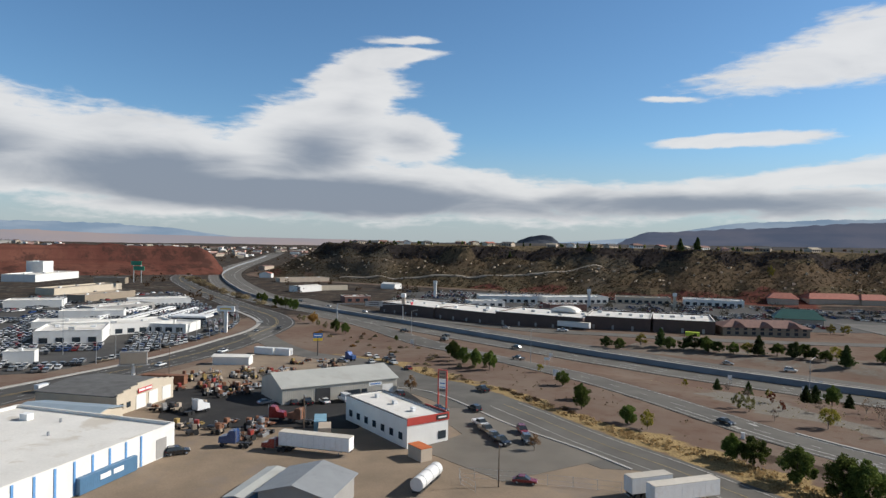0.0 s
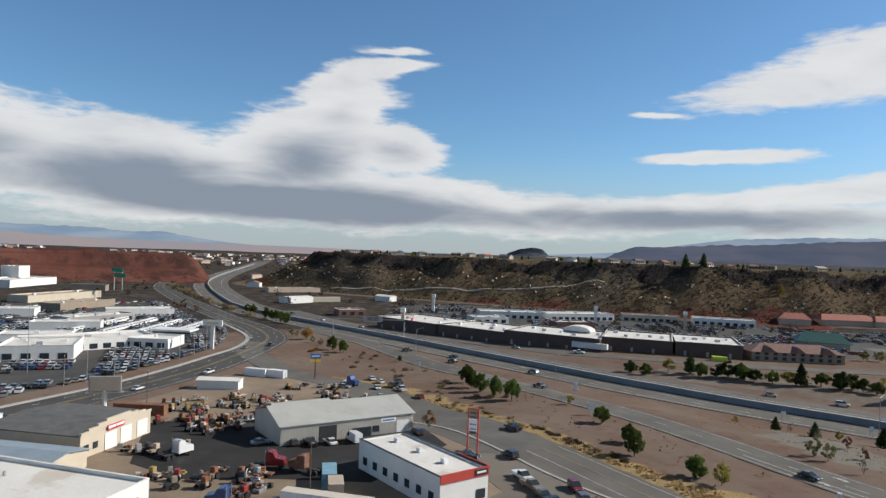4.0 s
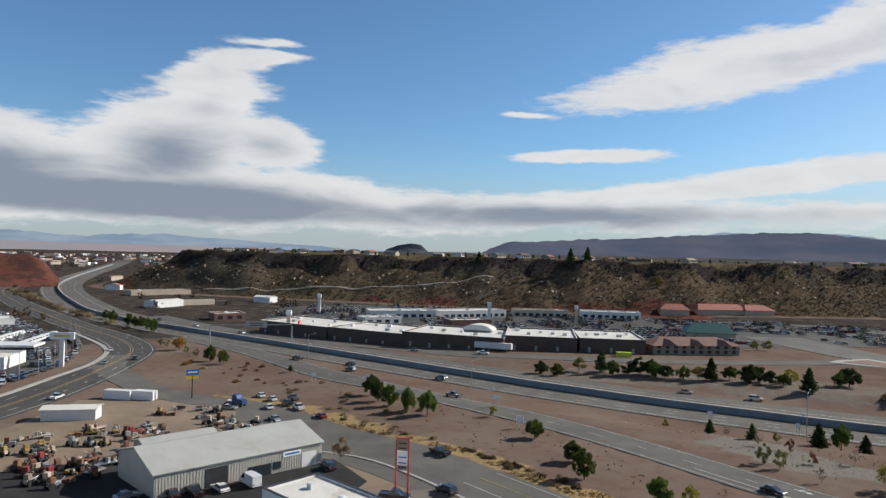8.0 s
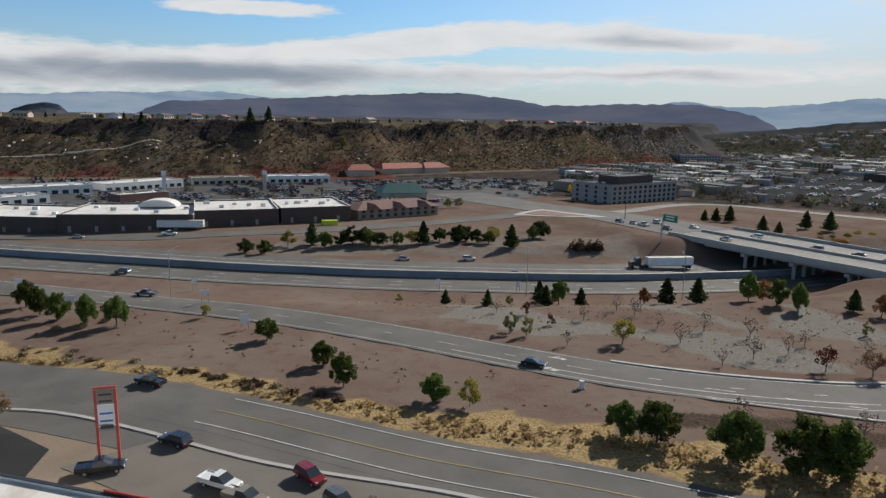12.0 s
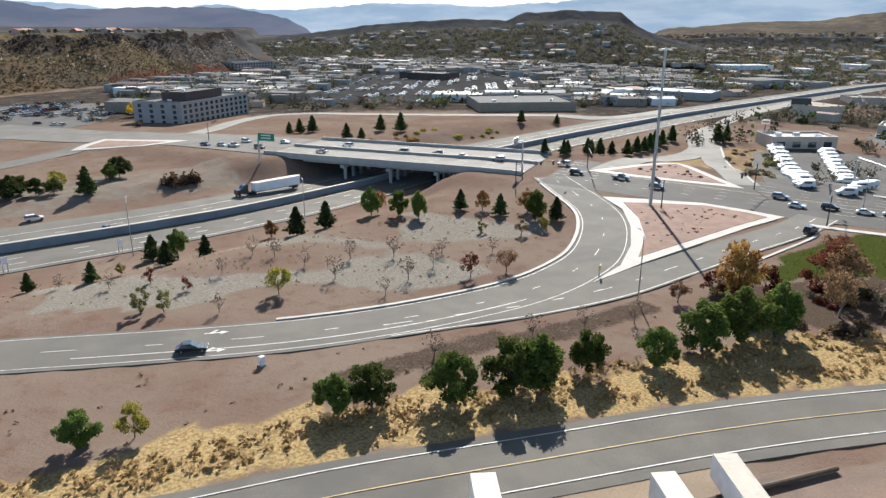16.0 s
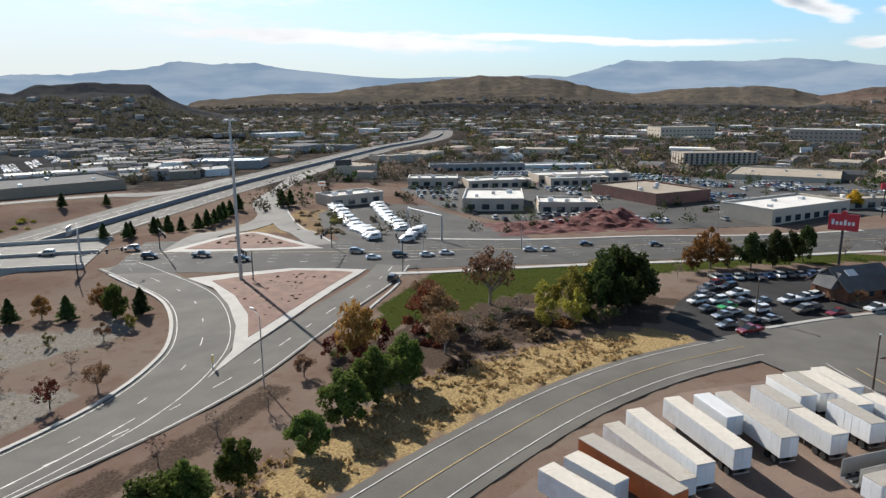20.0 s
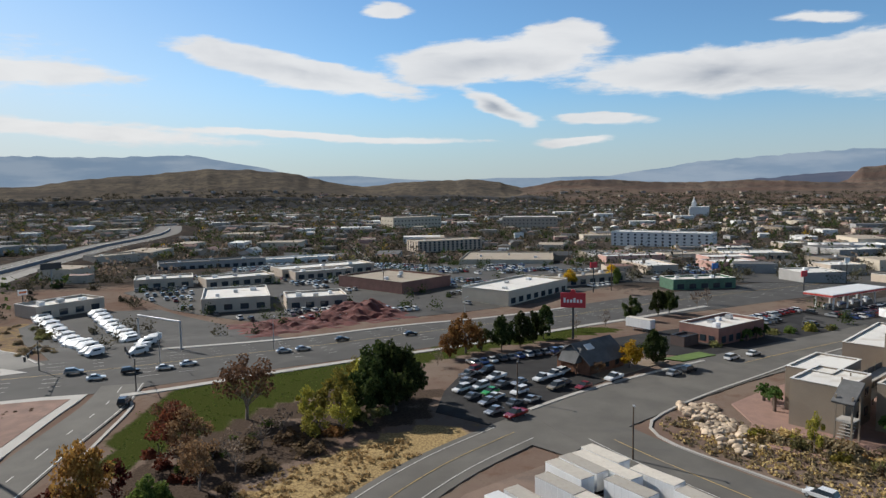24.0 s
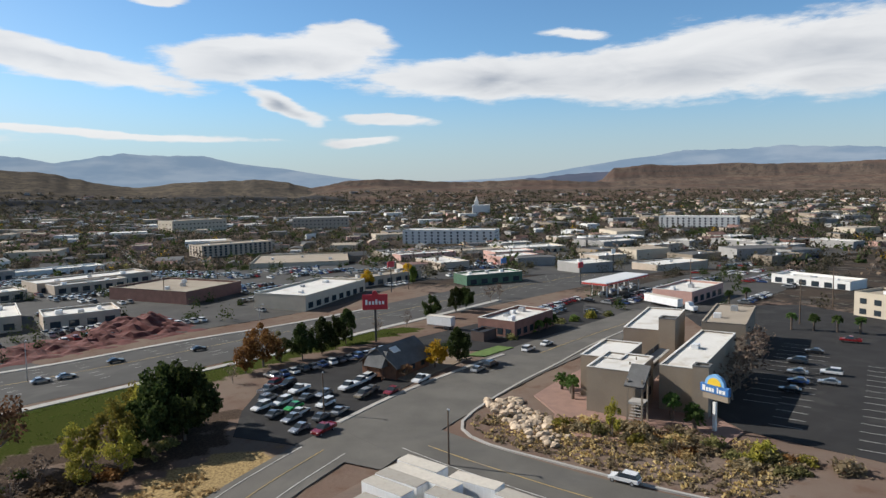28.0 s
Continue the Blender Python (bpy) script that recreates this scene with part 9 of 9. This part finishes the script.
x, y, r = on_slope(12000, 2, 84, 31)
clumps("slope_scrub", "grey-green scrub dotted over the mesa slope", x, y, r, 1.1, "slope", 5)
x, y, r = on_slope(3200, 4, 84, 32)
clumps("slope_dark_scrub", "dark scrub and rocks on the mesa slope", x, y, r, 1.0, "darkbrush", 5)
x, y, r = on_slope(900, 60, 82, 33)
rocks = [(float(a), float(b), at(a, b) - 0.4, r.uniform(0.7, 2.6), r.uniform(0.7, 2.0), r.uniform(0.6, 1.7), r.uniform(0, 3), 0, 0) for a, b in zip(x, y)]
basalt_stone = mat("black_basalt", (0.045, 0.038, 0.036), 0.9, var=0.35, scale=0.5, fine=3)
heap("rim_rocks", "broken black basalt blocks along the mesa rim", "rocks", rocks, [basalt_stone, basalt_stone])
x, y, r = on_slope(260, 28, 60, 34)
rocks = [(float(a), float(b), at(a, b) - 0.3, r.uniform(0.8, 2.4), r.uniform(0.8, 2), r.uniform(0.6, 1.8), r.uniform(0, 3), 0, 0) for a, b in zip(x, y)]
heap("slope_rocks", "grey rocks scattered on the mesa slope", "rocks", rocks, [boulder_stone, boulder_stone])


# the town spread over the plain
FAR_LOT = [(150, 420), (250, 560), (330, 690), (450, 640), (440, 520), (340, 400), (230, 372)]
patch("far_lot", FAR_LOT, mat("dull_lot_asphalt", (0.055, 0.055, 0.056), 0.98, var=0.25, scale=0.03, fine=0.4, spec=0.0), 0.3, "grey asphalt car lots below the hill", 12)
fill_lot("far_lot_cars", "many parked cars on the lots below the hill", FAR_LOT, 55, 15, 17, 3.1, 0.42)


def plain(n, az0, az1, d0, d1, seed, power=0.5):
    r = np.random.RandomState(seed)
    az, d = np.radians(r.uniform(az0, az1, n)), d0 + (d1 - d0) * r.uniform(0, 1, n) ** power
    x, y = 15 + np.sin(az) * d, 20 + np.cos(az) * d
    df_, _, _ = away(x, y, FREEWAY)
    dc_, _, _ = away(x, y, CROSS)
    dm2, sm2, _ = away(x, y, MESA)
    loop = inside(x, y, [(36, 270), (60, 306), (118, 384), (186, 350), (250, 305), (345, 300), (440, 290), (300, 225), (120, 215)])
    ok = ~loop & ~inside(x, y, FAR_LOT) & (df_ > 34) & (dc_ > 30) & (dm2 * sm2 < -8)
    for poly in (RV_LOT, PLAZA_LOT, MOTEL_LOT, GAS_LOT, MALL_LOT, DEALER_LOT, STRIP_LOT):
        ok &= ~inside(x, y, poly)
    for b in BUILDINGS:
        ok &= np.hypot(x - b[2], y - b[3]) > 0.62 * max(b[5], b[6]) + 4
    return x[ok], y[ok], r


house_mats = [white_wall, white_roof, tan_wall, brown_roof, cream_wall, tan_roof, grey_wall, grey_roof, brown_wall, grey_roof, white_wall, red_roof, pink_wall, tan_roof]
hx, hy, r = plain(1900, 44, 150, 330, 1900, 41, 0.62)
out = []
for a, b in zip(hx, hy):
    big = r.rand() < 0.16 and math.hypot(a, b) < 1500
    s = r.uniform(18, 42) if big else r.uniform(9, 17)
    out.append((a, b, at(a, b) - 1, s, s * r.uniform(0.5, 0.8), 1 + (r.uniform(4, 7) if big else r.uniform(2.8, 4.2)), r.uniform(-0.3, 0.1) - (1.57 if r.rand() < 0.5 else 0), 2 * (r.choice([0, 2, 3, 4]) if big else r.choice([0, 1, 1, 3, 3, 4, 4, 4, 6, 1])), 0 if big else r.uniform(0, 2.4)))
heap("town_houses", "small houses and shops spread over the plain", "houses", out, house_mats)
hx, hy, r = plain(1500, 6, 52, 400, 1020, 42, 0.7)
out = []
for a, b in zip(hx, hy):
    s = r.uniform(9, 34) if r.rand() < 0.4 else r.uniform(7, 16)
    out.append((a, b, at(a, b) - 1, s, s * r.uniform(0.4, 0.8), 1 + r.uniform(3, 6), r.uniform(-0.9, -0.4), 2 * r.choice([1, 3, 4, 4, 3, 0, 4, 3, 4]), 0 if s > 16 else r.uniform(0, 2)))
heap("business_park", "low shops and offices with flat roofs below the hill", "buildings", out, house_mats)
hx, hy, r = plain(420, -80, -46, 330, 2600, 43, 0.6)
ok = np.hypot(hx + 800, hy - 215) > 215
hx, hy = hx[ok], hy[ok]
out = [(a, b, at(a, b) - 1, r.uniform(9, 26), r.uniform(8, 14), 1 + r.uniform(3, 6), r.uniform(0, 3), 2 * r.randint(0, 7), r.uniform(0, 2)) for a, b in zip(hx, hy)]
heap("valley_houses", "far houses along the valley", "houses", out, house_mats)
for nm, lab, n, a0, a1, d0, d1, seed, kind, size in (("town_trees", "bare and brown trees among the houses", 8600, 46, 150, 320, 1950, 51, "town", 4.2), ("town_dark_trees", "dark evergreen trees among the houses", 5200, 6, 150, 260, 1950, 52, "conifer", 4.6), ("town_green_trees", "olive green trees among the houses", 1500, 10, 150, 300, 2400, 53, "olive", 4.2),
                                                     ("town_bare_trees", "bare grey trees among the houses", 3800, 8, 150, 300, 1950, 54, "bare", 4.6), ("town_yellow_trees", "yellow autumn trees among the houses", 220, 20, 150, 300, 1800, 55, "yellow", 3.6), ("park_trees", "dark trees between the shops below the hill", 5200, 6, 52, 330, 1250, 58, "town", 4.0), ("valley_trees", "far trees along the valley", 1200, -80, -46, 330, 2600, 56, "darkbrush", 4.0)):
    x, y, r = plain(n, a0, a1, d0, d1, seed, 0.62)
    clumps(nm, lab, x, y, r, size, kind, 24, 0.8, "trees")
x, y, r = plain(1500, 6, 140, 240, 760, 57, 0.8)
clumps("near_town_trees", "mixed trees between the nearer shops", x, y, r, 3.0, "town", 90, 0.8, "trees")
# small trees in the car parks
for poly, n, seed in ((PLAZA_LOT, 70, 61), (MALL_LOT, 110, 62), (GAS_LOT, 24, 63), (RV_LOT, 10, 64)):
    r = np.random.RandomState(seed)
    p = np.array(poly)
    x, y = r.uniform(p[:, 0].min(), p[:, 0].max(), n * 4), r.uniform(p[:, 1].min(), p[:, 1].max(), n * 4)
    ok = inside(x, y, poly) & (away(x, y, FREEWAY)[0] > 26) & (away(x, y, CROSS)[0] > 24)
    for b in BUILDINGS + SHOP_STRIP:
        ok &= np.hypot(x - b[2], y - b[3]) > 0.5 * max(b[5], b[6])
    clumps("lot_trees", "small dark trees on car park islands", x[ok][:n], y[ok][:n], r, 2.4, "conifer" if seed % 2 else "town", 90, 1.0, "trees")
# street blocks of the town centre
TOWN_LOT = [(306, -64), (428, -64), (520, -52), (590, -120), (600, -300), (520, -430), (360, -440), (304, -250), (300, -150)]
patch("town_streets", TOWN_LOT, asphalt_street, 0.12, "grey asphalt streets and lots of the town centre", 14)
fill_lot("town_cars", "many parked cars on the town lots", TOWN_LOT, -82, 18, 24, 3.2, 0.42)
tb_ = random.Random(77)
for k in range(34):
    x, y = 318 + (k % 6) * 46 + tb_.uniform(-9, 9), -92 - (k // 6) * 58 + tb_.uniform(-10, 10)
    w, d = tb_.uniform(18, 38), tb_.uniform(11, 20)
    if not inside(np.array(x), np.array(y), TOWN_LOT) or min(math.hypot(x - b[2], y - b[3]) for b in BUILDINGS) < 38:
        continue
    wall, roof, words = tb_.choice([(white_wall, white_roof, "white-walled"), (tan_wall, white_roof, "tan stucco"), (brick_wall, grey_roof, "red brick"), (cream_wall, tan_roof, "cream stucco"), (grey_wall, white_roof, "grey stucco"), (brown_wall, grey_roof, "brown stucco"), (pink_wall, white_roof, "pink stucco")])
    flat_building("town_shop", "low %s shop with a flat roof" % words, x, y, -82 + tb_.choice([0, 0, 90]) + tb_.uniform(-5, 5), w, d, tb_.uniform(3.8, 6.2), wall, roof, 0.5, 1, group="town centre shops")
r = np.random.RandomState(92)
x, y = r.uniform(300, 600, 260), r.uniform(-440, -60, 260)
ok = inside(x, y, TOWN_LOT)
clumps("street_trees", "mixed trees along the town streets", x[ok], y[ok], r, 3.2, "town", 90, 0.9, "trees")
# temple with a white tower
tp = thing("temple", "white temple with a square tower and spire", "church", 1250, -478, -110, -24)
part("hall", box_mesh("temple_hall", 34, 24, 27, white_wall, -2), tp), part("tower", box_mesh("temple_tower", 8, 8, 33, white_wall), tp, m=pose(-9, 0, 0)), part("spire", mesh_of("spire", lambda bm: tube(bm, (-9, 0, 33), (-9, 0, 43), 3, 0.3, 8), white_wall), tp)
# power lines
for i, (x, y) in enumerate(((283, -53), (328, -99), (221, -141), (180, -162), (167, -135), (360, 20), (440, 70), (300, 40), (400, -60))):
    p = pole("utility_pole", "tall wooden power pole in the town", "utility pole", x, y, 13, 0.2)
    part("cross_arm", box_mesh("cross_arm", 3.0, 0.15, 0.15, wood_pole), p, m=pose(0, 0, 11.8))
for z in (10.2, 11, 11.8):
    ln = new("power_line", mesh_of("cable", lambda bm: [tube(bm, (300 + (440 - 300) * k / 8, 40 + (70 - 40) * k / 8 - 0, -4 + z - 1.2 * math.sin(math.pi * k / 8)), (300 + 140 * (k + 1) / 8, 40 + 30 * (k + 1) / 8, -4 + z - 1.2 * math.sin(math.pi * (k + 1) / 8)), 0.05, 0.05, 4) for k in range(8)], dark_trim))
    tagged(ln, "dark overhead cable between power poles", "cable", kind="structure")

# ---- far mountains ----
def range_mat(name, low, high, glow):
    """Hazy distance: mostly the air's light before it, put into colour and glow."""
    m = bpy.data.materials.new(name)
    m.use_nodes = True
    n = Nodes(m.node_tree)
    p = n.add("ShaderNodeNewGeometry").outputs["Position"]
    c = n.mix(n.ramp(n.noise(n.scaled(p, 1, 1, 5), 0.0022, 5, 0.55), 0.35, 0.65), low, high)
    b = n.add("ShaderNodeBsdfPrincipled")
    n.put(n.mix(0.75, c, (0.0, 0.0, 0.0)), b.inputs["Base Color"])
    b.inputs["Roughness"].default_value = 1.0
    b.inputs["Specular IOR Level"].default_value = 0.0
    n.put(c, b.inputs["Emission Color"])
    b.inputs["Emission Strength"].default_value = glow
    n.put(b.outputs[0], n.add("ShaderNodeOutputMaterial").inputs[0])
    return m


def mountains(name, label, dist, profile, seed, m, rough=1.0, depth=500):
    """A far range: heading and elevation of its crest in degrees, seen from the middle of the place."""
    az = np.arange(-110, 175, 0.22)
    el = np.interp(az, [p[0] for p in profile], [p[1] for p in profile])
    jag = 0.10 * lumps(az, az * 0, 7, 4, seed) + 0.05 * lumps(az, az * 0, 1.6, 3, seed + 1)
    top, body = [41 + np.tan(np.radians(np.maximum(e, -1.6))) * dist for e in (el + jag * rough * (el > 0.15), el)]
    v = []
    layers = ((1.0, 1.0), (0.975, 0.8), (0.95, 0.55), (0.91, 0.28), (0.86, 0.0))
    for k, (rr, hh) in enumerate(layers):
        R = dist * rr + 0 * az
        z = -40 + ((top if k == 0 else body) + 40) * np.clip(hh + 0.04 * lumps(az, az * 0 + k * 3, 26, 2, seed + 9) * (0 < k < 4), 0, 1)
        v.append(np.column_stack([15 + np.sin(np.radians(az)) * R, 20 + np.cos(np.radians(az)) * R, z]))
    n = len(az)
    idx = np.arange(len(layers) * n).reshape(len(layers), n)
    q = np.stack([idx[:-1, :-1], idx[:-1, 1:], idx[1:, 1:], idx[1:, :-1]], -1).reshape(-1, 4)
    me = bpy.data.meshes.new(name)
    me.from_pydata(np.vstack(v).tolist(), [], q.tolist())
    me.materials.append(m)
    me.shade_smooth()
    tagged(new(name, me), label, "mountains", kind="structure")


def rock_mat(name, low, high, cap, red=None):
    """Dry hillside: scrub mottling, strata, a darker cap."""
    m = bpy.data.materials.new(name)
    m.use_nodes = True
    n = Nodes(m.node_tree)
    p = n.add("ShaderNodeNewGeometry").outputs["Position"]
    c = n.mix(n.ramp(n.noise(p, 0.008, 7, 0.72), 0.4, 0.6), low, high)
    c = n.mix(n.math("MULTIPLY", n.ramp(n.noise(p, 0.035, 6, 0.75), 0.47, 0.6), 0.8), c, cap)
    band = n.noise(n.scaled(p, 0.05, 0.05, 2.4), 0.06, 4, 0.6)
    c = n.mix(n.math("MULTIPLY", n.ramp(band, 0.46, 0.6), 0.4), c, red or cap)
    b = n.add("ShaderNodeBsdfPrincipled")
    n.put(c, b.inputs["Base Color"])
    b.inputs["Roughness"].default_value, b.inputs["Specular IOR Level"].default_value = 1.0, 0.0
    k = n.add("ShaderNodeBump")
    k.inputs["Strength"].default_value, k.inputs["Distance"].default_value = 0.5, 3.0
    n.put(n.noise(p, 0.03, 6, 0.65), k.inputs["Height"]), n.put(k.outputs[0], b.inputs["Normal"])
    n.put(b.outputs[0], n.add("ShaderNodeOutputMaterial").inputs[0])
    return m


def upland(name, label, foot, crest, profile, m, seed, cliff=0.35, low=-16, fold=0.1):
    """A hill or table: heading and elevation of its brow in degrees from the middle of the place, distance of foot and brow."""
    az = np.arange(profile[0][0], profile[-1][0], 0.12 if crest > 1000 else 0.2)
    brow = 41 + np.tan(np.radians(np.interp(az, [p[0] for p in profile], [p[1] for p in profile]))) * crest
    brow = brow + (brow > low + 12) * (0.0035 * crest * (0.5 * lumps(az, az * 0, 6, 4, seed) + 0.12 * lumps(az, az * 0, 1.5, 2, seed + 1)))
    rows_ = []
    for k, u in enumerate(np.linspace(0, 1, 22)):
        gully = fold * (lumps(az + 3 * u, az * 0 + u * 2.5, 5.0, 3, seed + 4) + 0.3 * lumps(az - 2 * u, az * 0 + u * 1.5, 1.6, 2, seed + 5)) * math.sin(math.pi * min(1.0, u * 1.05)) * 0.5
        rise_ = (1 - cliff) * math.sin(u * 1.5708) ** 1.1 + cliff * float(step(u, 0.84, 0.93))
        r_ = foot + (crest - foot) * u + 0 * az
        z_ = low + (brow - low) * np.clip(rise_ + gully * 0.5 * (u < 0.82), 0, 1)
        rows_.append((r_, z_))
    rows_ += [(crest * 1.06 + 0 * az, brow + 0.002 * crest * lumps(az, az * 0, 4, 3, seed + 7)), (crest * 1.2 + 0 * az, low + (brow - low) * 0.6), (crest * 1.3 + 0 * az, low - 20 + 0 * az)]
    v = [np.column_stack([15 + np.sin(np.radians(az)) * r_, 20 + np.cos(np.radians(az)) * r_, z_]) for r_, z_ in rows_]
    n = len(az)
    idx = np.arange(len(v) * n).reshape(len(v), n)
    q = np.stack([idx[:-1, :-1], idx[1:, :-1], idx[1:, 1:], idx[:-1, 1:]], -1).reshape(-1, 4)[:, ::-1]
    me = bpy.data.meshes.new(name)
    me.from_pydata(np.vstack(v).tolist(), [], q.tolist())
    me.materials.append(m)
    me.shade_smooth()
    tagged(new(name, me), label, "hill", kind="structure")
    return np.stack(v[:22])


def settle(face, n, top, seed, name, words, kind, size, houses):
    """Trees and houses scattered over the lower part of a hill."""
    r = np.random.RandomState(seed)
    i, j = (r.uniform(0, 1, n) ** 1.3 * top * 20).astype(int), r.randint(0, face.shape[1] - 1, n)
    f, g = r.uniform(0, 1, (n, 1)), r.uniform(0, 1, (n, 1))
    p = (face[i, j] * (1 - f) + face[i + 1, j] * f) * (1 - g) + (face[i, j + 1] * (1 - f) + face[i + 1, j + 1] * f) * g
    q, k = p[houses:], 16
    c = np.repeat(q, k, 0) + r.normal(size=(len(q) * k, 3)) * np.array([0.5, 0.5, 0.3]) * size + np.array([0, 0, size * 0.45])
    tagged(new(name + "_trees", mesh_np(name, cards(c, size * 0.24, r), LEAF[kind])), "trees and brush " + words, "trees", kind="stuff")
    out = [(a, b, z - 1.5, r.uniform(9, 24), r.uniform(8, 13), 1.5 + r.uniform(2.6, 4.5), r.uniform(0, 3), 2 * r.choice([1, 3, 3, 4, 4, 6]), r.uniform(0, 2.2)) for a, b, z in p[:houses].tolist()]
    heap(name + "_houses", "far houses " + words, "houses", out, house_mats)


# Scrub slope with cloud shade and haze put into its blue-grey colour.
shaded_slope = rock_mat("blue_grey_scrub_slope", (0.07, 0.07, 0.072), (0.1, 0.094, 0.088), (0.045, 0.048, 0.054))
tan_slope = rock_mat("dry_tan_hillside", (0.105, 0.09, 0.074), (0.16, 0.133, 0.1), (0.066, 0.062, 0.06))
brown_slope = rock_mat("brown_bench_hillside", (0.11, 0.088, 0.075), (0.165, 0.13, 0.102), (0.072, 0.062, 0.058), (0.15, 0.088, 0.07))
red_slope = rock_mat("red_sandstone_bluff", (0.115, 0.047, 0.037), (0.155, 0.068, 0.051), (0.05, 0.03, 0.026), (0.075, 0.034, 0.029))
# The blue of the distant haze is mixed into the butte's rock colour.
hazy_butte = rock_mat("dark_blue_butte_rock", (0.07, 0.08, 0.1), (0.09, 0.1, 0.12), (0.05, 0.058, 0.075))
face = upland("table_hill", "scrub tableland with a flat butte, coloured dark as under cloud shade", 1000, 1420, [(15, -1.3), (19, -0.75), (22, -0.4), (28.4, 0.25), (33.2, 0.66), (37.4, 0.45), (38.8, 1.05), (42, 1.3), (46.4, 1.1), (47.5, 0.25), (49, -0.6), (53, -1.6)], shaded_slope, 101, 0.2, -9)
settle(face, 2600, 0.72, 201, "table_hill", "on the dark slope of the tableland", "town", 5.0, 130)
# Added bench: its dark colour stands for town flats in shade.
face = upland("shaded_bench", "low dark bench in front of the hills", 1740, 1960, [(45, -1.5), (49, -0.95), (54, -0.7), (60, -0.6), (72, -0.55), (84, -0.62), (94, -0.75), (100, -0.95), (104, -1.5)], shaded_slope, 171, 0.2, -34)
settle(face, 2400, 0.95, 202, "shaded_bench", "on the dark bench", "town", 6.0, 150)
face = upland("tan_hill", "dry tan rounded hill beyond the town", 1980, 2600, [(46, -1.1), (50, -0.2), (54, 0.25), (59.5, 0.45), (64.4, 0.95), (68, 1.35), (72.5, 1.7), (75, 1.68), (78.5, 1.35), (81.5, 0.72), (84.7, 0.1), (88, -0.9)], tan_slope, 111, 0.0, 12)
settle(face, 700, 0.18, 203, "tan_hill", "at the foot of the tan hill", "town", 6.0, 60)
upland("middle_hill", "low tan hill beyond the town", 2100, 2500, [(80, -0.9), (84, 0.05), (88, 0.55), (90, 0.68), (94.5, 0.55), (96.2, 0.4), (98.5, -0.1), (101, -0.9)], tan_slope, 121, 0.0, 8)
face = upland("brown_bench", "brown bench land with reddish strata", 1900, 2350, [(93, -1.1), (96, -0.6), (98.2, 0.0), (101, 0.5), (105, 0.42), (112, 0.25), (124, 0.08), (132, -0.15), (138, -0.45), (160, -0.5)], brown_slope, 131, 0.3, -8)
settle(face, 1800, 0.5, 204, "brown_bench", "below the brown bench", "town", 6.0, 90)
upland("red_table", "long flat red-brown mesa behind the bench", 2700, 3050, [(119, -0.8), (122, 0.1), (122.9, 1.1), (125.2, 1.33), (131, 1.22), (138, 1.16), (160, 1.1)], brown_slope, 141, 0.4, -20, 0.12)
upland("red_bluff", "flat-topped red sandstone bluff beyond the dealers", 690, 765, [(-100, -1.0), (-76, -1.02), (-70, -1.1), (-66, -1.15), (-65, -1.6), (-63.8, -3.2)], red_slope, 151, 0.5, -7, 0.12)
upland("far_butte", "dark butte on the plain, tinted blue for haze", 2450, 2560, [(-37.4, -0.7), (-36.6, 0.05), (-35.6, 0.3), (-34.5, 0.48), (-33.7, 0.3), (-32.6, -0.7)], hazy_butte, 161, 0.3, 0, 0.1)

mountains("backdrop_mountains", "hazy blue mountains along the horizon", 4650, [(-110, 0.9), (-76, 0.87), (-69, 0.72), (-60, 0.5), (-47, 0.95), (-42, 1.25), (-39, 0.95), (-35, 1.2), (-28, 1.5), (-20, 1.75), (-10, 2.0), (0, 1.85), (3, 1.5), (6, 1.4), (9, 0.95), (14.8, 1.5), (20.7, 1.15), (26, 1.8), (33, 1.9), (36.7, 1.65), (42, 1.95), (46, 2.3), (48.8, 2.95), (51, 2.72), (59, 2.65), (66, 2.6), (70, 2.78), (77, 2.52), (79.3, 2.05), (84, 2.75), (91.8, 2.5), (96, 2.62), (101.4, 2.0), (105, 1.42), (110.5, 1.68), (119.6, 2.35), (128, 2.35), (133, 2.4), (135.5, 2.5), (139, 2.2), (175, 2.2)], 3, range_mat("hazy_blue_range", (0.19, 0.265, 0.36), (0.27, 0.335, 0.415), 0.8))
mountains("backdrop_ridge", "hazy dark blue tableland ridge in front of the mountains", 4300, [(-110, -1.6), (-32, -1.6), (-26, 0.9), (-20, 1.2), (-14, 1.5), (-8, 1.9), (-2, 1.95), (1, 1.6), (4, 1.1), (10, 1.35), (16, 1.4), (20, 0.7), (24, -1.6), (110, -1.6), (116, 0.5), (124, 0.9), (175, 1.0)], 13, range_mat("blue_brown_ridge", (0.085, 0.105, 0.155), (0.12, 0.13, 0.175), 0.7))
mountains("backdrop_valley", "hazy pale red desert valley rim", 3900, [(-110, 0.0), (-76, 0.2), (-70, 0.0), (-60, -0.1), (-46, -0.2), (-40, -1.6), (175, -1.6)], 23, range_mat("pale_red_desert", (0.34, 0.29, 0.29), (0.3, 0.28, 0.31), 0.75))

# ---- true size: the plan above is drawn at 1 to 1.15 ----
bpy.context.view_layer.update()
for ob in scene.objects:
    if ob.parent is None and ob.type in ("MESH", "EMPTY"):
        ob.matrix_basis = Matrix.Scale(PLAN, 4) @ ob.matrix_basis
